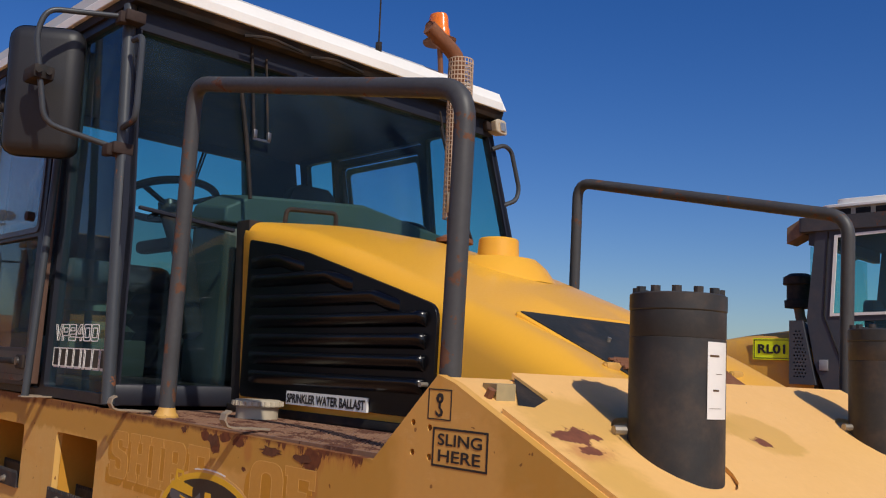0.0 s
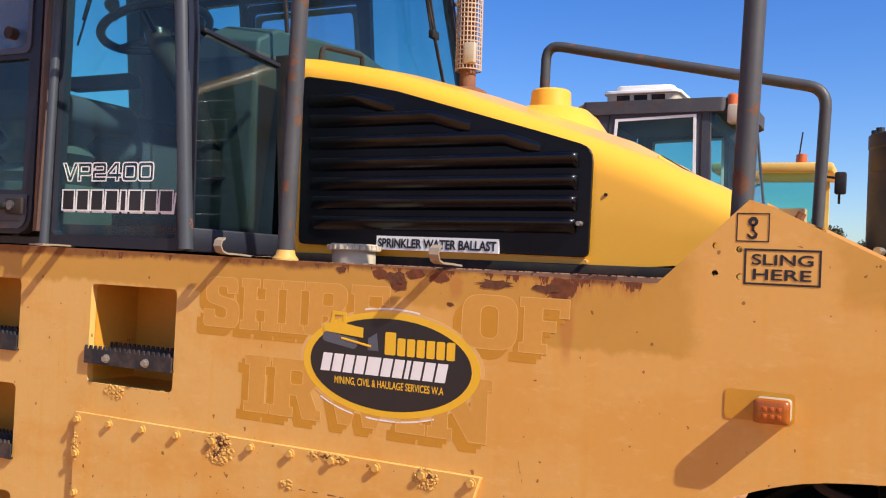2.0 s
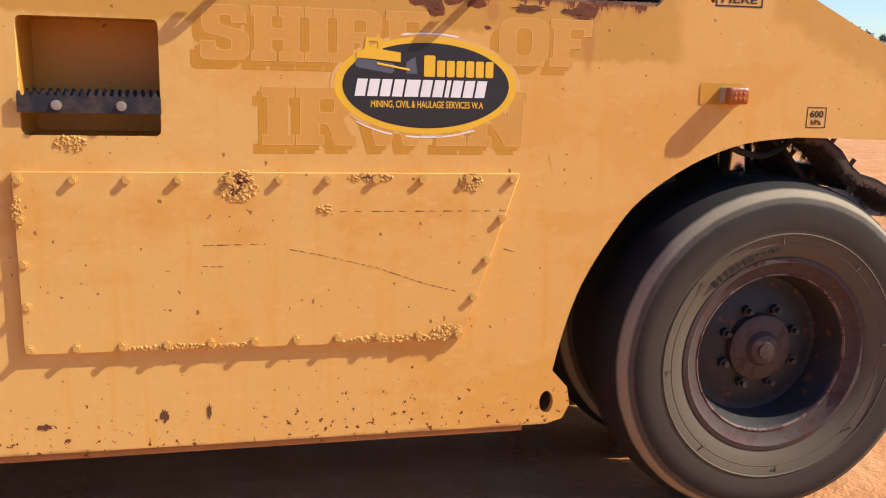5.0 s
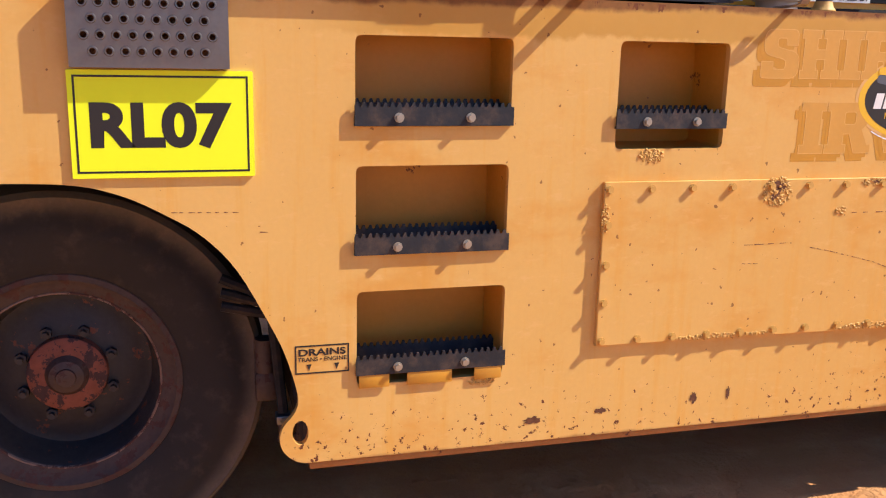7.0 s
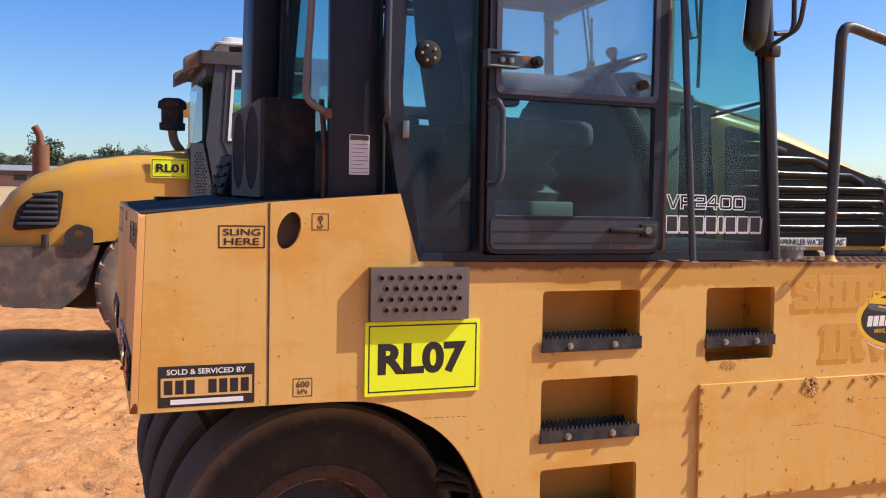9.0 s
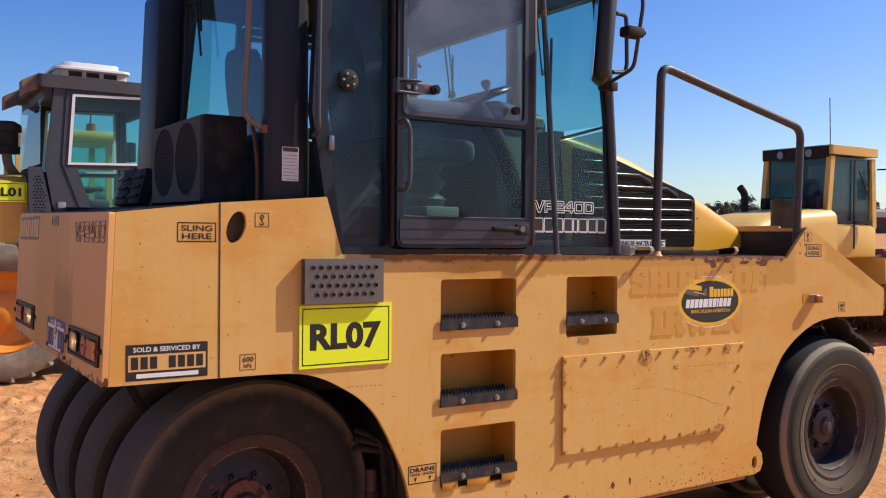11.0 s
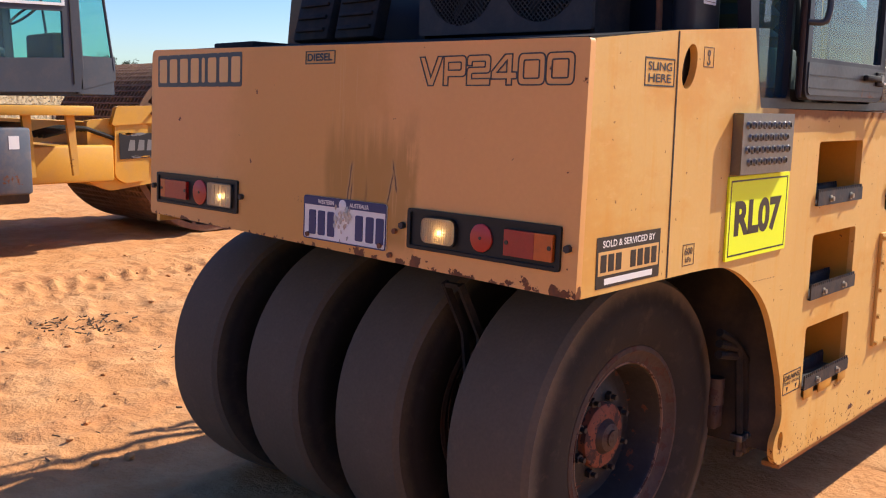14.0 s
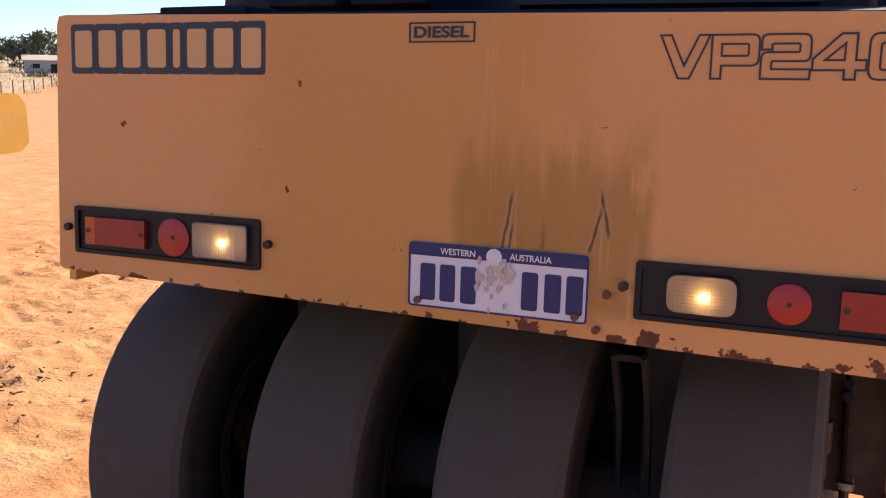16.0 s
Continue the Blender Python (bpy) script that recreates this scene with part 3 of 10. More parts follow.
def sand():
    """Loose orange sand and dry clay, tracked and trodden."""
    m, nt, bsdf, co = start("orange_sand")
    sep = nt.nodes.new("ShaderNodeSeparateXYZ")
    nt.links.new(co, sep.inputs[0])
    a, b, c3, d = n_noise(nt, co, 0.22, 5), n_noise(nt, co, 2.4, 6, 0.65), n_noise(nt, co, 14, 5, 0.65), n_noise(nt, co, 90, 3)
    ruts = n_noise(nt, co, 1.0, 4, 0.6, (2.6, 0.18, 1))
    c = n_mix(nt, a, (0.47, 0.200, 0.070), (0.56, 0.268, 0.106))
    c = n_mix(nt, n_step(nt, b, 0.42, 0.68), c, (0.60, 0.310, 0.132))
    c = n_mix(nt, n_math(nt, "MULTIPLY", n_step(nt, ruts, 0.52, 0.66), 0.5), c, (0.46, 0.19, 0.075))
    c = n_mix(nt, n_math(nt, "MULTIPLY", n_step(nt, c3, 0.60, 0.74), 0.18), c, (0.40, 0.155, 0.06))
    c = n_mix(nt, n_math(nt, "MULTIPLY", d, 0.25), c, (0.30, 0.12, 0.05))
    edge = n_math(nt, "ADD", n_math(nt, "MULTIPLY", sep.outputs[0], 0.829), n_math(nt, "MULTIPLY", sep.outputs[1], 0.558))
    far = n_math(nt, "MULTIPLY", n_step(nt, n_math(nt, "ADD", edge, n_math(nt, "MULTIPLY", b, 3.0)), 27.5, 29.5), n_step(nt, sep.outputs[0], 44, 47))
    straw = n_mix(nt, n_noise(nt, co, 0.5, 6, 0.7), (0.36, 0.235, 0.12), (0.52, 0.37, 0.20))
    c = n_mix(nt, far, c, straw)
    link(nt, bsdf.inputs["Base Color"], c)
    bsdf.inputs["Roughness"].default_value = 0.95
    bsdf.inputs["Specular IOR Level"].default_value = 0.15
    h = n_math(nt, "ADD", n_math(nt, "ADD", n_math(nt, "MULTIPLY", b, 0.85), n_math(nt, "MULTIPLY", ruts, 0.35)), n_math(nt, "ADD", n_math(nt, "MULTIPLY", n_noise(nt, co, 6.5, 7, 0.68), 0.38), n_math(nt, "ADD", n_math(nt, "MULTIPLY", c3, 0.14), n_math(nt, "MULTIPLY", d, 0.022))))
    link(nt, bsdf.inputs["Normal"], n_bump(nt, h, 1.0, 0.075))
    return m


def deck_paint():
    """Bleached deck paint: soft patches of an older, greener yellow and a few blots of flaked rust."""
    m, nt, bsdf, co = start("worn_deck_yellow")
    sep = nt.nodes.new("ShaderNodeSeparateXYZ")
    nt.links.new(co, sep.inputs[0])
    broad, mid, fine = n_noise(nt, co, 3, 5), n_noise(nt, co, 16, 6, 0.65), n_noise(nt, co, 60, 4)

    def spot(cx, cy, rx, ry, wild, edge):
        dx = n_math(nt, "DIVIDE", n_math(nt, "SUBTRACT", sep.outputs[0], cx), rx)
        dy = n_math(nt, "DIVIDE", n_math(nt, "SUBTRACT", sep.outputs[1], cy), ry)
        d = n_math(nt, "SQRT", n_math(nt, "ADD", n_math(nt, "MULTIPLY", dx, dx), n_math(nt, "MULTIPLY", dy, dy)))
        d = n_math(nt, "ADD", d, n_math(nt, "MULTIPLY", n_math(nt, "SUBTRACT", mid, 0.5), wild))
        return n_math(nt, "SUBTRACT", 1.0, n_step(nt, d, 1.0 - edge, 1.0 + edge))

    c = n_mix(nt, broad, (0.78, 0.435, 0.140), (0.88, 0.525, 0.190))
    for s in (spot(0.20, -1.735, 0.17, 0.085, 1.3, 0.35), spot(0.10, -1.93, 0.07, 0.13, 1.6, 0.45), spot(0.84, -1.80, 0.125, 0.09, 0.8, 0.12), spot(0.66, -1.72, 0.14, 0.07, 1.5, 0.4)):
        c = n_mix(nt, n_math(nt, "MULTIPLY", s, 0.62), c, n_mix(nt, mid, (0.52, 0.300, 0.055), (0.64, 0.365, 0.070)))
    c = n_mix(nt, n_math(nt, "MULTIPLY", fine, 0.22), c, (0.50, 0.27, 0.07))
    rust = n_step(nt, n_noise(nt, co, 34, 5, 0.65), 0.70, 0.72)
    for s in (spot(0.145, -1.790, 0.055, 0.030, 3.2, 0.10), spot(0.779, -1.836, 0.036, 0.020, 4.0, 0.12), spot(0.125, -1.84, 0.026, 0.014, 4.0, 0.15)):
        rust = n_math(nt, "MAXIMUM", rust, s)
    c = n_mix(nt, n_math(nt, "MULTIPLY", spot(0.11, -1.845, 0.05, 0.03, 3.0, 0.5), 0.55), c, (0.50, 0.19, 0.07))
    c = n_mix(nt, rust, c, n_mix(nt, fine, (0.085, 0.026, 0.016), (0.26, 0.085, 0.040)))
    link(nt, bsdf.inputs["Base Color"], c)
    link(nt, bsdf.inputs["Roughness"], n_math(nt, "ADD", n_math(nt, "MULTIPLY", rust, 0.35), n_math(nt, "ADD", n_math(nt, "MULTIPLY", mid, 0.15), 0.45)))
    bsdf.inputs["Specular IOR Level"].default_value = 0.4
    link(nt, bsdf.inputs["Normal"], n_bump(nt, n_math(nt, "SUBTRACT", n_math(nt, "ADD", broad, n_math(nt, "MULTIPLY", fine, 0.2)), rust), 0.15, 0.004))
    return m


SIDE_PAINT, REAR_PAINT, SAND = side_paint(), rear_paint(), sand()
HOOD_YELLOW = surface("glossy_hood_yellow", (0.80, 0.40, 0.028), 0.36, 0, 0.06, 1.5, 120, 0.02, coat=0.25)
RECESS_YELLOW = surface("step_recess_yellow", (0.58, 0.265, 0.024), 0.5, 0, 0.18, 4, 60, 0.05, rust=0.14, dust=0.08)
DECK_PAINT = deck_paint()
CHEQUER = surface("rusty_walkway_steel", (0.27, 0.145, 0.085), 0.85, 0, 0.35, 6, 50, 0.3, rust=0.80, rust_scale=9, rust_col=(0.115, 0.044, 0.024))
GHOST = surface("old_lettering_ochre", (0.560, 0.254, 0.018), 0.5, 0, 0.14, 6, 70, 0.02)
OLD_FACE = surface("old_lettering_face", (0.620, 0.305, 0.050), 0.5, 0, 0.14, 5, 70, 0.02)
CAB_GREY = surface("dark_cab_paint", (0.016, 0.018, 0.027), 0.42, 0, 0.15, 3, 70, 0.04, dust=0.015, spec=0.28)
CAB_PLATE = surface("faded_door_paint", (0.026, 0.027, 0.036), 0.42, 0, 0.15, 3, 70, 0.04, dust=0.06, rust=0.15, rust_scale=5)
HOOP_PAINT = surface("rusted_hoop_paint", (0.062, 0.062, 0.064), 0.5, 0, 0.3, 9, 80, 0.1, rust=0.50, rust_scale=13, rust_col=(0.120, 0.054, 0.030), spec=0.35)
TUBE_GREY = surface("grey_rail_paint", (0.050, 0.056, 0.064), 0.40, 0, 0.2, 9, 80, 0.06, rust=0.38, rust_scale=7, rust_col=(0.24, 0.09, 0.04), spec=0.4)
BLACK_PLASTIC = surface("black_plastic", (0.004, 0.004, 0.005), 0.34, 0, 0.2, 5, 150, 0.0, spec=0.24)
LOUVRE = surface("glossy_louvre_plastic", (0.003, 0.003, 0.004), 0.24, 0, 0.1, 5, 150, 0.0, spec=0.42)
MATT_BLACK = surface("matt_black", (0.018, 0.018, 0.019), 0.75, 0, 0.25, 5, 100, 0.1, dust=0.08, spec=0.2)
# dark underbody colour, also painted on where only shade is meant
UNDERBODY_SHADE = surface("underbody_shade_black", (0.062, 0.052, 0.044), 0.9, 0, 0.3, 3, 60, 0.2, dust=0.12, spec=0.15)


def tyre_rubber():
    """Black rubber, its tread worn grey by the road, its sidewalls darker."""
    m, nt, bsdf, co = start("dusty_tyre_rubber")
    sep = nt.nodes.new("ShaderNodeSeparateXYZ")
    nt.links.new(co, sep.inputs[0])
    broad, fine = n_noise(nt, co, 4, 6, 0.6), n_noise(nt, co, 90, 3)
    scuff = n_noise(nt, co, 13, 6, 0.65)
    rad = n_math(nt, "SQRT", n_math(nt, "ADD", n_math(nt, "MULTIPLY", sep.outputs[1], sep.outputs[1]), n_math(nt, "MULTIPLY", sep.outputs[2], sep.outputs[2])))
    tread = n_step(nt, n_math(nt, "ADD", rad, n_math(nt, "MULTIPLY", n_math(nt, "SUBTRACT", scuff, 0.5), 0.03)), 0.478, 0.535)
    dark = n_mix(nt, broad, (0.020, 0.017, 0.014), (0.044, 0.036, 0.029))
    dark = n_mix(nt, n_math(nt, "MULTIPLY", n_step(nt, scuff, 0.52, 0.70), 0.5), dark, (0.085, 0.060, 0.042))
    worn = n_mix(nt, broad, (0.108, 0.083, 0.057), (0.158, 0.122, 0.085))
    worn = n_mix(nt, n_math(nt, "MULTIPLY", n_step(nt, scuff, 0.55, 0.72), 0.35), worn, (0.20, 0.135, 0.085))
    c = n_mix(nt, tread, dark, worn)
    c = n_mix(nt, n_math(nt, "MULTIPLY", n_step(nt, broad, 0.55, 0.75), 0.14), c, (0.30, 0.18, 0.10))
    link(nt, bsdf.inputs["Base Color"], n_mix(nt, n_math(nt, "MULTIPLY", fine, 0.4), c, (0.03, 0.027, 0.025)))
    bsdf.inputs["Roughness"].default_value = 0.88
    bsdf.inputs["Specular IOR Level"].default_value = 0.2
    link(nt, bsdf.inputs["Normal"], n_bump(nt, n_math(nt, "ADD", fine, broad), 0.12, 0.004))
    return m


RUBBER_D = tyre_rubber()
FLANGE_RUST = surface("brown_flange_rust", (0.066, 0.040, 0.030), 0.8, 0, 0.4, 9, 60, 0.25, rust=0.7, rust_scale=16, rust_col=(0.062, 0.024, 0.015))


def dusty_wall_shaded_tread():
    """Front tyre: dusty bead, a dark band, a pale rubbed ring at the shoulder, tread coloured near black as if shaded.
    """
    m, nt, bsdf, co = start("dusty_front_tyre_shaded_tread")
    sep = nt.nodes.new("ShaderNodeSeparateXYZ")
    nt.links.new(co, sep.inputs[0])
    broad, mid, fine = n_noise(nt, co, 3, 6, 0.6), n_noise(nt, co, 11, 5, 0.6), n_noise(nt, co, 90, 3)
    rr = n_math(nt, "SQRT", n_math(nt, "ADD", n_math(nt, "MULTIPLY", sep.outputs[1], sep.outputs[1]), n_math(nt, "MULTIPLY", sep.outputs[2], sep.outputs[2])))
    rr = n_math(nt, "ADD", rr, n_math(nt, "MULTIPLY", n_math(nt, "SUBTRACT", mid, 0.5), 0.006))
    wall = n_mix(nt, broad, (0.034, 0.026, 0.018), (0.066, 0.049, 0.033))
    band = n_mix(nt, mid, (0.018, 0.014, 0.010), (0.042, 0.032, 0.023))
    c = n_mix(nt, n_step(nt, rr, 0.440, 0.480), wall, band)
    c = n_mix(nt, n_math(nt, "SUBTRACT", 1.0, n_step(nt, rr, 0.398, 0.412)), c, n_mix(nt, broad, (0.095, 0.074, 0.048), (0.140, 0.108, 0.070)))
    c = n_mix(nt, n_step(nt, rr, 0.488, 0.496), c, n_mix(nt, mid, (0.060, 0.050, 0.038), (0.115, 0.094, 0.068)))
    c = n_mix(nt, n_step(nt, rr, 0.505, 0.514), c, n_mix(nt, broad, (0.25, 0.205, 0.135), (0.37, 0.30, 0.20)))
    # black tread past the ring, darkened in the colour as if in shade
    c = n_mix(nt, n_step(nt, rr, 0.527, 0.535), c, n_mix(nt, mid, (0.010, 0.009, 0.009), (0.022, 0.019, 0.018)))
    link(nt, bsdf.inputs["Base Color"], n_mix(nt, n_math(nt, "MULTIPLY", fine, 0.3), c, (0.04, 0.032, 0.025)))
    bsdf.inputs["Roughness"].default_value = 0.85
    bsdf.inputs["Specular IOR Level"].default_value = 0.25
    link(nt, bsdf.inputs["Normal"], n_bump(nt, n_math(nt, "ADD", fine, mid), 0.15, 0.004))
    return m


FRONT_TYRE = dusty_wall_shaded_tread()
BAR_RUST = surface("orange_bar_rust", (0.44, 0.185, 0.045), 0.85, 0, 0.35, 7, 70, 0.2, rust=0.3, rust_scale=8, rust_col=(0.12, 0.04, 0.018))
BOLT_PAINT = surface("yellow_bolt_paint", (0.62, 0.34, 0.075), 0.6, 0, 0.25, 30, 120, 0.2, rust=0.15, rust_scale=40)
PALE_GHOST = surface("pale_letter_edge", (0.68, 0.375, 0.095), 0.55, 0, 0.08, 6, 70, 0.02)
RIM_RUST = surface("rusty_rim", (0.028, 0.023, 0.022), 0.6, 0, 0.5, 14, 60, 0.2, rust=0.42, rust_scale=17, rust_col=(0.14, 0.045, 0.022))
LIP_WORN = surface("worn_rim_lip", (0.22, 0.135, 0.095), 0.8, 0, 0.4, 14, 60, 0.3, rust=0.8, rust_scale=11, rust_col=(0.07, 0.028, 0.018))
CAP_BROWN = surface("greasy_cap_brown", (0.062, 0.033, 0.025), 0.6, 0, 0.4, 20, 60, 0.2, rust=0.7, rust_scale=24, rust_col=(0.05, 0.022, 0.016))
HUB_RED = surface("red_rust_hub", (0.22, 0.060, 0.030), 0.75, 0, 0.4, 18, 60, 0.25, rust=0.80, rust_scale=26, rust_col=(0.050, 0.022, 0.018))
DARK_RUST = surface("dark_brown_rust", (0.034, 0.018, 0.014), 0.85, 0, 0.5, 14, 70, 0.25)
RUST = surface("brown_rust", (0.22, 0.085, 0.038), 0.85, 0, 0.4, 12, 70, 0.25)
STEEL = surface("galvanised_steel", (0.21, 0.205, 0.205), 0.36, 0.9, 0.2, 14, 90, 0.06, dust=0.10)
BOLT = surface("zinc_bolt", (0.40, 0.36, 0.30), 0.45, 0.7, 0.2, 30, 90, 0.05)
CHROME = surface("polished_rod", (0.7, 0.68, 0.66), 0.12, 1.0, 0.05, 8, 90, 0.0)
WHITE = surface("white_roof_paint", (0.80, 0.79, 0.75), 0.5, 0, 0.06, 3, 60, 0.03, dust=0.08)
CREAM = surface("cream_plastic", (0.48, 0.41, 0.30), 0.5, 0, 0.1, 8, 60, 0.04, dust=0.2)
TREAD = surface("black_tread_steel", (0.018, 0.020, 0.026), 0.55, 0.0, 0.3, 10, 80, 0.12, dust=0.14, rust=0.12, spec=0.35)
CONSOLE = surface("green_grey_console", (0.046, 0.064, 0.056), 0.6, 0, 0.12, 4, 90, 0.05)
SEAT_CLOTH = surface("dark_seat_cloth", (0.035, 0.040, 0.055), 0.85, 0, 0.2, 9, 160, 0.15)
COIR = surface("coir_matting", (0.085, 0.046, 0.026), 0.95, 0, 0.4, 20, 90, 0.4)
CYL_BLACK = surface("worn_cylinder_paint", (0.036, 0.037, 0.038), 0.5, 0, 0.3, 5, 80, 0.08, dust=0.10, rust=0.16, rust_scale=5, spec=0.3)
INK = flat_print("black_print", (0.016, 0.015, 0.016), 0.4)
FADED_INK = flat_print("faded_print", (0.10, 0.055, 0.025), 0.5)
TAIL_INK = flat_print("charcoal_print", (0.022, 0.020, 0.024), 0.4)
PAPER = flat_print("white_print", (0.78, 0.76, 0.72), 0.45)
OLD_LABEL = flat_print("yellowed_label", (0.70, 0.40, 0.13), 0.5)
SIGN_YELLOW = flat_print("fluorescent_yellow", (0.82, 0.92, 0.006), 0.6, 0.03)
GOLD = flat_print("gold_print", (0.78, 0.45, 0.020), 0.5)
PLATE_BLUE = flat_print("plate_blue", (0.016, 0.022, 0.11), 0.5)
RED_LENS = surface("red_lens", (0.32, 0.011, 0.008), 0.35, 0, 0.25, 40, 200, 0.15, coat=0.1)
AMBER_LENS = surface("amber_lens", (0.52, 0.10, 0.008), 0.35, 0, 0.25, 40, 200, 0.15, coat=0.1)
RED_DISC = surface("red_reflector", (0.42, 0.028, 0.018), 0.4, 0, 0.1, 30, 200, 0.05)
GLASS = pane_glass("blue_green_cab_glass", (0.50, 0.84, 0.78), 0.9)
DUSTY_GLASS = pane_glass("dusty_door_glass", (0.82, 0.93, 0.98), 0.9, 0.030)
# tint darkened to stand for the dim cab behind the lower panes
DIMMED_PANE = pane_glass("dimmed_lower_pane", (0.24, 0.35, 0.32), 1.6, 0.0, 0.016)
SCREEN_GLASS = pane_glass("green_screen_glass", (0.46, 0.75, 0.74), 0.9, 0.0, 0.016)
# unlit cab inside of the padfoot roller put into a darker tint
DARK_GLASS = pane_glass("dimmed_cab_glass", (0.30, 0.40, 0.42), 0.9)


def ribbed_glass():
    """Moulded lamp glass: part clear, part scattering."""
    m, nt, bsdf, co = start("lamp_glass")
    bsdf.inputs["Base Color"].default_value = (0.66, 0.54, 0.40, 1)
    bsdf.inputs["Roughness"].default_value = 0.25
    tr = nt.nodes.new("ShaderNodeBsdfTransparent")
    tl = nt.nodes.new("ShaderNodeBsdfTranslucent")
    tl.inputs[0].default_value = (0.84, 0.71, 0.50, 1)
    a = nt.nodes.new("ShaderNodeMixShader")
    a.inputs[0].default_value = 0.35
    nt.links.new(bsdf.outputs[0], a.inputs[2])
    nt.links.new(tl.outputs[0], a.inputs[1])
    b = nt.nodes.new("ShaderNodeMixShader")
    b.inputs[0].default_value = 0.55
    nt.links.new(tr.outputs[0], b.inputs[1])
    nt.links.new(a.outputs[0], b.inputs[2])
    nt.links.new(b.outputs[0], nt.nodes["Material Output"].inputs[0])
    return m


CLEAR = ribbed_glass()
MIRROR = surface("mirror_glass", (0.8, 0.82, 0.84), 0.08, 1.0, 0.02, 4, 50, 0.0)
LAMP_BOWL = surface("lamp_reflector", (0.85, 0.74, 0.58), 0.4, 1.0, 0.1, 50, 120, 0.3)

# ---- ground ----
LUG_ROW = (0.000, -1.000)


def ground_height(x, y):
    r = math.hypot(x - 1, y)
    z = 0.026 * noise.noise(Vector((x * 1.1, y * 1.1, 0))) + 0.020 * noise.noise(Vector((x * 3.1, y * 3.1, 4)))
    z += 0.014 * noise.noise(Vector((x * 7.3, y * 7.3, 8))) + 0.016 * noise.noise(Vector((x * 2.2, y * 0.22, 2)))
    if -0.4 < x < 2.6 and -3.0 < y < 3.4:
        z *= 0.35
    far = max(0.0, r - 55)
    if 2.4 < x < 8.0 and r < 12:
        # clods and scuffed footprints
        k = noise.noise(Vector((x * 5.1, y * 5.1, 31)))
        z += 0.062 * max(0.0, k - 0.30) - 0.075 * max(0.0, -0.24 - k)
        z += 0.022 * max(0.0, noise.noise(Vector((x * 13, y * 13, 17))) - 0.2)
        # old wheel tracks with lug prints
        for x0, yw, lean in ((6.75, 0.46, -0.34), (5.75, 0.40, -0.12), (4.55, 0.36, 0.22)):
            d = abs(x - x0 - lean * y - 0.06 * math.sin(0.8 * y + x0))
            if d < yw / 2:
                w = noise.noise(Vector((x * 0.9, y * 0.9, 50)))
                if w > -0.25:
                    z += -0.014 + 0.026 * min(1.0, max(0.0, 2.0 * (math.sin(36 * y + 16 * (x - x0)) - 0.1))) * (0.6 + 0.8 * noise.noise(Vector((x * 3, y * 3, 44))))
            elif d < yw * 0.72:
                z += 0.018 * (1 - (d - yw / 2) / (yw * 0.22)) * (0.6 + 0.6 * noise.noise(Vector((x * 2, y * 2, 60))))
        # a fresh row of deep lug prints
        s, u = (x - 6.95) * LUG_ROW[0] + (y + 0.84) * LUG_ROW[1], (x - 6.95) * -LUG_ROW[1] + (y + 0.84) * LUG_ROW[0]
        if abs(u) < 0.5 and abs(s) < 3.5:
            q = (s + 0.05 * noise.noise(Vector((s * 2, u, 3)))) / 0.235
            p = (q - math.floor(q) - 0.5) * 0.235
            z -= 0.12 * math.exp(-(p * p + (u - 0.03) ** 2) / 0.0040)
            if -0.30 < u < 0.02:
                z += 0.045 * math.exp(-((p - 0.05 - 0.35 * u) / 0.034) ** 2)
    return z - 0.01 + 0.035 * far * min(1.0, far / 60)


def build_ground():
    def axis_steps(lo, hi):
        s, p = [0.0], 0.0
        while p < 900:
            p += 0.034 if p < 5.6 else 0.10 if p < 8.0 else 0.28 if p < 16 else max(0.6, p * 0.09)
            s.append(p)
        return [-q for q in reversed(s[1:])] + s
    xs = [q + 2.4 for q in axis_steps(0, 0)]
    ys = [q + 1.0 for q in axis_steps(0, 0)]
    nx = len(xs)
    verts = [(x, y, ground_height(x, y)) for y in ys for x in xs]
    faces = [(j * nx + i, j * nx + i + 1, (j + 1) * nx + i + 1, (j + 1) * nx + i) for j in range(len(ys) - 1) for i in range(nx - 1)]
    me = bpy.data.meshes.new("ground")
    me.from_pydata(verts, [], faces)
    me.materials.append(SAND)
    me.shade_smooth()
    return tagged(new("ground", me), "loose orange sand yard with wheel tracks and clods", "ground", kind="structure")


build_ground()

# ---- the tyre roller ----
roller = thing("tyre_roller", (1.02, 0.2, 0.0), "bleached yellow tyre roller with dark glazed cab on sand", "road roller")

SIDE = [(2.4985, 1.157), (2.4985, 1.788), (2.09, 1.833), (1.637, 1.87), (1.566, 1.633), (0.0, 1.622), (-1.365, 1.605), (-1.552, 1.79), (-1.60, 1.775),
        (-2.372, 1.40), (-2.366, 1.228), (-1.858, 1.237), (-1.677, 1.216), (-1.51, 1.153), (-1.357, 1.051), (-1.27, 0.945), (-1.185, 0.80), (-1.135, 0.66), (-1.105, 0.53),
        (-1.155, 0.475), (-1.165, 0.42), (-1.143, 0.375), (-1.09, 0.36), (1.215, 0.364), (1.245, 0.376), (1.272, 0.404), (1.281, 0.440), (1.270, 0.478), (1.243, 0.510), (1.230, 0.545), (1.236, 0.59), (1.262, 0.68),
        (1.298, 0.763), (1.381, 0.92), (1.46, 1.01), (1.542, 1.066), (1.66, 1.125), (1.80, 1.154), (2.09, 1.158)]


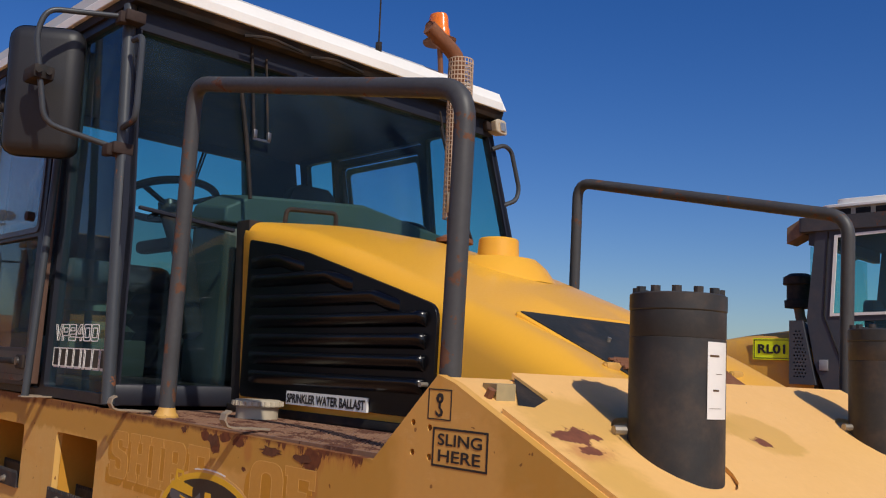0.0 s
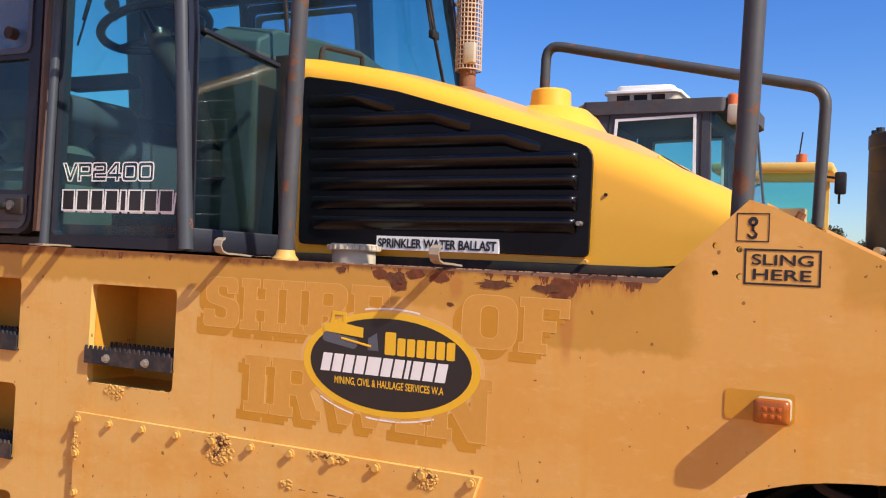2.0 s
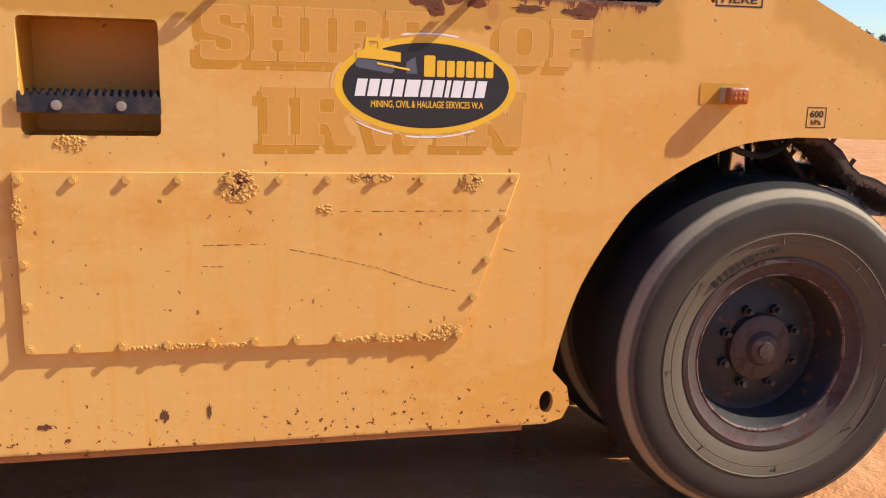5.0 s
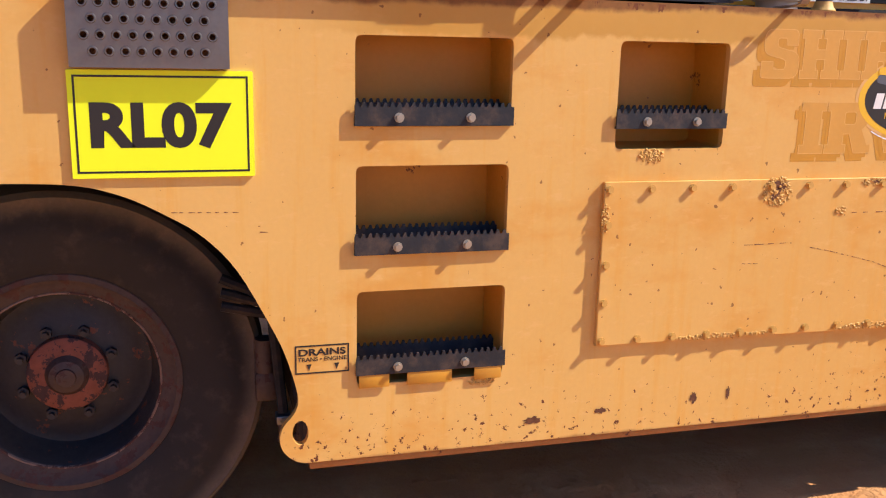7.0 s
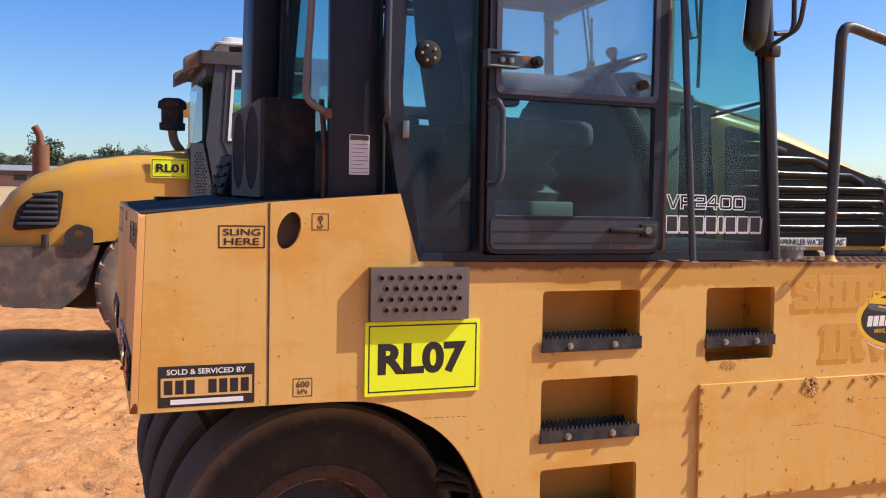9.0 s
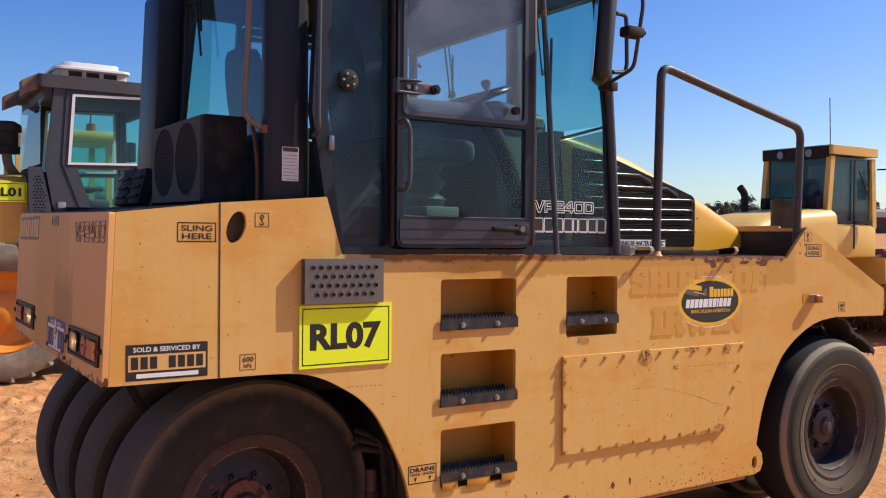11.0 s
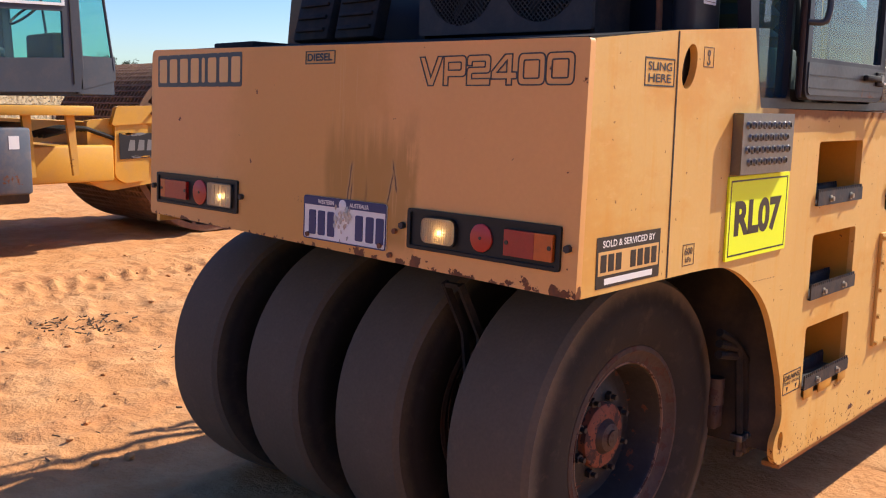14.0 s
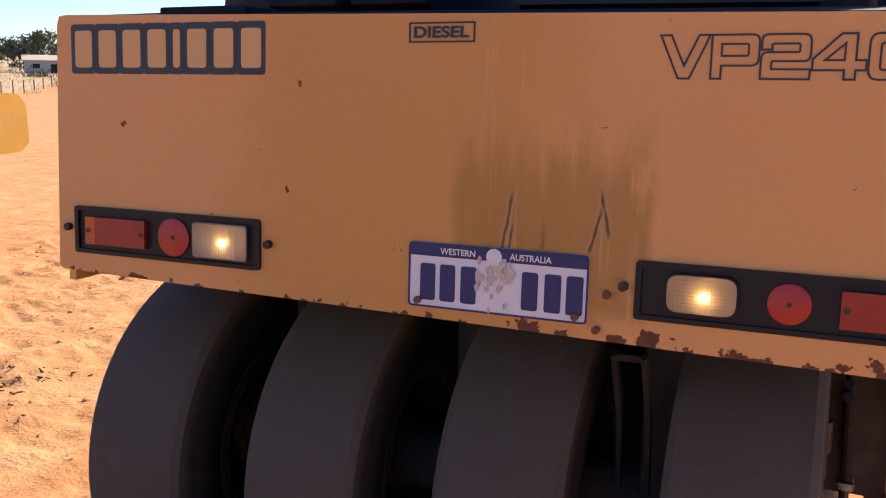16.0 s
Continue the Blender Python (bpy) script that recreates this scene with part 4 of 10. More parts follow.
def eased(pts, first, last, cuts=4):
    """The outline with its run from one corner to another drawn as a smooth curve."""
    i, j = pts.index(first), pts.index(last)
    run = []
    for k in range(i, j):
        a, b, c, d = (Vector(pts[max(i, min(j, q))]) for q in (k - 1, k, k + 1, k + 2))
        for n in range(cuts):
            t = n / cuts
            run.append(tuple(0.5 * (2 * b + (c - a) * t + (2 * a - 5 * b + 4 * c - d) * t * t + (3 * b - a - 3 * c + d) * t ** 3)))
    return pts[:i] + run + pts[j:]


SIDE = eased(eased(SIDE, (-1.858, 1.237), (-1.105, 0.53)), (1.215, 0.364), (2.09, 1.158))
STEP_HOLES = [(0.652, 1.075, 1.290, 1.52), (0.652, 1.073, 0.954, 1.187), (0.649, 1.070, 0.581, 0.847), (0.003, 0.342, 1.224, 1.52)]


def side_plate(parent):
    holes = [rect(a, b, c, d, 0.018) for a, b, c, d in STEP_HOLES]
    holes += [[(a - 0.22 * (b - 1.74), b) for a, b in disc(2.023, 1.74, 0.038, 20, 0.062)], disc(1.225, 0.455, 0.022, 14, 0.036), disc(-1.09, 0.43, 0.022, 14, 0.036)]
    holes += [disc(-1.486, 1.692, 0.007, 8), disc(-1.487, 1.633, 0.007, 8), disc(-1.535, 1.685, 0.007, 8), disc(-1.537, 1.628, 0.007, 8)]
    bm = bmesh.new()
    prism(bm, SIDE, "x", 0.0, 0.022, holes)
    p = part("side_panel", bm, SIDE_PAINT, parent, "bleached yellow side panel with rust runs and chipped foot", 30)
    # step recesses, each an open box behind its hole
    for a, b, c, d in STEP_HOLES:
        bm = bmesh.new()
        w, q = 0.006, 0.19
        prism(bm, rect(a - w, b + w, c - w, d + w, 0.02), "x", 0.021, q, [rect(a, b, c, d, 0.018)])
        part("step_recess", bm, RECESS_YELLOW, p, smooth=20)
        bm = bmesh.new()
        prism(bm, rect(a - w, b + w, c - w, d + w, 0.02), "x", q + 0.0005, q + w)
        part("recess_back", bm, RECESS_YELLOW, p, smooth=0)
    return p


def step_tread(parent, y0, y1, z0, z1):
    """A folded step tread with two saw-toothed lips and two bolts."""
    bm = bmesh.new()
    n = int((y1 - y0) / 0.0185)
    for x0, x1, up in ((-0.012, -0.006, 0.0), (0.085, 0.091, 0.004)):
        outline = [(y0, z0), (y1, z0), (y1, z1 - 0.01)]
        d = (y1 - y0) / n
        for k in range(n):
            b = y1 - k * d
            outline += [(b - d * 0.12, z1 + up), (b - d * 0.42, z1 + up), (b - d * 0.58, z1 - 0.011 + up), (b - d * 0.9, z1 - 0.011 + up)]
        outline += [(y0, z1 - 0.011)]
        prism(bm, outline, "x", x0, x1)
    box(bm, -0.006, 0.085, y0, y1, z0, z0 + 0.006)
    t = part("step_tread", bm, TREAD, parent, "dark serrated steel tread", 0)
    for k in (0.28, 0.73):
        bm = bmesh.new()
        yy, zz = y0 + (y1 - y0) * k, z0 + (z1 - z0) * 0.36
        rod(bm, (-0.024, yy, zz), (-0.010, yy, zz), 0.0095, 6)
        rod(bm, (-0.015, yy, zz), (-0.0115, yy, zz), 0.013, 14)
        part("bolt", bm, BOLT, t)
    return t


side = side_plate(roller)
step_tread(roller, 0.648, 1.078, 1.292, 1.352)
step_tread(roller, 0.648, 1.078, 0.950, 1.008)
step_tread(roller, 0.645, 1.073, 0.612, 0.668)
step_tread(roller, 0.001, 0.346, 1.282, 1.336)
for y0, y1 in ((0.655, 0.735), (0.80, 0.93), (0.98, 1.065)):
    bm = bmesh.new()
    box(bm, -0.010, -0.005, y0, y1, 0.574, 0.618, 0.002)
    part("drain_flap", bm, RECESS_YELLOW, roller)

# far side panel and the tail box
bm = bmesh.new()
prism(bm, SIDE, "x", 2.028, 2.05, [rect(a, b, c, d, 0.018) for a, b, c, d in STEP_HOLES] + [disc(1.225, 0.455, 0.022, 14, 0.036), disc(-1.09, 0.43, 0.026, 14, 0.036)])
part("far_side_panel", bm, SIDE_PAINT, roller, smooth=30)
bm = bmesh.new()
prism(bm, rounded([(-0.0012, 1.158), (2.058, 1.190), (2.045, 1.822), (-0.0012, 1.789)], [0.004, 0.02, 0.03, 0.012]), "y", 2.500, 2.522)
tail = part("tail_panel", bm, REAR_PAINT, roller, "flat tail panel with brown oil and soot runs", 30, 0.004)
bm = bmesh.new()
loft(bm, [[(x, 2.515, z + 0.004), (x, 2.09, z + 0.046), (x, 1.63, z + 0.083), (x, 1.63, z + 0.073), (x, 2.09, z + 0.036), (x, 2.515, z - 0.01)] for x, z in ((0.004, 1.788), (2.045, 1.815))], close=True)
part("tail_deck", bm, MATT_BLACK, roller, "dark tail deck plate", 30)
bm = bmesh.new()
box(bm, -0.0015, 0.0, 2.086, 2.092, 1.16, 1.83)
part("panel_seam", bm, UNDERBODY_SHADE, roller, smooth=0)
bm = bmesh.new()
prism(bm, [(1.75, 1.21), (2.50, 1.20), (2.50, 1.26), (1.75, 1.26)], "x", 0.024, 2.026)
part("tail_floor", bm, UNDERBODY_SHADE, roller, smooth=0)

# added dark sheet, stands for the unlit inside of the tail box
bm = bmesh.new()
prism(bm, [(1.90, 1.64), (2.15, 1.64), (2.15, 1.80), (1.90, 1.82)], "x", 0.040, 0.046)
part("hole_backing", bm, UNDERBODY_SHADE, roller, smooth=0)

# bottom lip bar and its rust
bm = bmesh.new()
box(bm, 0.008, 0.075, -1.02, 1.20, 0.339, 0.360, 0.004)
part("bottom_bar", bm, BAR_RUST, roller)

# chassis block, axle frames
bm = bmesh.new()
box(bm, 0.21, 1.84, -0.85, 1.12, 0.42, 1.50, 0.02)
box(bm, 0.06, 1.98, 1.62, 2.48, 1.27, 1.74, 0.01)
box(bm, 0.4, 1.65, 1.0, 1.7, 1.0, 1.3, 0.01)
box(bm, 0.03, 2.02, -1.30, 1.56, 1.53, 1.585, 0.005)
part("chassis", bm, UNDERBODY_SHADE, roller)
for c in (0.37, 1.43):
    bm = bmesh.new()
    box(bm, c - 0.24, c + 0.24, -2.02, -1.72, 0.98, 1.085, 0.02)
    box(bm, c - 0.06, c + 0.06, -1.95, -1.79, 0.5, 1.10, 0.01)
    rod(bm, (c - 0.30, -1.87, 0.55), (c + 0.30, -1.87, 0.55), 0.06, 16)
    part("front_axle_yoke", bm, UNDERBODY_SHADE, roller)
    bm = bmesh.new()
    rod(bm, (c, -1.87, 1.05), (c, -1.87, 1.62), 0.062, 24)
    part("piston_rod", bm, CHROME, roller, "bright chromed piston rod")
bm = bmesh.new()
rod(bm, (0.375, 1.852, 0.55), (1.93, 1.852, 0.55), 0.09, 16)
axle = part("rear_axle", bm, UNDERBODY_SHADE, roller)
for x in (0.605, 1.135, 1.665):
    bm = bmesh.new()
    box(bm, x - 0.06, x + 0.06, 1.78, 1.93, 0.5, 1.05, 0.01)
    part("axle_bracket", bm, UNDERBODY_SHADE, axle)
for k in range(3):
    y = 1.258 - 0.048 * k
    bm = bmesh.new()
    tube(bm, [(0.16, 1.42, 0.86 - 0.04 * k), (0.15, y + 0.03, 0.80 - 0.035 * k), (0.14, y, 0.46)], 0.015, 8, 0.06)
    part("hydraulic_hose", bm, MATT_BLACK, roller, "black hose down the wheel arch")
    bm = bmesh.new()
    box(bm, 0.118, 0.166, y - 0.021, y + 0.021, 0.430, 0.456, 0.004)
    rod(bm, (0.114, y, 0.443), (0.120, y, 0.443), 0.010, 8)
    part("drain_flange", bm, STEEL, roller, "grey bolted drain flange")
    bm = bmesh.new()
    rod(bm, (0.14, y, 0.385), (0.14, y, 0.43), 0.013, 8)
    rod(bm, (0.14, y, 0.372), (0.14, y, 0.392), 0.017, 6)
    part("drain_plug", bm, CAP_BROWN, roller, "rusty hexagonal drain plug")
bm = bmesh.new()
rod(bm, (0.22, 1.30, 0.56), (0.22, 1.30, 0.66), 0.03, 12)
box(bm, 0.20, 0.24, 1.27, 1.33, 0.47, 0.56, 0.01)
part("brake_valve", bm, CAP_BROWN, roller, "rusty valve in the wheel arch")
bm = bmesh.new()
prism(bm, [(2.262, 1.08), (2.285, 1.07), (2.19, 0.895), (2.165, 0.70), (2.140, 0.70), (2.165, 0.905)], "x", 0.600, 0.612)
prism(bm, [(2.262, 1.08), (2.285, 1.07), (2.19, 0.895), (2.165, 0.70), (2.140, 0.70), (2.165, 0.905)], "x", 0.668, 0.680)
box(bm, 0.612, 0.668, 2.258, 2.280, 1.06, 1.075)
part("scraper_arm", bm, MATT_BLACK, roller, "bent black double scraper arm between the tyres", 0)
bm = bmesh.new()
tube(bm, [(0.10, -1.66, 1.25), (0.10, -1.70, 1.19), (0.10, -1.80, 1.165), (0.10, -1.88, 1.20), (0.10, -1.92, 1.26)], 0.011, 8, 0.05)
part("steering_hose", bm, MATT_BLACK, roller, "sagging black hose")

# scratches in the paint
def scratch(parent, pts, x, dash, seed):
    rnd = random.Random(seed)
    for (y0, z0), (y1, z1) in zip(pts, pts[1:]):
        n = max(1, int(math.hypot(y1 - y0, z1 - z0) / dash))
        for k in range(n):
            a, b = (k + rnd.uniform(0, 0.2)) / n, (k + rnd.uniform(0.45, 0.9)) / n
            w = rnd.uniform(0.0008, 0.0018)
            bm = bmesh.new()
            p, q = (y0 + (y1 - y0) * a, z0 + (z1 - z0) * a), (y0 + (y1 - y0) * b, z0 + (z1 - z0) * b)
            prism(bm, [(p[0], p[1] - w), (q[0], q[1] - w * 0.4), (q[0], q[1] + w * 0.4), (p[0], p[1] + w)], "x", x - 0.0005, x + 0.001)
            part("scratch", bm, RUST, parent, smooth=0)



# unseen plate added behind the front arch to block sun from the ground
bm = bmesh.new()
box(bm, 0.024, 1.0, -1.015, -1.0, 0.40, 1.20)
part("inner_fender", bm, UNDERBODY_SHADE, roller, smooth=0)
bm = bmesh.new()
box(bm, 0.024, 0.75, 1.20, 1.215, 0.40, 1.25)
part("inner_fender", bm, UNDERBODY_SHADE, roller, smooth=0)

# ---- wheels ----
def wheel_meshes():
    w = 0.155
    tyre = [(-0.095, 0.285), (-0.120, 0.31), (-0.142, 0.36), (-0.154, 0.42), (-0.155, 0.46), (-0.152, 0.465), (-0.148, 0.49), (-0.143, 0.520), (-0.146, 0.527), (-0.128, 0.541), (-0.07, 0.549), (0.0, 0.551)]
    tyre = [(a, r + 0.010 * max(0.0, (r - 0.46) / 0.09)) for a, r in tyre]
    full = tyre + [(0.022, tyre[-1][1])] + [(0.026 - a, r) for a, r in reversed(tyre[:-1])]
    bm = bmesh.new()
    lathe(bm, full, (0, 0, 0), "x", 72)
    dark = mesh_of("tyre", bm, RUBBER_D, 30)
    round_off = tyre[:4] + [(-0.155, 0.455), (-0.1535, 0.484), (-0.150, 0.492), (-0.143, 0.509), (-0.124, 0.524), (-0.090, 0.541), (-0.05, 0.553), (0.0, 0.559)]
    bm = bmesh.new()
    lathe(bm, round_off + [(0.026 - a, r) for a, r in reversed(round_off)], (0, 0, 0), "x", 72)
    # moulded rings and bars on the sidewall
    lathe(bm, [(-0.150, 0.395), (-0.1545, 0.398), (-0.152, 0.401)], (0, 0, 0), "x", 72)
    lathe(bm, [(-0.138, 0.362), (-0.1445, 0.366), (-0.143, 0.370)], (0, 0, 0), "x", 72)
    for a in (86.0, 131.0, 176.0, 221.0, 266.0, 311.0, 356.0, 41.0):
        m = Matrix.Rotation(radians(a), 4, "X") @ Matrix.Translation((-0.1475, 0.383, 0))
        bmesh.ops.create_cube(bm, size=1.0, matrix=m @ Matrix.Rotation(radians(-14), 4, "Z") @ Matrix.Diagonal((0.003, 0.034, 0.004, 1)))
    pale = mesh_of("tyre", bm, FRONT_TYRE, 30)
    bm = bmesh.new()
    lathe(bm, [(-0.120, 0.325), (-0.128, 0.319), (-0.130, 0.304), (-0.112, 0.288), (-0.107, 0.268), (-0.104, 0.262)], (0, 0, 0), "x", 64)
    flange = mesh_of("rim_flange", bm, FLANGE_RUST, 40)
    rim = [(-0.104, 0.262), (-0.100, 0.257), (-0.092, 0.254), (-0.02, 0.238), (0.012, 0.230), (0.015, 0.205), (-0.012, 0.160), (-0.016, 0.10), (-0.016, 0.0)]
    bm = bmesh.new()
    lathe(bm, rim, (0, 0, 0), "x", 64)
    rim_me = mesh_of("rim", bm, RIM_RUST, 40)
    bm = bmesh.new()
    lathe(bm, [(-0.016, 0.112), (-0.040, 0.109), (-0.046, 0.100), (-0.048, 0.060)], (0, 0, 0), "x", 40)
    hub = mesh_of("hub", bm, HUB_RED, 35)
    bm = bmesh.new()
    lathe(bm, [(-0.045, 0.0615), (-0.051, 0.058), (-0.066, 0.047), (-0.072, 0.028), (-0.078, 0.026), (-0.080, 0.0)], (0, 0, 0), "x", 40)
    cap = mesh_of("hub_cap", bm, CAP_BROWN, 35)
    bm = bmesh.new()
    rod(bm, (-0.016, 0, 0), (-0.034, 0, 0), 0.017, 6)
    rod(bm, (-0.030, 0, 0), (-0.052, 0, 0), 0.009, 8)
    nut = mesh_of("wheel_nut", bm, RIM_RUST, 35)
    bm = bmesh.new()
    lathe(bm, [(0.03, 0.235), (0.10, 0.285), (0.125, 0.31), (0.12, 0.32)], (0, 0, 0), "x", 48)
    back = mesh_of("rim_back", bm, RIM_RUST, 40)
    bm = bmesh.new()
    lathe(bm, [(-0.1035, 0.2640), (-0.1075, 0.2625), (-0.1075, 0.2585), (-0.1005, 0.2560)], (0, 0, 0), "x", 64)
    lip = mesh_of("rim_lip", bm, LIP_WORN, 40)
    return dark, pale, rim_me, hub, nut, back, flange, lip, cap


W_DARK, W_PALE, W_RIM, W_HUB, W_NUT, W_BACK, W_FLANGE, W_LIP, W_CAP = wheel_meshes()

W_HUB_DARK = W_HUB.copy()
W_HUB_DARK.materials[0] = CAP_BROWN


def add_wheel(parent, x, y, z, turn, pale, label):
    w = put("wheel", W_RIM, parent, pose(x, y, z, turn, 0, 0), label)
    w.matrix_parent_inverse = parent.matrix_basis.inverted()
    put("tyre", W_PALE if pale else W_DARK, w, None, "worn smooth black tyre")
    put("hub", W_HUB_DARK if pale else W_HUB, w, None, "greasy dark hub" if pale else "flaking red hub")
    put("hub_cap", W_CAP, w, None, "greasy brown hub cap")
    put("rim_back", W_BACK, w)
    put("rim_flange", W_FLANGE, w, None, "flaking brown rim flange")
    put("rim_lip", W_LIP, w, None, "rim lip worn to pale flakes")
    for k in range(8):
        a = math.pi * (k + 0.5) / 4
        put("wheel_nut", W_NUT, w, Matrix.Translation((0, 0.132 * math.cos(a), 0.132 * math.sin(a))))


for k in range(4):
    add_wheel(roller, 0.375 + 0.53 * k, 1.852, 0.549, 17 * k, False, "rear wheel with a rusty dished rim")
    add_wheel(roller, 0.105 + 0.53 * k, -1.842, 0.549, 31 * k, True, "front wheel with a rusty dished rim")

# sidewall moulding bars on the front tyre
for k in range(11):
    bm = bmesh.new()
    a = radians(45 + 3.9 * k)
    m = Matrix.Translation((-0.0365, -1.842, 0.549)) @ Matrix.Rotation(a, 4, "X") @ Matrix.Translation((0.0005, 0.348, 0)) @ Matrix.Rotation(radians(-12), 4, "Z")
    bmesh.ops.create_cube(bm, size=1.0, matrix=m @ Matrix.Diagonal((0.0020, 0.026 if k < 7 else 0.012, 0.009 if k % 3 else 0.015, 1)))
    part("sidewall_moulding", bm, FRONT_TYRE, roller, "raised unreadable sidewall moulding")

# coir scraper mats ahead of the front wheels
def scraper(parent, x0, x1, pts, thick):
    n = len(pts)
    outer = [Vector((p[0], p[1])) for p in pts]
    inner = []
    for i, p in enumerate(outer):
        d = (outer[min(i + 1, n - 1)] - outer[max(i - 1, 0)]).normalized()
        inner.append(p + Vector((-d.y, d.x)) * thick)
    loop = [tuple(p) for p in outer] + [tuple(p) for p in reversed(inner)]
    bm = bmesh.new()
    prism(bm, loop, "x", x0, x1)
    s = part("scraper_mat", bm, COIR, parent, "frayed brown coir wetting mat on a steel strip")
    rnd = random.Random(int(x0 * 100) + n)
    bm = bmesh.new()
    for _ in range(2400):
        t = rnd.random() * (n - 1)
        i = min(int(t), n - 2)
        p = outer[i].lerp(outer[i + 1], t - i)
        d = (outer[i + 1] - outer[i]).normalized()
        nn = Vector((-d.y, d.x)) * (thick + 0.034 * rnd.random())
        q = p + nn + d * rnd.uniform(-0.01, 0.01)
        x = rnd.choice((x0, x1)) + rnd.uniform(-0.012, 0.012) if rnd.random() < 0.5 else rnd.uniform(x0, x1)
        b = p + nn * 0.5
        a1, a2, a3 = (bm.verts.new((x - 0.0015, b.x, b.y)), bm.verts.new((x + 0.0015, b.x, b.y)), bm.verts.new((x + rnd.uniform(-0.006, 0.006), q.x, q.y)))
        bm.faces.new((a1, a2, a3))
    tagged(part("coir_fibre", bm, COIR, s, smooth=0), kind="stuff")
    bm = bmesh.new()
    prism(bm, [tuple(p) for p in outer] + [tuple(p + Vector((-0.004, 0.010))) for p in reversed(outer)], "x", x0 + 0.01, x1 - 0.01)
    part("backing_strip", bm, MATT_BLACK, s, "black bent steel strip")
    for yy, zz in ((pts[2][0], pts[2][1]), (pts[4][0], pts[4][1])):
        bm = bmesh.new()
        rod(bm, ((x0 + x1) / 2, yy, zz), ((x0 + x1) / 2 - 0.01, yy - 0.025, zz + 0.05), 0.008, 8)
        part("stud", bm, RUST, s)


for k in range(2):
    scraper(roller, 0.02 + 0.53 * k, 0.19 + 0.53 * k, [(-1.90, 1.245), (-1.968, 1.228), (-2.032, 1.186), (-2.070, 1.140), (-2.108, 1.112), (-2.168, 1.096), (-2.241, 1.057), (-2.312, 1.000)], 0.026)
    scraper(roller, 0.16 + 0.53 * k, 0.30 + 0.53 * k, [(-1.86, 1.235), (-1.92, 1.19), (-1.97, 1.13), (-2.01, 1.09), (-2.05, 1.06)], 0.015)
bm = bmesh.new()
box(bm, 0.10, 1.9, -2.16, -2.12, 1.06, 1.12)
part("scraper_bar", bm, STEEL, roller)

# ---- access cover with its bolts ----
COVER = [(0.370, 1.133), (-0.974, 1.128), (-0.815, 0.642), (0.367, 0.650)]
bm = bmesh.new()
prism(bm, COVER, "x", -0.014, 0.0)
cover = part("access_cover", bm, SIDE_PAINT, roller, "bolted yellow access cover with blistered rust", 30, 0.002)
bolts = [(0.355 - 0.1305 * k, 1.112) for k in range(11)] + [(0.355, 1.01), (0.353, 0.893), (0.352, 0.780)] + [(-0.922, 1.0), (-0.882, 0.88), (-0.845, 0.77)] + [(0.352 - 0.1155 * k, 0.664) for k in range(11)]
bm = bmesh.new()
rod(bm, (-0.0245, 0, 0), (-0.012, 0, 0), 0.0095, 6)
rod(bm, (-0.017, 0, 0), (-0.013, 0, 0), 0.0125, 12)
bolt_me = mesh_of("bolt", bm, BOLT_PAINT, 35)
for y, z in bolts:
    put("bolt", bolt_me, cover, Matrix.Translation((0, y, z)))


def blister(parent, y, z, ry, rz, n, seed, x=-0.015):
    """A patch of flaked, lifted paint over rust."""
    rnd = random.Random(seed)
    bm = bmesh.new()
    for _ in range(n * 3):
        a, q = rnd.random() * 6.283, math.sqrt(rnd.random())
        yy, zz, s = y + ry * q * math.cos(a), z + rz * q * math.sin(a), rnd.uniform(0.0018, 0.0055)
        bmesh.ops.create_icosphere(bm, subdivisions=1, radius=s, matrix=Matrix.Translation((x + 0.001, yy, zz)) @ Matrix.Diagonal((rnd.uniform(0.3, 0.9), rnd.uniform(0.7, 1.5), 1, 1)))
    for v in bm.verts:
        v.co += Vector((rnd.uniform(-1, 1), rnd.uniform(-1, 1), rnd.uniform(-1, 1))) * 0.0011
    return part("paint_blister", bm, BOLT_PAINT, parent, "crusted flaking paint", 0)


RUST_PATCH = surface("dark_rust_patch", (0.15, 0.052, 0.020), 0.9, 0, 0.5, 40, 90, 0.3)


def rust_patch(parent, y, z, ry, rz, seed, x=-0.0155):
    rnd = random.Random(seed)
    k0 = [rnd.uniform(0.55, 1.15) for _ in range(18)]
    bm = bmesh.new()
    vs = [bm.verts.new((x, y + ry * k * math.cos(2 * math.pi * i / 18), z + rz * k * math.sin(2 * math.pi * i / 18))) for i, k in enumerate(k0)]
    bm.faces.new(vs)
    return part("rust_patch", bm, RUST_PATCH, parent, "patch of bare dark rust", 0)


scratch(cover, [(-0.325, 0.920), (-0.40, 0.905), (-0.56, 0.865), (-0.70, 0.815), (-0.80, 0.788)], -0.014, 0.020, 1)
scratch(cover, [(-0.088, 0.935), (-0.255, 0.937)], -0.014, 0.035, 2)
scratch(cover, [(-0.093, 0.878), (-0.151, 0.876)], -0.014, 0.015, 3)
scratch(cover, [(-0.46, 1.024), (-0.95, 1.022)], -0.014, 0.04, 4)
scratch(side, [(-0.93, 0.91), (-0.98, 0.895)], 0.0, 0.03, 5)
scratch(side, [(1.54, 1.078), (1.37, 1.074)], 0.0, 0.02, 6)
scratch(side, [(1.325, 1.021), (1.28, 1.02)], 0.0, 0.03, 7)
scratch(side, [(-1.06, 1.18), (-1.075, 1.12)], 0.0, 0.02, 8)
blister(cover, -0.19, 1.095, 0.05, 0.045, 70, 1)
rust_patch(cover, -0.195, 1.115, 0.038, 0.014, 3)
rust_patch(cover, -0.185, 1.088, 0.018, 0.022, 4)
blister(cover, -0.545, 1.118, 0.06, 0.012, 30, 2)
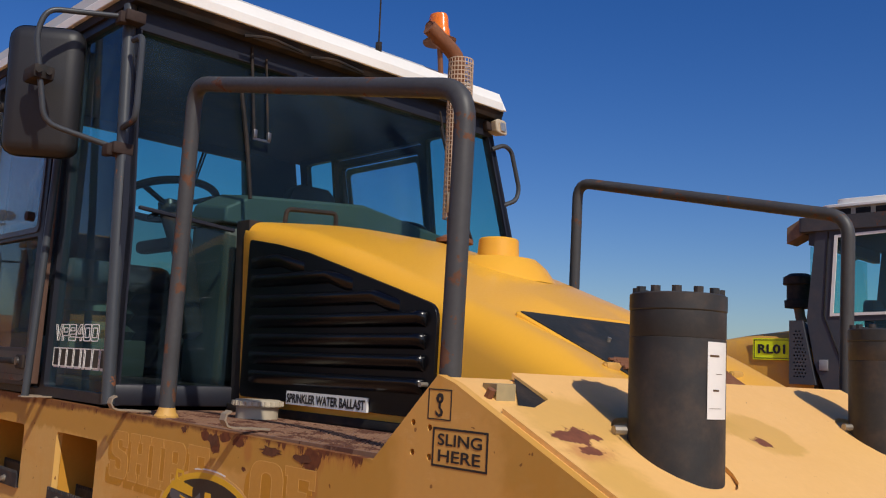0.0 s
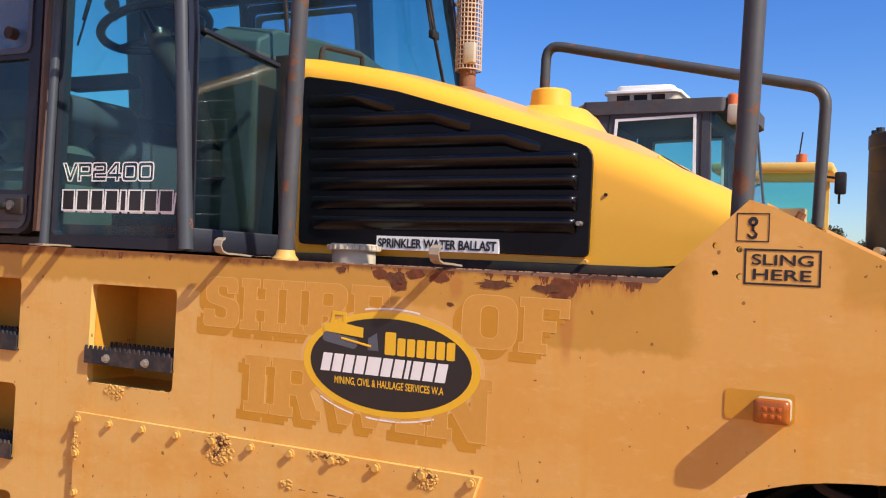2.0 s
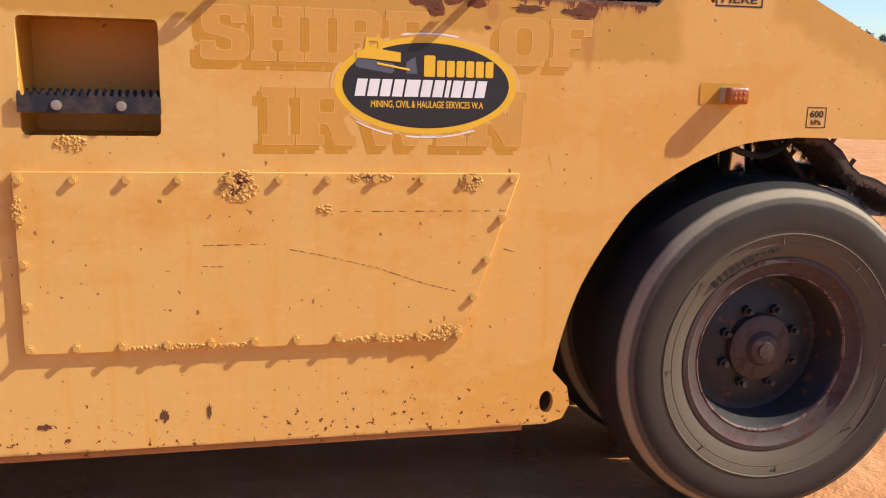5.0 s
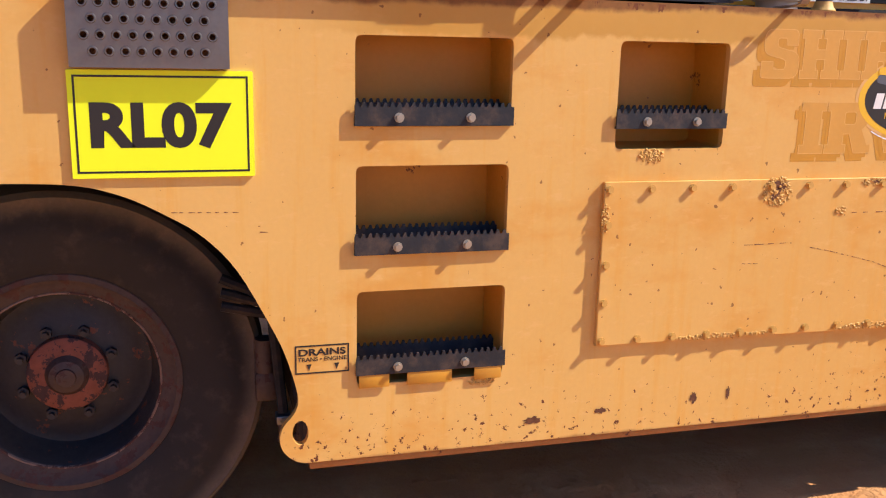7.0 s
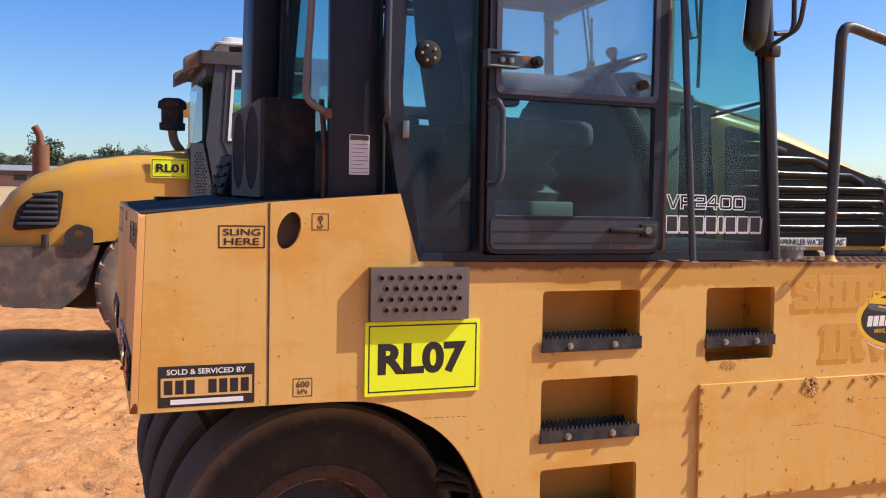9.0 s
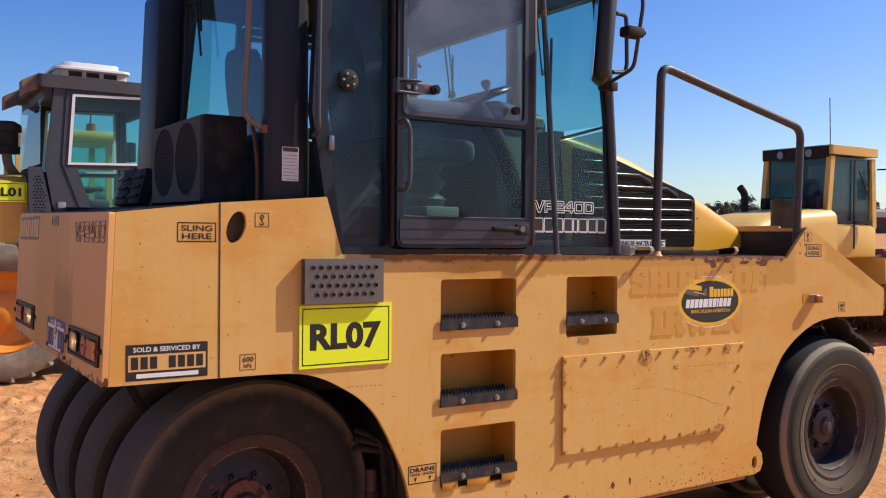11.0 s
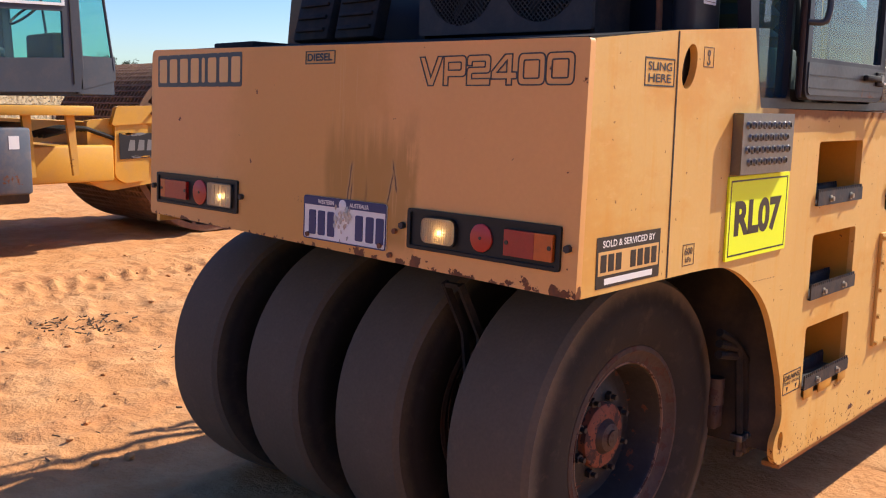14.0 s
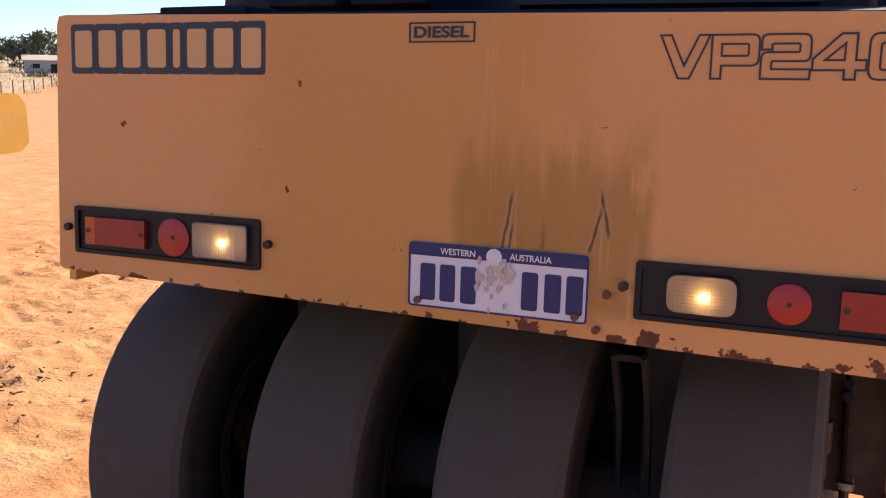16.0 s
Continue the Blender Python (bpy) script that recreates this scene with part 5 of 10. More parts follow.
rust_patch(cover, -0.55, 1.117, 0.032, 0.007, 5)
blister(cover, -0.83, 1.105, 0.035, 0.025, 45, 3)
rust_patch(cover, -0.835, 1.112, 0.022, 0.007, 6)
blister(cover, -0.42, 1.032, 0.018, 0.012, 14, 4)
blister(cover, -0.62, 0.655, 0.18, 0.010, 80, 5)
blister(cover, -0.775, 0.668, 0.045, 0.024, 60, 6)
blister(cover, -0.05, 0.656, 0.16, 0.007, 45, 7)
blister(cover, 0.362, 1.03, 0.012, 0.04, 16, 8)
blister(side, 0.225, 1.205, 0.038, 0.02, 45, 9, -0.001)
blister(side, 0.71, 0.565, 0.04, 0.012, 25, 10, -0.001)
for i, (y, z, a, b) in enumerate([(-0.71, 1.585, 0.03, 0.018), (-0.55, 1.60, 0.02, 0.01), (-0.98, 1.585, 0.05, 0.012), (-1.12, 1.58, 0.04, 0.012), (0.02, 0.455, 0.012, 0.02), (-0.10, 0.46, 0.007, 0.022), (0.55, 0.43, 0.03, 0.012), (0.33, 0.44, 0.02, 0.01)]):
    rust_patch(side, y, z, a, b, 20 + i, -0.0012)

# ---- marker lamp, perforated step, clips ----
bm = bmesh.new()
lamp_face = [rect(-1.651 + d, -1.581 - d, 1.335 + d, 1.384 - d, 0.010, 4) for d in (0.0, 0.0, 0.003, 0.010)]
prism(bm, lamp_face[0], "x", -0.034, -0.001)
DEEP_AMBER = surface("weathered_amber", (0.36, 0.085, 0.004), 0.3, 0, 0.35, 45, 200, 0.1, coat=0.3)
lamp = part("marker_lamp", bm, surface("chalky_lamp_base", (0.42, 0.37, 0.30), 0.5, 0, 0.2, 30, 90, 0.05), roller, "amber side marker lamp in a pale housing", 40)
bm = bmesh.new()
loft(bm, [[(x, y, z) for y, z in face] for x, face in zip((-0.0345, -0.046, -0.051, -0.053), lamp_face)], close=True)
lens = part("lens", bm, DEEP_AMBER, lamp, "domed amber lens", 50)
for y in (-1.632, -1.618, -1.604):
    for z in (1.351, 1.366):
        bm = bmesh.new()
        box(bm, -0.0545, -0.0525, y - 0.004, y + 0.004, z - 0.004, z + 0.004, 0.001)
        part("diode", bm, AMBER_LENS, lens)
bm = bmesh.new()
prism(bm, rect(-1.657, -1.518, 1.332, 1.394, 0.010), "x", -0.0018, -0.0005)
part("lamp_ghost", bm, GHOST, roller, "patch of unfaded paint beside the lamp")

bm = bmesh.new()
holes = []
for j in range(4):
    for k in range(9 if j % 2 == 0 else 8):
        holes.append(disc(1.712 - 0.036 * k - (0.018 if j % 2 else 0), 1.58 - 0.037 * j, 0.0075, 8))
prism(bm, rect(1.386, 1.748, 1.432, 1.616, 0.004), "x", -0.034, -0.031, holes)
pedal = part("perforated_step", bm, STEEL, roller, "dimpled galvanised grip panel", 30)
for y0, y1, z0, z1 in ((1.745, 1.748, 1.432, 1.6115), (1.386, 1.389, 1.432, 1.6115), (1.386, 1.748, 1.612, 1.616)):
    bm = bmesh.new()
    box(bm, -0.0305, -0.001, y0, y1, z0, z1)
    part("flange", bm, STEEL, pedal, smooth=0)
ring = bmesh.new()
lathe(ring, [(0.0, 0.0078), (-0.006, 0.0082), (-0.006, 0.0105), (0.0, 0.0125)], (0, 0, 0), "x", 10)
dimple = mesh_of("dimple", ring, STEEL, 40)
for j in range(4):
    for k in range(9 if j % 2 == 0 else 8):
        put("dimple", dimple, pedal, Matrix.Translation((-0.034, 1.712 - 0.036 * k - (0.018 if j % 2 else 0), 1.58 - 0.037 * j)))
bm = bmesh.new()
box(bm, -0.014, -0.010, 1.39, 1.745, 1.436, 1.612)
part("step_backing", bm, RUST, roller, smooth=0)

def strap(parent, y, pts, w, label):
    """A flat steel strip bent along points of (x, z)."""
    run = [Vector(p) for p in pts]
    back = []
    for i, p in enumerate(run):
        d = (run[min(i + 1, len(run) - 1)] - run[max(i - 1, 0)]).normalized()
        back.append(p + Vector((d.y, -d.x)) * 0.005)
    bm = bmesh.new()
    loft(bm, [[(a.x, y - w / 2, a.y), (a.x, y + w / 2, a.y), (b.x, y + w / 2, b.y), (b.x, y - w / 2, b.y)] for a, b in zip(run, back)], close=True)
    return part("rail_strap", bm, STRAP, parent, label, 40)


STRAP = surface("weathered_strap", (0.30, 0.235, 0.165), 0.6, 0, 0.25, 12, 80, 0.08, rust=0.25, rust_scale=16)
CURL = [(0.075, 1.622), (0.02, 1.625), (-0.030, 1.626), (-0.050, 1.632), (-0.060, 1.648), (-0.056, 1.664), (-0.042, 1.672)]
strap(roller, -0.845, CURL, 0.026, "bent steel strap curling up over the deck edge")
strap(roller, -0.185, CURL, 0.026, "bent steel strap curling up over the deck edge")
strap(roller, 0.470, [(0.03, 1.628), (-0.04, 1.629), (-0.092, 1.629)], 0.034, "flat foot strap under the guard tube")
strap(roller, 0.560, [(0.03, 1.627), (-0.02, 1.628), (-0.042, 1.628)], 0.030, "short flat strap at the deck edge")

# ---- walkway deck beside the hood ----
bm = bmesh.new()
box(bm, 0.022, 0.46, -1.40, 0.02, 1.602, 1.616)
deck = part("walkway", bm, CHEQUER, roller, "rust-red walkway plate", 30)
bm = bmesh.new()
for i in range(16):
    for j in range(58):
        a = 45 if (i + j) % 2 else -45
        m = pose(0.045 + i * 0.0245, -1.36 + j * 0.0225, 1.6165, 0, 0, a)
        bmesh.ops.create_cube(bm, size=1.0, matrix=m @ Matrix.Diagonal((0.018, 0.006, 0.004, 1)))
tagged(part("chequer_relief", bm, CHEQUER, deck, smooth=0), kind="stuff")
bm = bmesh.new()
lathe(bm, [(0.0, 0.066), (0.040, 0.066), (0.040, 0.06)], (0.343, -0.368, 1.615), "z", 28)
cap = part("filler_neck", bm, CREAM, roller, "grey filler neck with a ribbed cap")
bm = bmesh.new()
lathe(bm, [(0.040, 0.076), (0.044, 0.078), (0.056, 0.076), (0.061, 0.068), (0.061, 0.0)], (0.343, -0.368, 1.615), "z", 28)
for k in range(24):
    a = 2 * math.pi * k / 24
    box(bm, 0.343 + 0.077 * math.cos(a) - 0.003, 0.343 + 0.077 * math.cos(a) + 0.003, -0.368 + 0.077 * math.sin(a) - 0.003, -0.368 + 0.077 * math.sin(a) + 0.003, 1.658, 1.672)
part("cap", bm, CREAM, cap)
# ---- hood ----
C = 1.02                                     # the machine's middle


def hood_section(y, side_top, crown, half, foot, r):
    """Half-round cross-section of the hood at y, from the near foot over the crown to the far foot."""
    pts = []
    for s in (-1, 1):
        seq = [(C + s * half, foot), (C + s * half, (foot + side_top - r) / 2), (C + s * half, side_top - r)]
        for k in range(1, 7):
            a = math.pi / 2 * k / 6
            seq.append((C + s * (half - r * (1 - math.cos(a))), side_top - r + r * math.sin(a)))
        for k in range(1, 5):
            t = k / 5
            seq.append((C + s * (half - r) * (1 - t), side_top + (crown - side_top) * math.sin(t * math.pi / 2)))
        pts.append(seq)
    return [(x, y, z) for x, z in pts[0] + [(C, crown)] + list(reversed(pts[1]))]


HOOD = [(0.06, 2.285, 2.330, 0.548, 1.63, 0.05), (0.03, 2.303, 2.345, 0.563, 1.63, 0.07), (-0.10, 2.292, 2.330, 0.565, 1.63, 0.08), (-0.35, 2.245, 2.283, 0.565, 1.63, 0.085), (-0.60, 2.172, 2.212, 0.565, 1.63, 0.09),
        (-0.85, 2.084, 2.128, 0.565, 1.63, 0.10), (-1.05, 2.013, 2.058, 0.563, 1.64, 0.105), (-1.205, 1.958, 1.979, 0.559, 1.645, 0.11), (-1.225, 1.952, 1.928, 0.5585, 1.645, 0.11), (-1.40, 1.876, 1.835, 0.552, 1.66, 0.115), (-1.57, 1.790, 1.745, 0.542, 1.66, 0.08), (-1.74, 1.68, 1.66, 0.55, 1.60, 0.03)]
bm = bmesh.new()
rings = [hood_section(*h) for h in HOOD]
for i, o in ((0, -0.022), (1, -0.040)):
    rings[i] = [(x, o + (z - 1.946) * 0.096 + (0.06 if z > 2.29 else 0.0) * min(1.0, (z - 2.29) / 0.08), z) for x, y, z in rings[i]]
loft(bm, rings, caps=False)
hood = part("hood", bm, HOOD_YELLOW, roller, "glossy yellow engine hood with black side grilles", 40)
bm = bmesh.new()
lathe(bm, [(-0.10, 0.21), (-0.045, 0.170), (-0.016, 0.135), (-0.014, 0.074), (0.052, 0.070), (0.058, 0.064), (0.058, 0.0)], (1.055, -0.71, 2.205), "z", 40)
part("hood_dome", bm, HOOD_YELLOW, hood, "raised yellow filler dome")
# side grille: a moulded black panel with pressed louvres
GR = [(-0.080, 2.221), (-0.090, 1.674), (-1.066, 1.664), (-1.068, 1.971), (-0.90, 2.021), (-0.72, 2.073), (-0.435, 2.155), (-0.25, 2.194)]


def grille(parent, x, s):
    bm = bmesh.new()
    prism(bm, rounded(GR, [0.02, 0.02, 0.02, 0.04, 0, 0, 0, 0]), "x", x, x - s * 0.014)
    g = part("side_grille", bm, BLACK_PLASTIC, parent, "moulded black louvred grille", 30, 0.006)
    tops = [(2.152, -0.290, -0.427), (2.087, -0.570, -0.689), (2.017, -0.805, -0.912), (1.948, -0.985, -1.030), (1.886, -0.985, -1.030), (1.826, -0.985, -1.030), (1.763, -0.985, -1.030)]
    for k, (z, e0, e1) in enumerate(tops):
        y0 = -0.100 - 0.006 * k
        full = k > 2
        if full:
            run = [(y0, 0.001, 0), (y0 - 0.02, 0.012, 0), (y0 - 0.07, 0.018, 0), ((y0 + e0) / 2, 0.022, 0.002), (e0, 0.027, 0.006), (e0 - 0.028, 0.027, 0.006), (e0 - 0.040, 0.021, 0.004), (e1, 0.002, 0)]
        else:
            run = [(y0, 0.001, 0), (y0 - 0.02, 0.012, 0), (y0 - 0.07, 0.018, 0), ((y0 + e0) / 2, 0.021, 0), (e0, 0.024, 0.001), ((e0 * 2 + e1) / 3, 0.019, -0.010), (e1, 0.001, -0.032)]
        bm = bmesh.new()
        rings = []
        for yy, o, d in run:
            xo = x - s * 0.013
            rings.append([(xo - s * o * a, yy, z + d + b) for a, b in ((0, 0.005), (0.50, 0.0045), (0.82, 0.001), (1.0, -0.005), (1.0, -0.012), (0.86, -0.022), (0.45, -0.034), (0, -0.041))])
        loft(bm, rings, close=True)
        part("louvre", bm, LOUVRE, g, smooth=60)
    bm = bmesh.new()
    rod(bm, (x - s * 0.012, -1.042, 1.757), (x - s * 0.040, -1.042, 1.757), 0.007, 10)
    part("latch", bm, BOLT, g)
    bm = bmesh.new()
    rod(bm, (x, -1.058, 1.652), (x - s * 0.016, -1.058, 1.652), 0.007, 8)
    part("corner_screw", bm, BOLT_PAINT, g)
    return g


near_grille = grille(hood, C - 0.565, 1)
grille(hood, C + 0.565, -1)
bm = bmesh.new()
prism(bm, rect(-0.801, -0.391, 1.665, 1.707), "x", 0.432, 0.4405)
lab = part("ballast_label", bm, PAPER, near_grille, "white label with black capitals", 0)
side_text("lettering", "SPRINKLER WATER BALLAST", INK, lab, -0.397, 1.671, 0.398, 0.029, x=0.4305, bold=0.035)
bm = bmesh.new()
rod(bm, (0.4545, -1.105, 1.84), (0.459, -1.105, 1.84), 0.005, 10)
part("screw", bm, MATT_BLACK, hood)
# black surround at the cab end, grab handle
bm = bmesh.new()
prism(bm, [(-0.08, 1.63), (0.0, 1.63), (0.055, 2.30), (-0.03, 2.30)], "x", 0.464, 1.576)
box(bm, 0.448, 0.478, -1.30, 0.0, 1.618, 1.645, 0.003)
part("hood_seal", bm, MATT_BLACK, roller)
bm = bmesh.new()
tube(bm, [(0.622, -0.015, 2.300), (0.626, -0.020, 2.366), (0.826, -0.058, 2.376), (0.830, -0.055, 2.305)], 0.009, 8, 0.02)
part("hood_handle", bm, MATT_BLACK, hood, "black grab handle")
# dark sloping screen across the nose of the hood
def nose_z(y, up=0.0):
    return 1.966 - 0.585 * (-1.216 - y) + up


def nose_outline(grow):
    return [(0.615 - grow, -1.216 + grow * 0.6), (C * 2 - 0.615 + grow, -1.216 + grow * 0.6), (C * 2 - 0.789 + grow, -1.575), (0.789 - grow, -1.575)]


bm = bmesh.new()
prism(bm, nose_outline(0.014), "z", -0.025, 0.0)
for v in bm.verts:
    v.co.z += nose_z(v.co.y)
part("nose_rim", bm, HOOD_YELLOW, hood, "yellow rim round the nose screen", 30, 0.006)
bm = bmesh.new()
prism(bm, nose_outline(0.0), "z", 0.0005, 0.004)
for v in bm.verts:
    v.co.z += nose_z(v.co.y)
screen = part("nose_screen", bm, surface("slate_screen", (0.020, 0.022, 0.021), 0.6, 0, 0.3, 6, 80, 0.1, dust=0.06, spec=0.3), hood, "dark slate screen in the hood nose", 30)
for k in range(9):
    y = -1.43 - 0.012 * k
    x = 0.615 + 0.49 * (-1.216 - y) + 0.01
    bm = bmesh.new()
    rod(bm, (x, y, nose_z(y, 0.009)), (C * 2 - x, y, nose_z(y, 0.009)), 0.0045, 6)
    part("screen_bar", bm, RUST, screen)
bm = bmesh.new()
for k in range(46):
    x = 0.76 + 0.52 * k / 45
    rod(bm, (x, -1.425, nose_z(-1.425, 0.012)), (x, -1.53, nose_z(-1.53, 0.012)), 0.003, 4)
part("screen_wire", bm, RUST, screen, smooth=0)["kind"] = "stuff"
for x in (0.70, 2 * C - 0.70):
    bm = bmesh.new()
    box(bm, x - 0.028, x + 0.028, -1.470, -1.450, nose_z(-1.46, -0.01), nose_z(-1.46, 0.018), 0.005)
    rod(bm, (x - 0.036, -1.46, nose_z(-1.46, 0.008)), (x + 0.036, -1.46, nose_z(-1.46, 0.008)), 0.006, 8)
    part("hinge", bm, BOLT_PAINT, hood)
for x, y in ((0.86, -1.33), (1.18, -1.33)):
    bm = bmesh.new()
    rod(bm, (x, y, nose_z(y)), (x, y - 0.006, nose_z(y, 0.014)), 0.006, 8)
    part("screen_stud", bm, BOLT, screen)

# ---- rails ----
def hoop(parent, pts):
    bm = bmesh.new()
    tube(bm, pts, 0.0235, 14, 0.075, 6)
    h = part("hand_rail", bm, HOOP_PAINT, parent, "grey tubular hoop rail with worn rusty paint", 40)
    bm = bmesh.new()
    lathe(bm, [(0.0, 0.036), (0.006, 0.036), (0.016, 0.028), (0.030, 0.0245)], (pts[0][0], pts[0][1], 1.616), "z", 18)
    part("foot_weld", bm, BOLT_PAINT, h, "yellow paint overspray on the foot weld")


hoop(roller, [(0.056, -0.328, 1.615), (0.046, -0.345, 2.635), (0.046, -1.545, 2.388), (0.056, -1.527, 1.70)])
hoop(roller, [(1.955, -0.335, 1.615), (1.945, -0.348, 2.668), (1.950, -1.552, 2.408), (1.965, -1.530, 1.70)])

# ---- front deck and steering cylinders ----
bm = bmesh.new()
prism(bm, [(-1.552, 1.786), (-1.60, 1.772), (-2.372, 1.398), (-2.366, 1.38), (-1.60, 1.752), (-1.552, 1.766)], "x", 0.004, 2.046)
front = part("front_deck", bm, DECK_PAINT, roller, "sloping yellow front deck with scuffed rust", 30)
bm = bmesh.new()
prism(bm, [(-2.366, 1.232), (-2.372, 1.395), (-2.352, 1.395), (-2.346, 1.232)], "x", 0.022, 2.028)
part("front_panel", bm, DECK_PAINT, roller, smooth=30)


# riser faces away from the sun; its shade is put into the colour
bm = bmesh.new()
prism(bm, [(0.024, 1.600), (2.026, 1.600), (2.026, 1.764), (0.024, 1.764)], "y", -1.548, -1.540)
part("deck_riser", bm, UNDERBODY_SHADE, front, "upright plate behind the front deck, its shade put in the colour", 0)


def deck_plane(y):
    return 1.790 - (-1.56 - y) * 0.484


bm = bmesh.new()
lay = [(0.205, -1.562), (1.85, -1.562), (1.85, -2.36), (0.03, -2.36), (0.03, -1.70), (0.085, -1.690), (0.125, -1.697), (0.205, -1.665)]
cyl_holes = [[(c + 0.125 * math.cos(2 * math.pi * k / 20) - 0.01, -1.855 + 0.125 * math.sin(2 * math.pi * k / 20)) for k in range(20)] for c in (0.38, 1.445)]
prism(bm, lay, "z", 0.0, 0.012, [*cyl_holes])
for vv in bm.verts:
    vv.co.z += deck_plane(vv.co.y)
top = part("raised_deck", bm, DECK_PAINT, front, "raised deck plate cut out round the steering cylinders", 25)
bm = bmesh.new()
box(bm, 0.05, 2.0, -2.33, -1.62, 1.24, 1.40, 0.01)
part("deck_floor", bm, UNDERBODY_SHADE, roller)
bm = bmesh.new()
prism(bm, [(0.075, -1.603), (0.185, -1.590), (0.115, -1.655), (0.060, -1.655)], "z", 1.735, 1.778)
part("deck_block", bm, surface("pale_green_block", (0.42, 0.33, 0.17), 0.7, 0, 0.3, 12, 60, 0.1, rust=0.2), front, "pale weathered mounting block")
for y in (-1.64, -2.02, -2.25):
    bm = bmesh.new()
    z = 1.775 - (-1.6 - y) * 0.484
    rod(bm, (0.05, y, z - 0.01), (0.05, y - 0.012, z + 0.012), 0.009, 6)
    part("deck_bolt", bm, RUST, front)


def cylinder(parent, x, labelled):
    bm = bmesh.new()
    lathe(bm, [(1.40, 0.0955), (1.885, 0.0955), (1.886, 0.094), (1.889, 0.0955), (1.938, 0.0955), (1.939, 0.0945), (1.942, 0.097), (1.972, 0.097), (1.975, 0.092), (1.975, 0.0)], (x, -1.858, 0), "z", 40)
    c = part("steering_cylinder", bm, CYL_BLACK, parent, "upright black steering cylinder ringed with cap bolts", 30)
    for k in range(12):
        a = 2 * math.pi * k / 12
        bm = bmesh.new()
        rod(bm, (x + 0.082 * math.cos(a), -1.858 + 0.082 * math.sin(a), 1.973), (x + 0.082 * math.cos(a), -1.858 + 0.082 * math.sin(a), 1.987), 0.0095, 10)
        part("cap_bolt", bm, CYL_BLACK, c)
    bm = bmesh.new()
    rod(bm, (x - 0.09, -1.80, 1.70), (x - 0.115, -1.79, 1.70), 0.009, 8)
    part("grease_nipple", bm, BOLT, c)
    if labelled:
        bm = bmesh.new()
        lathe(bm, [(1.732, 0.0975), (1.880, 0.0975)], (x, -1.858, 0), "z", 8, (radians(-112), radians(-76)))
        lb = part("warning_label", bm, PAPER, c, "cracked white label, its print faded", 60)
        bm = bmesh.new()
        for k in range(4):
            lathe(bm, [(1.752 + 0.033 * k, 0.0982), (1.7529 + 0.033 * k + 0.003 * (k % 2), 0.0982)], (x, -1.858, 0), "z", 5, (radians(-109 + 5 * (k % 3)), radians(-88 - 6 * (k % 2))))
        part("print_bars", bm, FADED_INK, lb, smooth=0)


# no hole is cut here: a flat black patch gives the opening's shade
bm = bmesh.new()
prism(bm, [(0.203, -1.572), (0.203, -1.663), (0.124, -1.694), (0.090, -1.688)], "z", 0.0, 0.003)
for v in bm.verts:
    v.co.z += 1.7735 - (-1.6 - v.co.y) * 0.484
part("deck_opening", bm, MATT_BLACK, front, "flat black patch painted for the shaded opening in the deck corner", 0)


cylinder(roller, 0.372, True)
cylinder(roller, 1.445, False)

# ---- cab ----
def far(x):
    return 2.07 - x


CAB_SIDE = [(1.575, 1.633), (0.0, 1.630), (0.02, 2.28), (0.115, 3.03), (1.66, 3.03), (1.70, 2.22), (1.640, 1.865)]
H_FRONT = [(0.026, 1.665), (0.048, 2.28), (0.138, 2.97), (0.545, 2.97), (0.545, 1.665)]
H_DOOR = [(0.578, 1.655), (0.578, 2.965), (1.330, 2.965), (1.330, 1.655)]
H_REAR = [(1.352, 1.665), (1.352, 2.97), (1.60, 2.97), (1.630, 2.22), (1.592, 1.885), (1.552, 1.665)]


def cab_side(x0, x1, name):
    bm = bmesh.new()
    prism(bm, CAB_SIDE, "x", x0, x1, [rounded(H_FRONT, 0.02), rounded(H_DOOR, 0.03), rounded(H_REAR, 0.02)])
    f = part(name, bm, CAB_GREY, roller, "dark grey cab side frame", 30, 0.004)
    for h in (H_FRONT, H_REAR):
        bm = bmesh.new()
        prism(bm, h, "x", (x0 + x1) / 2 - 0.003, (x0 + x1) / 2 + 0.003)
        g = part("window_pane", bm, GLASS, f, "tinted blue-green side glass", 0)
        g.visible_shadow = False
    return f


near_side = cab_side(0.012, 0.056, "cab_side_frame")
cab_side(2.008, 2.052, "far_cab_side_frame")


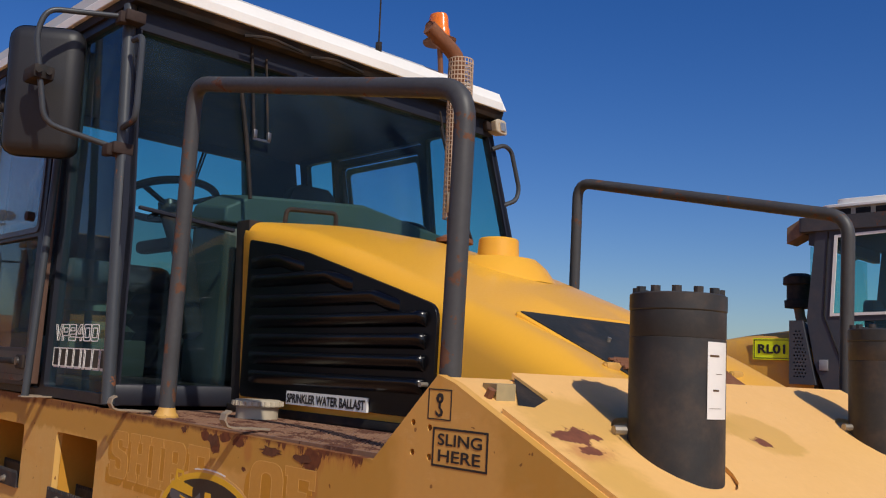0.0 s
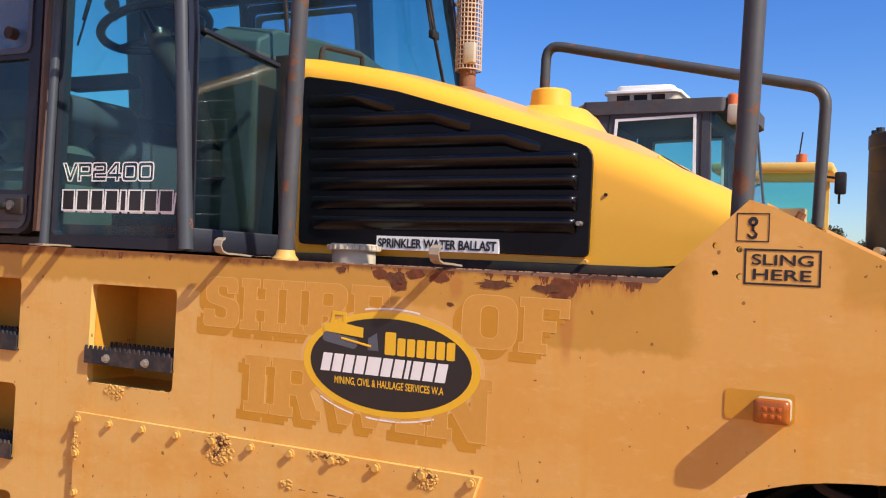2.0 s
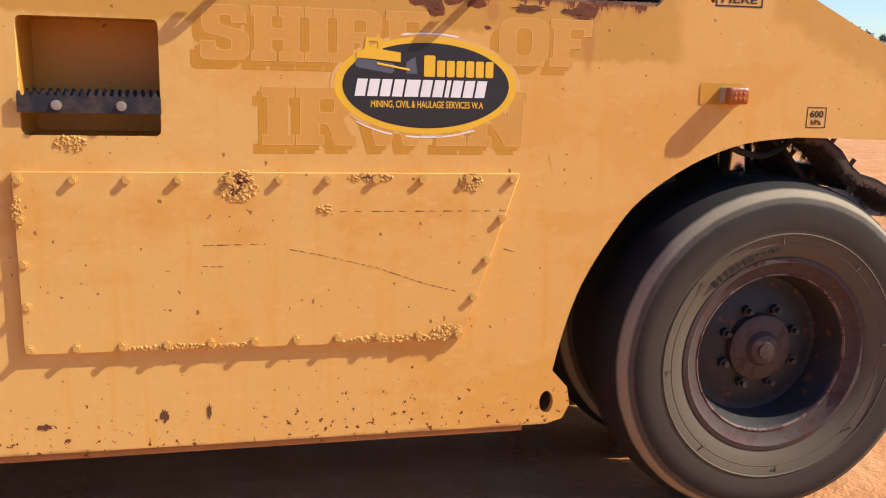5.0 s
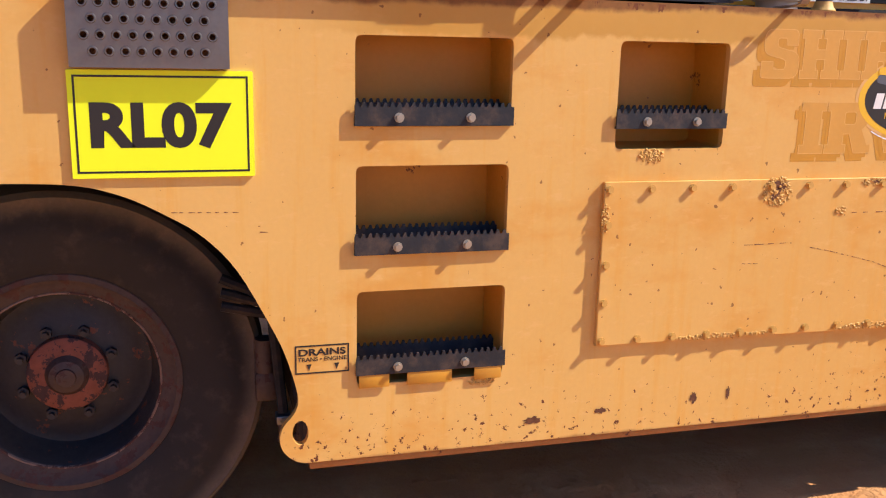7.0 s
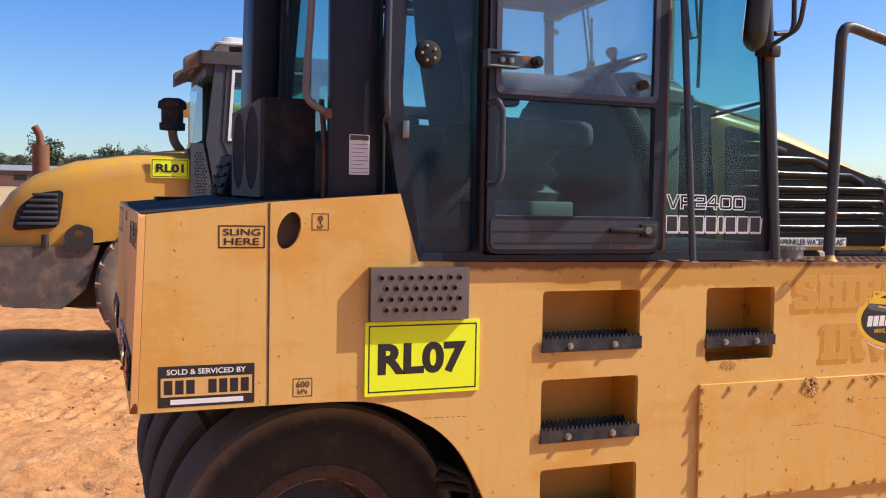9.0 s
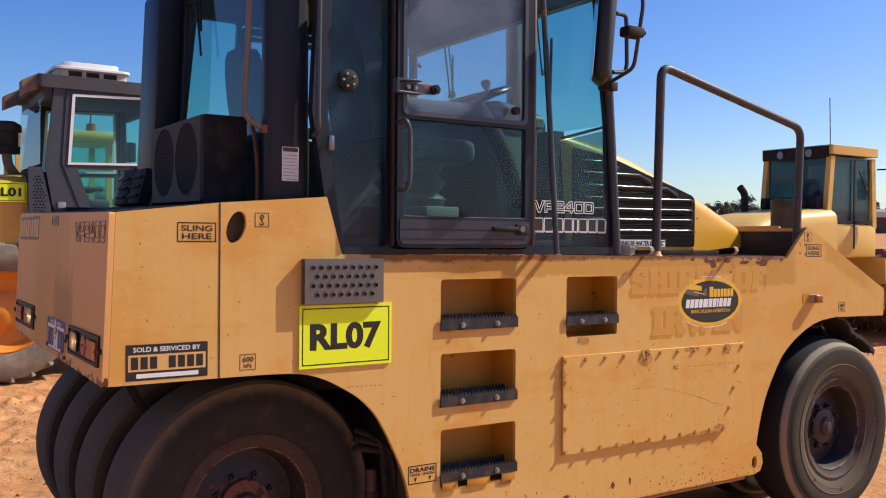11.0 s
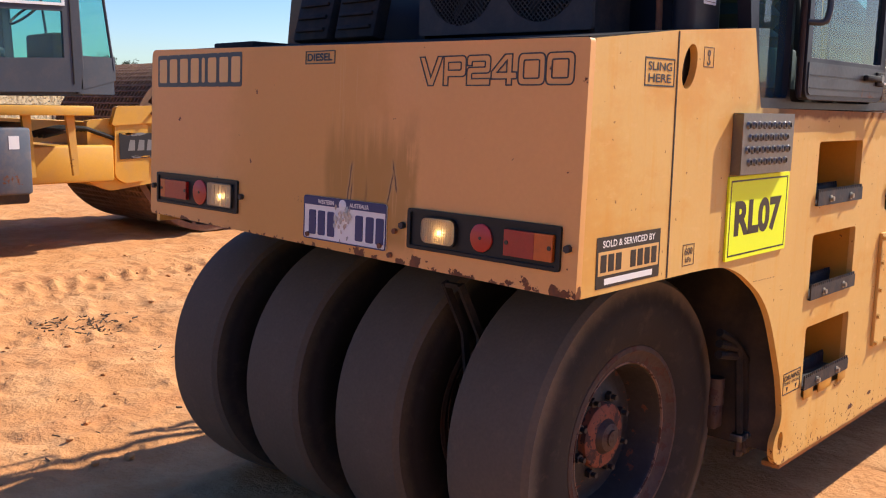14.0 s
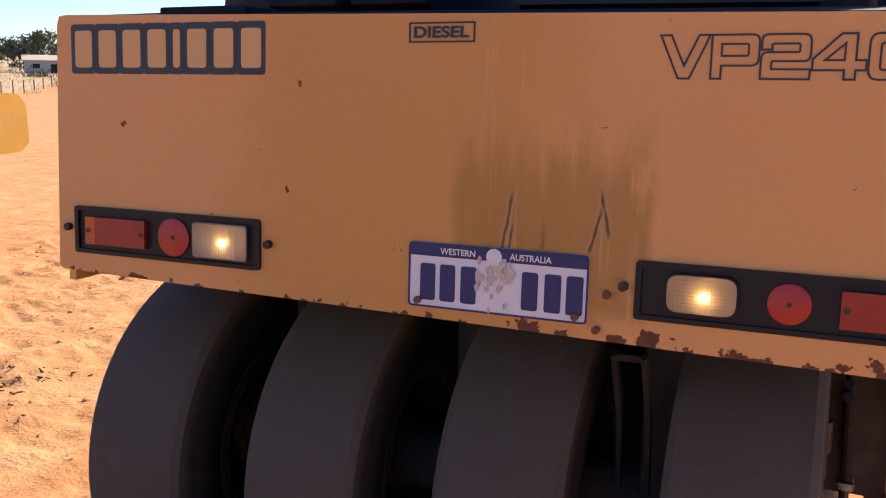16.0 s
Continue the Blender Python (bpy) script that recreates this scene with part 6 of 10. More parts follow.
def cab_door(x0, x1, s, name):
    bm = bmesh.new()
    prism(bm, rounded([(0.584, 1.662), (0.584, 2.960), (1.325, 2.960), (1.325, 1.662)], [0.07, 0.04, 0.04, 0.05], 5), "x", x0, x1, [rect(0.632, 1.290, 1.800, 2.216, 0.012), rect(0.632, 1.290, 2.238, 2.92, 0.03)])
    d = part(name, bm, CAB_GREY, roller, "dark cab door with two tinted windows", 30, 0.004)
    for z0, z1 in ((1.79, 2.212), (2.228, 2.928)):
        bm = bmesh.new()
        prism(bm, rect(0.625, 1.297, z0, z1), "x", (x0 + x1) / 2 - 0.003, (x0 + x1) / 2 + 0.003)
        g = part("window_pane", bm, DUSTY_GLASS if z0 > 2 else GLASS, d, "dusty tinted upper door glass" if z0 > 2 else "tinted lower door glass", 0)
        g.visible_shadow = False
    bm = bmesh.new()
    prism(bm, rounded([(0.602, 1.678), (0.602, 1.785), (1.310, 1.785), (1.310, 1.678)], [0.05, 0.005, 0.005, 0.03], 5), "x", min(x0, x0 - s * 0.004), max(x0, x0 - s * 0.004))
    k = part("kick_panel", bm, CAB_PLATE, d, "faded grey kick panel", 30)
    bm = bmesh.new()
    for z in (1.70, 1.742):
        box(bm, x0 - s * 0.006, x0 - s * 0.004, 0.63, 1.30, z, z + 0.003)
    part("crease", bm, CAB_GREY, d, smooth=0)
    return d


door = cab_door(-0.034, 0.000, 1, "cab_door")
far_door = cab_door(2.036, 2.070, -1, "far_cab_door")
# slider frame of the upper door window
bm = bmesh.new()
prism(bm, rect(0.622, 1.300, 2.232, 2.925, 0.03), "x", -0.039, -0.0345, [rect(0.642, 1.280, 2.252, 2.905, 0.025)])
SLIDER = surface("grey_slider_trim", (0.055, 0.055, 0.068), 0.4, 0, 0.1, 5, 60, 0.02)
part("slider_frame", bm, SLIDER, door, "grey window slider trim", 30)
bm = bmesh.new()
prism(bm, rect(0.640, 1.290, 2.235, 2.915, 0.03), "x", 2.0705, 2.078, [rect(0.675, 1.255, 2.268, 2.885, 0.03)])
part("slider_frame", bm, surface("tan_slider_trim", (0.20, 0.17, 0.13), 0.5, 0, 0.1, 5, 60, 0.02), far_door, "tan window slider trim", 30)
for z in (2.348, 2.800):
    bm = bmesh.new()
    prism(bm, [(1.225, z - 0.030), (1.351, z - 0.030), (1.351, z + 0.032), (1.225, z + 0.032), (1.225, z + 0.026), (1.340, z + 0.022), (1.340, z - 0.022), (1.225, z - 0.024)], "x", -0.075, -0.035)
    box(bm, -0.046, -0.042, 1.16, 1.34, z - 0.022, z + 0.022)
    lt = part("window_latch", bm, TUBE_GREY, door, "worn steel window latch bracket", 30, 0.002)
    for y in (1.285, 1.250):
        bm = bmesh.new()
        rod(bm, (-0.046, y, z), (-0.060, y, z), 0.010, 8)
        rod(bm, (-0.060, y, z), (-0.066, y, z), 0.005, 8)
        part("latch_screw", bm, BOLT, lt)
    bm = bmesh.new()
    rod(bm, (-0.040, 1.150, z), (-0.068, 1.150, z), 0.021, 18)
    rod(bm, (-0.068, 1.150, z), (-0.082, 1.150, z), 0.012, 6)
    part("latch_knob", bm, MATT_BLACK, lt, "black screw knob")
bm = bmesh.new()
rod(bm, (-0.034, 0.702, 2.296), (-0.062, 0.702, 2.296), 0.019, 16)
part("window_knob", bm, DARK_RUST, door)
bm = bmesh.new()
tube(bm, [(-0.030, 1.322, 2.196), (-0.080, 1.310, 2.205), (-0.084, 1.292, 2.17), (-0.084, 1.290, 1.95), (-0.080, 1.305, 1.905), (-0.030, 1.322, 1.912)], 0.0105, 10, 0.035)
part("grab_handle", bm, TUBE_GREY, door, "curved grey grab handle")
bm = bmesh.new()
box(bm, -0.048, -0.034, 0.615, 0.690, 1.722, 1.774, 0.006)
box(bm, -0.062, -0.040, 0.680, 0.830, 1.738, 1.760, 0.008)
latch = part("door_latch", bm, MATT_BLACK, door, "black recessed door latch")
bm = bmesh.new()
rod(bm, (-0.048, 0.660, 1.750), (-0.056, 0.660, 1.750), 0.015, 16)
part("lock_barrel", bm, STEEL, latch)
bm = bmesh.new()
rod(bm, (-0.020, 1.338, 1.67), (-0.020, 1.338, 2.95), 0.009, 10)
part("hinge_post", bm, DARK_RUST, door, "rusty hinge edge")
bm = bmesh.new()
box(bm, -0.030, 0.0, 0.566, 0.580, 1.672, 2.95, 0.003)
part("door_edge_strip", bm, surface("rubbed_brown_edge", (0.13, 0.075, 0.055), 0.5, 0, 0.3, 9, 60, 0.1, rust=0.4), door, "door edge strip rubbed to brown")
bm = bmesh.new()
lathe(bm, [(0.0, 0.048), (-0.012, 0.046), (-0.016, 0.038), (-0.020, 0.016), (-0.020, 0.0)], (0.012, 1.541, 2.358), "x", 24)
lk = part("pressure_vent", bm, MATT_BLACK, near_side, "round black vent boss")
for k in range(5):
    a = 2 * math.pi * k / 5
    bm = bmesh.new()
    bmesh.ops.create_icosphere(bm, subdivisions=1, radius=0.007, matrix=Matrix.Translation((-0.006, 1.541 + 0.026 * math.cos(a), 2.358 + 0.026 * math.sin(a))))
    part("screw", bm, BOLT, lk)
bm = bmesh.new()
box(bm, -0.024, 0.0, 1.615, 1.640, 2.06, 2.12, 0.004)
part("tail_catch", bm, STEEL, near_side)

# lettering on the front side glass: model number outlined, maker's name as plain outlined blocks
wide_text("model_lettering", "VP2400", PAPER, near_side, "x", 0.526, 1.834, 0.380, 0.056, 0.0282, 0.0036)
x = 0.526
for k in range(8):
    w = 0.058 if k != 4 else 0.030
    for dx, dz, mt, q in ((0.006, -0.006, PAPER, 0.0304), (0.0, 0.0, INK, 0.0298)):
        bm = bmesh.new()
        a, b = x - dx - 0.003, x - w - dx + 0.003
        prism(bm, [(a, 1.742 + dz), (b, 1.742 + dz), (b - 0.006, 1.806 + dz), (a - 0.006, 1.806 + dz)], "x", q, q + 0.0004)
        part("emblem_block", bm, mt, near_side, smooth=0)
    bm = bmesh.new()
    a, b = x - 0.001, x - w + 0.001
    ring_frame(bm, b, a, 1.741, 1.808, 0.004, "x", 0.0285, 0.0296)
    part("emblem_outline", bm, PAPER, near_side, smooth=0)
    x -= w + 0.004

# front of the cab
bm = bmesh.new()
for s in (0, 1):
    a = [(0.03, 0.0), (0.052, 0.0)]
    px = [(far(p[0]) if s else p[0]) for p in a]
    loft(bm, [[(px[0], 0.0 + o, z), (px[1], 0.0 + o, z), (px[1], 0.05 + o, z), (px[0], 0.05 + o, z)] for z, o in ((1.63, 0.0), (2.28, 0.02), (3.03, 0.115))], close=True)
box(bm, 0.03, 2.04, 0.0, 0.05, 1.63, 1.70, 0.004)
loft(bm, [[(xx, 0.10 + d, 2.92 + q) for d, q in ((0, 0), (0.0, 0.12), (0.06, 0.12), (0.06, 0))] for xx in (0.03, 2.04)], close=True)
for s in (0, 1):
    q = [0.07, 0.43]
    q = [far(v) for v in q] if s else q
    loft(bm, [[(q[0], 0.014, 2.280), (q[0], 0.014, 2.293), (q[0], 0.030, 2.293), (q[0], 0.030, 2.280)], [(q[1], 0.006, 2.250), (q[1], 0.006, 2.264), (q[1], 0.026, 2.264), (q[1], 0.026, 2.250)]], close=True)
windscreen = part("windscreen_frame", bm, CAB_GREY, roller, "dark windscreen frame with raked posts", 30, 0.003)
bm = bmesh.new()
vs = [bm.verts.new(p) for p in ((0.052, 0.035, 2.29), (2.018, 0.035, 2.29), (2.018, 0.125, 2.94), (0.052, 0.125, 2.94))]
bm.faces.new(vs)
r = bmesh.ops.extrude_face_region(bm, geom=bm.faces[:])
bmesh.ops.translate(bm, vec=(0, 0.006, 0), verts=[v for v in r["geom"] if isinstance(v, bmesh.types.BMVert)])
bmesh.ops.recalc_face_normals(bm, faces=bm.faces)
g = part("windscreen", bm, SCREEN_GLASS, windscreen, "large tinted windscreen", 0)
g.visible_shadow = False
for s in (0, 1):
    q = [0.052, 0.445]
    q = sorted(far(v) for v in q) if s else q
    bm = bmesh.new()
    prism(bm, [(q[0], 1.70), (q[1], 1.70), (q[1], 2.24), (q[0], 2.27)], "y", 0.020, 0.026)
    g = part("lower_pane", bm, DIMMED_PANE, windscreen, "tinted lower front pane, darkened for the dim cab behind", 0)
    g.visible_shadow = False

# round guard tubes up the cab
bm = bmesh.new()
tube(bm, [(0.016, -0.006, 1.635), (0.012, 0.064, 2.47), (0.010, 0.115, 3.0)], 0.0215, 14, 0.05)
part("guard_tube", bm, TUBE_GREY, roller, "grey guard tube up the cab corner", 40)
bm = bmesh.new()
tube(bm, [(-0.075, 0.470, 1.63), (-0.050, 0.495, 2.20), (-0.015, 0.532, 3.0)], 0.0135, 12, 0.05)
part("guard_tube", bm, TUBE_GREY, roller, "slim grey guard tube beside the door", 40)
bm = bmesh.new()
tube(bm, [(-0.002, 0.03, 2.85), (-0.002, -0.035, 2.85), (-0.002, -0.04, 2.80), (-0.002, -0.045, 2.60), (-0.002, -0.035, 2.56), (-0.002, 0.05, 2.55)], 0.011, 10, 0.03)
part("corner_handle", bm, TUBE_GREY, roller, "bent grey corner handle")
bm = bmesh.new()
tube(bm, [(0.02, 1.68, 2.96), (-0.06, 1.70, 2.95), (-0.065, 1.705, 2.9), (-0.065, 1.71, 2.2), (-0.06, 1.705, 2.13), (0.02, 1.69, 2.12)], 0.011, 10, 0.04)
part("rear_handle", bm, TUBE_GREY, roller, "long grey tail handle")
bm = bmesh.new()
tube(bm, [(1.815, 0.075, 2.855), (1.872, 0.050, 2.884), (1.925, 0.050, 2.866), (1.992, 0.050, 2.688), (1.972, 0.050, 2.628), (1.890, 0.075, 2.589)], 0.011, 10, 0.03)
part("far_corner_handle", bm, TUBE_GREY, roller, "bent grey corner handle")

# back of the cab
bm = bmesh.new()
box(bm, 0.168, 0.38, 1.66, 1.735, 1.82, 3.03)
part("corner_post", bm, CAB_GREY, roller)
bm = bmesh.new()
prism(bm, [(0.168, 1.82), (2.04, 1.82), (2.04, 3.03), (0.168, 3.03)], "y", 1.738, 1.765, [rect(0.40, 1.60, 2.10, 2.95, 0.03)])
back = part("cab_back", bm, CAB_GREY, roller, "dark cab back wall", 30, 0.004)
bm = bmesh.new()
box(bm, 1.66, 2.03, 1.76, 1.90, 1.80, 3.03, 0.03)
part("air_duct", bm, CAB_GREY, back, "tall dark duct on the cab back")
bm = bmesh.new()
prism(bm, rect(0.39, 1.61, 2.09, 2.96), "y", 1.745, 1.751)
g = part("back_window", bm, GLASS, back, "tinted back window", 0)
g.visible_shadow = False
bm = bmesh.new()
tube(bm, [(0.17, 1.885, 3.02), (0.155, 1.915, 2.70), (0.150, 1.925, 2.45), (0.155, 1.935, 2.30), (0.125, 1.945, 2.185), (0.121, 1.860, 2.142)], 0.013, 10, 0.06)
part("drain_hose", bm, surface("dirty_hose", (0.20, 0.155, 0.115), 0.6, 0, 0.25, 8, 60, 0.05), back, "dirty grey-brown drain hose")
bm = bmesh.new()
tube(bm, [(0.31, 1.845, 2.21), (0.25, 1.850, 2.10), (0.205, 1.855, 1.98), (0.20, 1.86, 1.84)], 0.010, 8, 0.05)
box(bm, 0.100, 0.142, 1.855, 1.878, 2.125, 2.160, 0.004)
part("drain_pipe", bm, RUST, back, "rusty drain pipe")
bm = bmesh.new()
box(bm, 0.092, 0.166, 1.672, 1.864, 1.83, 3.03, 0.028, 4)
pillar = part("rear_pillar", bm, CAB_GREY, roller, "dark square pillar at the cab corner")
bm = bmesh.new()
prism(bm, rect(1.724, 1.797, 1.934, 2.074, 0.004), "x", 0.0895, 0.0915)
lb = part("data_label", bm, PAPER, pillar, "white data label with small print", 0)
bm = bmesh.new()
box(bm, 0.0882, 0.0894, 1.727, 1.794, 2.054, 2.071)
for k in range(8):
    box(bm, 0.0882, 0.0894, 1.729 + (0.016 if k % 3 == 2 else 0), 1.791, 1.941 + 0.0140 * k, 1.9425 + 0.0140 * k)
part("print_bars", bm, FADED_INK, lb, smooth=0)
bm = bmesh.new()
tube(bm, [(1.28, 1.775, 2.98), (1.20, 1.785, 2.75)], 0.008, 8)
tube(bm, [(1.32, 1.79, 3.0), (1.17, 1.79, 2.62)], 0.006, 8)
part("rear_wiper", bm, MATT_BLACK, back, "black rear wiper")

# roof
bm = bmesh.new()
prism(bm, rounded([(-0.015, 0.02), (2.085, 0.02), (2.085, 1.74), (-0.015, 1.74)], 0.05), "z", 3.035, 3.075)
loft(bm, [[(-0.015, 0.02, 3.04), (-0.015, 0.055, 3.128), (-0.015, 0.14, 3.135), (-0.015, 0.14, 3.04)], [2.085 and (2.085, 0.02, 3.04), (2.085, 0.055, 3.128), (2.085, 0.14, 3.135), (2.085, 0.14, 3.04)]], close=True)
roof = part("cab_roof", bm, WHITE, roller, "white cab roof with a thick front lip", 30, 0.008)
bm = bmesh.new()
loft(bm, [[(0.0 + a, 0.13 + a * 0.4, z), (2.07 - a, 0.13 + a * 0.4, z), (2.07 - a, 1.73 - a, z), (0.0 + a, 1.73 - a, z)] for a, z in ((0.0, 3.076), (0.02, 3.15), (0.10, 3.185))], close=True)
part("roof_shell", bm, surface("pale_roof_shell", (0.46, 0.46, 0.45), 0.5, 0, 0.1, 4, 60, 0.03, dust=0.1), roof, "pale grey raised roof shell", 30)
bm = bmesh.new()
loft(bm, [[(0.0, y, 3.034), (2.07, y, 3.034), (2.07, y + 0.02, z), (0.0, y + 0.02, z)] for y, z in ((0.03, 3.0), (1.72, 3.0))], close=True)
part("headliner", bm, MATT_BLACK, roof)
bm = bmesh.new()
rod(bm, (1.11, 0.07, 3.13), (1.11, 0.07, 3.17), 0.016, 10)
rod(bm, (1.11, 0.07, 3.16), (1.125, 0.08, 3.75), 0.0045, 6)
part("aerial", bm, MATT_BLACK, roof, "black whip aerial")
bm = bmesh.new()
box(bm, 0.95, 0.99, 0.045, 0.058, 3.06, 3.10, 0.003)
part("roof_bracket", bm, RIM_RUST, roof)
bm = bmesh.new()
rod(bm, (1.63, 0.10, 3.1), (1.63, 0.10, 3.29), 0.014, 10)
lathe(bm, [(3.285, 0.085), (3.295, 0.09), (3.31, 0.06)], (1.63, 0.10, 0), "z", 28, caps=True)
bc = part("beacon_stand", bm, RUST, roof, "rusty beacon stand")
bm = bmesh.new()
lathe(bm, [(3.31, 0.058), (3.345, 0.057), (3.35, 0.053), (3.40, 0.052), (3.415, 0.046), (3.42, 0.0)], (1.63, 0.10, 0), "z", 28)
part("beacon", bm, surface("orange_beacon", (0.85, 0.20, 0.01), 0.2, 0, 0.1, 20, 100, 0.03, coat=0.6), bc, "orange rotating beacon", 40)
for xx in (0.42, 0.72):
    bm = bmesh.new()
    tube(bm, [(xx, 0.04, 2.995), (xx + 0.10, 0.02, 3.012), (xx + 0.26, 0.03, 3.0)], 0.006, 6, 0.04)
    part("roof_cable", bm, MATT_BLACK, roof)
bm = bmesh.new()
loft(bm, [[(x, y, z) for y, z in ((0.04, 2.965 - h), (0.04, 2.965 + h), (0.11, 2.965 + h * 0.8), (0.11, 2.965 - h * 0.8))] for x, h in ((2.005, 0.026), (2.03, 0.035), (2.085, 0.036), (2.098, 0.028))], close=True)
wl = part("work_lamp", bm, CREAM, windscreen, "pale square work lamp", 30, 0.005)
bm = bmesh.new()
prism(bm, rect(2.035, 2.080, 2.945, 2.985, 0.008), "y", 0.034, 0.041)
part("lens", bm, LAMP_BOWL, wl, "dull lamp lens", 30)
bm = bmesh.new()
box(bm, 1.965, 2.010, 0.07, 0.10, 2.945, 2.985, 0.003)
part("bracket", bm, DARK_RUST, wl)

# windscreen wipers
bm = bmesh.new()
tube(bm, [(0.492, 0.100, 2.985), (0.502, 0.052, 2.645)], 0.006, 6)
tube(bm, [(0.558, 0.097, 2.955), (0.563, 0.052, 2.645)], 0.0045, 6)
wp = part("wiper", bm, MATT_BLACK, windscreen, "black pantograph wiper")
bm = bmesh.new()
for x in (0.502, 0.563):
    box(bm, x - 0.008, x + 0.008, 0.038, 0.054, 2.622, 2.655, 0.003)
box(bm, 0.495, 0.570, 0.044, 0.050, 2.616, 2.624)
part("wiper_clip", bm, STEEL, wp, "pale wiper clips")
bm = bmesh.new()
tube(bm, [(0.450, 0.078, 2.800), (0.478, 0.058, 2.61), (0.503, 0.042, 2.390)], 0.008, 6)
part("wiper_blade", bm, MATT_BLACK, wp)
bm = bmesh.new()
tube(bm, [(1.65, 0.08, 2.96), (1.62, 0.02, 2.64)], 0.007, 6)
tube(bm, [(1.59, 0.08, 2.96), (1.575, 0.02, 2.64)], 0.005, 6)
box(bm, 1.565, 1.632, 0.005, 0.03, 2.615, 2.65, 0.004)
tube(bm, [(1.56, 0.055, 2.88), (1.60, 0.01, 2.60), (1.70, 0.005, 2.38)], 0.008, 6)
part("wiper", bm, MATT_BLACK, windscreen, "black pantograph wiper")

# mirror
def rounded_box(bm, x0, x1, y0, y1, z0, z1, r):
    box(bm, x0, x1, y0, y1, z0, z1, r, 4)


bm = bmesh.new()
bmm = Matrix.Translation((-0.188, 0.285, 2.672)) @ Matrix.Rotation(radians(-38), 4, "Z") @ Matrix.Rotation(radians(4), 4, "X")
rounded_box(bm, -0.126, 0.126, -0.04, 0.045, -0.228, 0.224, 0.05)
bm.transform(bmm)
mirror = part("wing_mirror", bm, surface("grained_black_housing", (0.016, 0.016, 0.018), 0.5, 0, 0.12, 6, 200, 0.12), roller, "large black wing mirror on a bent tube", 40)
bm = bmesh.new()
prism(bm, rect(-0.115, 0.115, -0.215, 0.215, 0.04), "y", 0.047, 0.049)
bm.transform(bmm)
part("mirror_glass", bm, MIRROR, mirror, "mirror glass")
bm = bmesh.new()
tube(bm, [(0.010, 0.075, 2.945), (-0.262, 0.118, 2.902), (-0.284, 0.128, 2.82), (-0.262, 0.130, 2.70), (-0.229, 0.131, 2.528), (0.015, 0.090, 2.482)], 0.0095, 10, 0.045)
part("mirror_arm", bm, TUBE_GREY, mirror, "bent grey mirror arm", 40)
for z in (2.940, 2.478):
    bm = bmesh.new()
    box(bm, -0.03, 0.04, 0.040, 0.115, z - 0.02, z + 0.02, 0.005)
    box(bm, -0.045, -0.02, 0.055, 0.10, z - 0.028, z + 0.012, 0.004)
    part("mirror_clamp", bm, DARK_RUST, mirror, "rusty tube clamp")
bm = bmesh.new()
box(bm, -0.285, -0.215, 0.112, 0.22, 2.665, 2.715, 0.012)
for q in (0, 1):
    rod(bm, (-0.268 + 0.032 * q, 0.118, 2.69), (-0.272 + 0.032 * q, 0.102, 2.69), 0.010, 10)
part("mirror_clamp", bm, MATT_BLACK, mirror, "bolted ball clamp")

# exhaust
bm = bmesh.new()
tube(bm, [(1.245, -0.29, 2.28), (1.240, -0.262, 3.075), (1.09, -0.24, 3.165)], 0.032, 14, 0.05)
lathe(bm, [(-0.001, 0.026), (0.0005, 0.026), (0.0005, 0.0)], (1.09, -0.24, 3.165), "x", 14)
lathe(bm, [(2.30, 0.075), (2.315, 0.075), (2.33, 0.045)], (1.245, -0.29, 0), "z", 20, caps=True)
ex = part("exhaust_pipe", bm, RUST, roller, "rusty upright exhaust with a bent tip", 40)
sh = bmesh.new()
R, nA, nZ = 0.050, 22, 36
for j in range(nZ + 1):
    z = 2.40 + 0.66 * j / nZ
    if j % 1 == 0:
        lathe(sh, [(z - 0.0022, R), (z - 0.0022, R + 0.0025), (z + 0.0022, R + 0.0025), (z + 0.0022, R)], (1.245, -0.287 + 0.02 * (z - 2.4), 0), "z", nA)
for k in range(nA):
    a = 2 * math.pi * k / nA
    rod(sh, (1.245 + R * math.cos(a), -0.288 + R * math.sin(a), 2.40), (1.245 + R * math.cos(a), -0.275 + R * math.sin(a), 3.06), 0.0025, 4)
part("heat_shield", sh, surface("rusty_mesh", (0.50, 0.36, 0.25), 0.8, 0, 0.3, 14, 60, 0.2), ex, "rusty perforated heat shield", 30)
bm = bmesh.new()
box(bm, 1.19, 1.215, -0.335, -0.29, 2.42, 2.50, 0.004)
part("clamp_plate", bm, CREAM, ex)

def taper(ob):
    """Leans the far side of the cab inwards towards the roof."""
    for o in (ob, *ob.children_recursive):
        if o.type == "MESH":
            for v in o.data.vertices:
                if v.co.x > 1.0:
                    v.co.x -= ((v.co.z - 1.63) * 0.11 + max(0.0, v.co.z - 2.3) * 0.10) * (v.co.x - 1.0) / 1.05


for ob in list(roller.children):
    if ob.name.split(".")[0] in ("far_cab_side_frame", "far_cab_door", "windscreen_frame", "cab_back", "cab_roof"):
        taper(ob)

# ---- inside the cab ----
bm = bmesh.new()
box(bm, 0.07, 2.0, 0.06, 1.72, 1.64, 1.70)
part("cab_floor", bm, MATT_BLACK, roller, smooth=0)
bm = bmesh.new()
box(bm, 0.47, 1.60, 0.14, 0.42, 1.70, 2.38, 0.03)
loft(bm, [[(xx, y, z) for y, z in ((0.12, 2.30), (0.12, h), (0.36, h + 0.03), (0.42, 2.30))] for xx, h in ((0.45, 2.36), (0.56, 2.42), (1.10, 2.47), (1.58, 2.40), (1.66, 2.30))], close=True)
part("console", bm, CONSOLE, roller, "grey-green dashboard console", 30, 0.01)


bm = bmesh.new()
box(bm, 0.17, 1.86, 1.64, 1.655, 1.70, 2.17, 0.004)
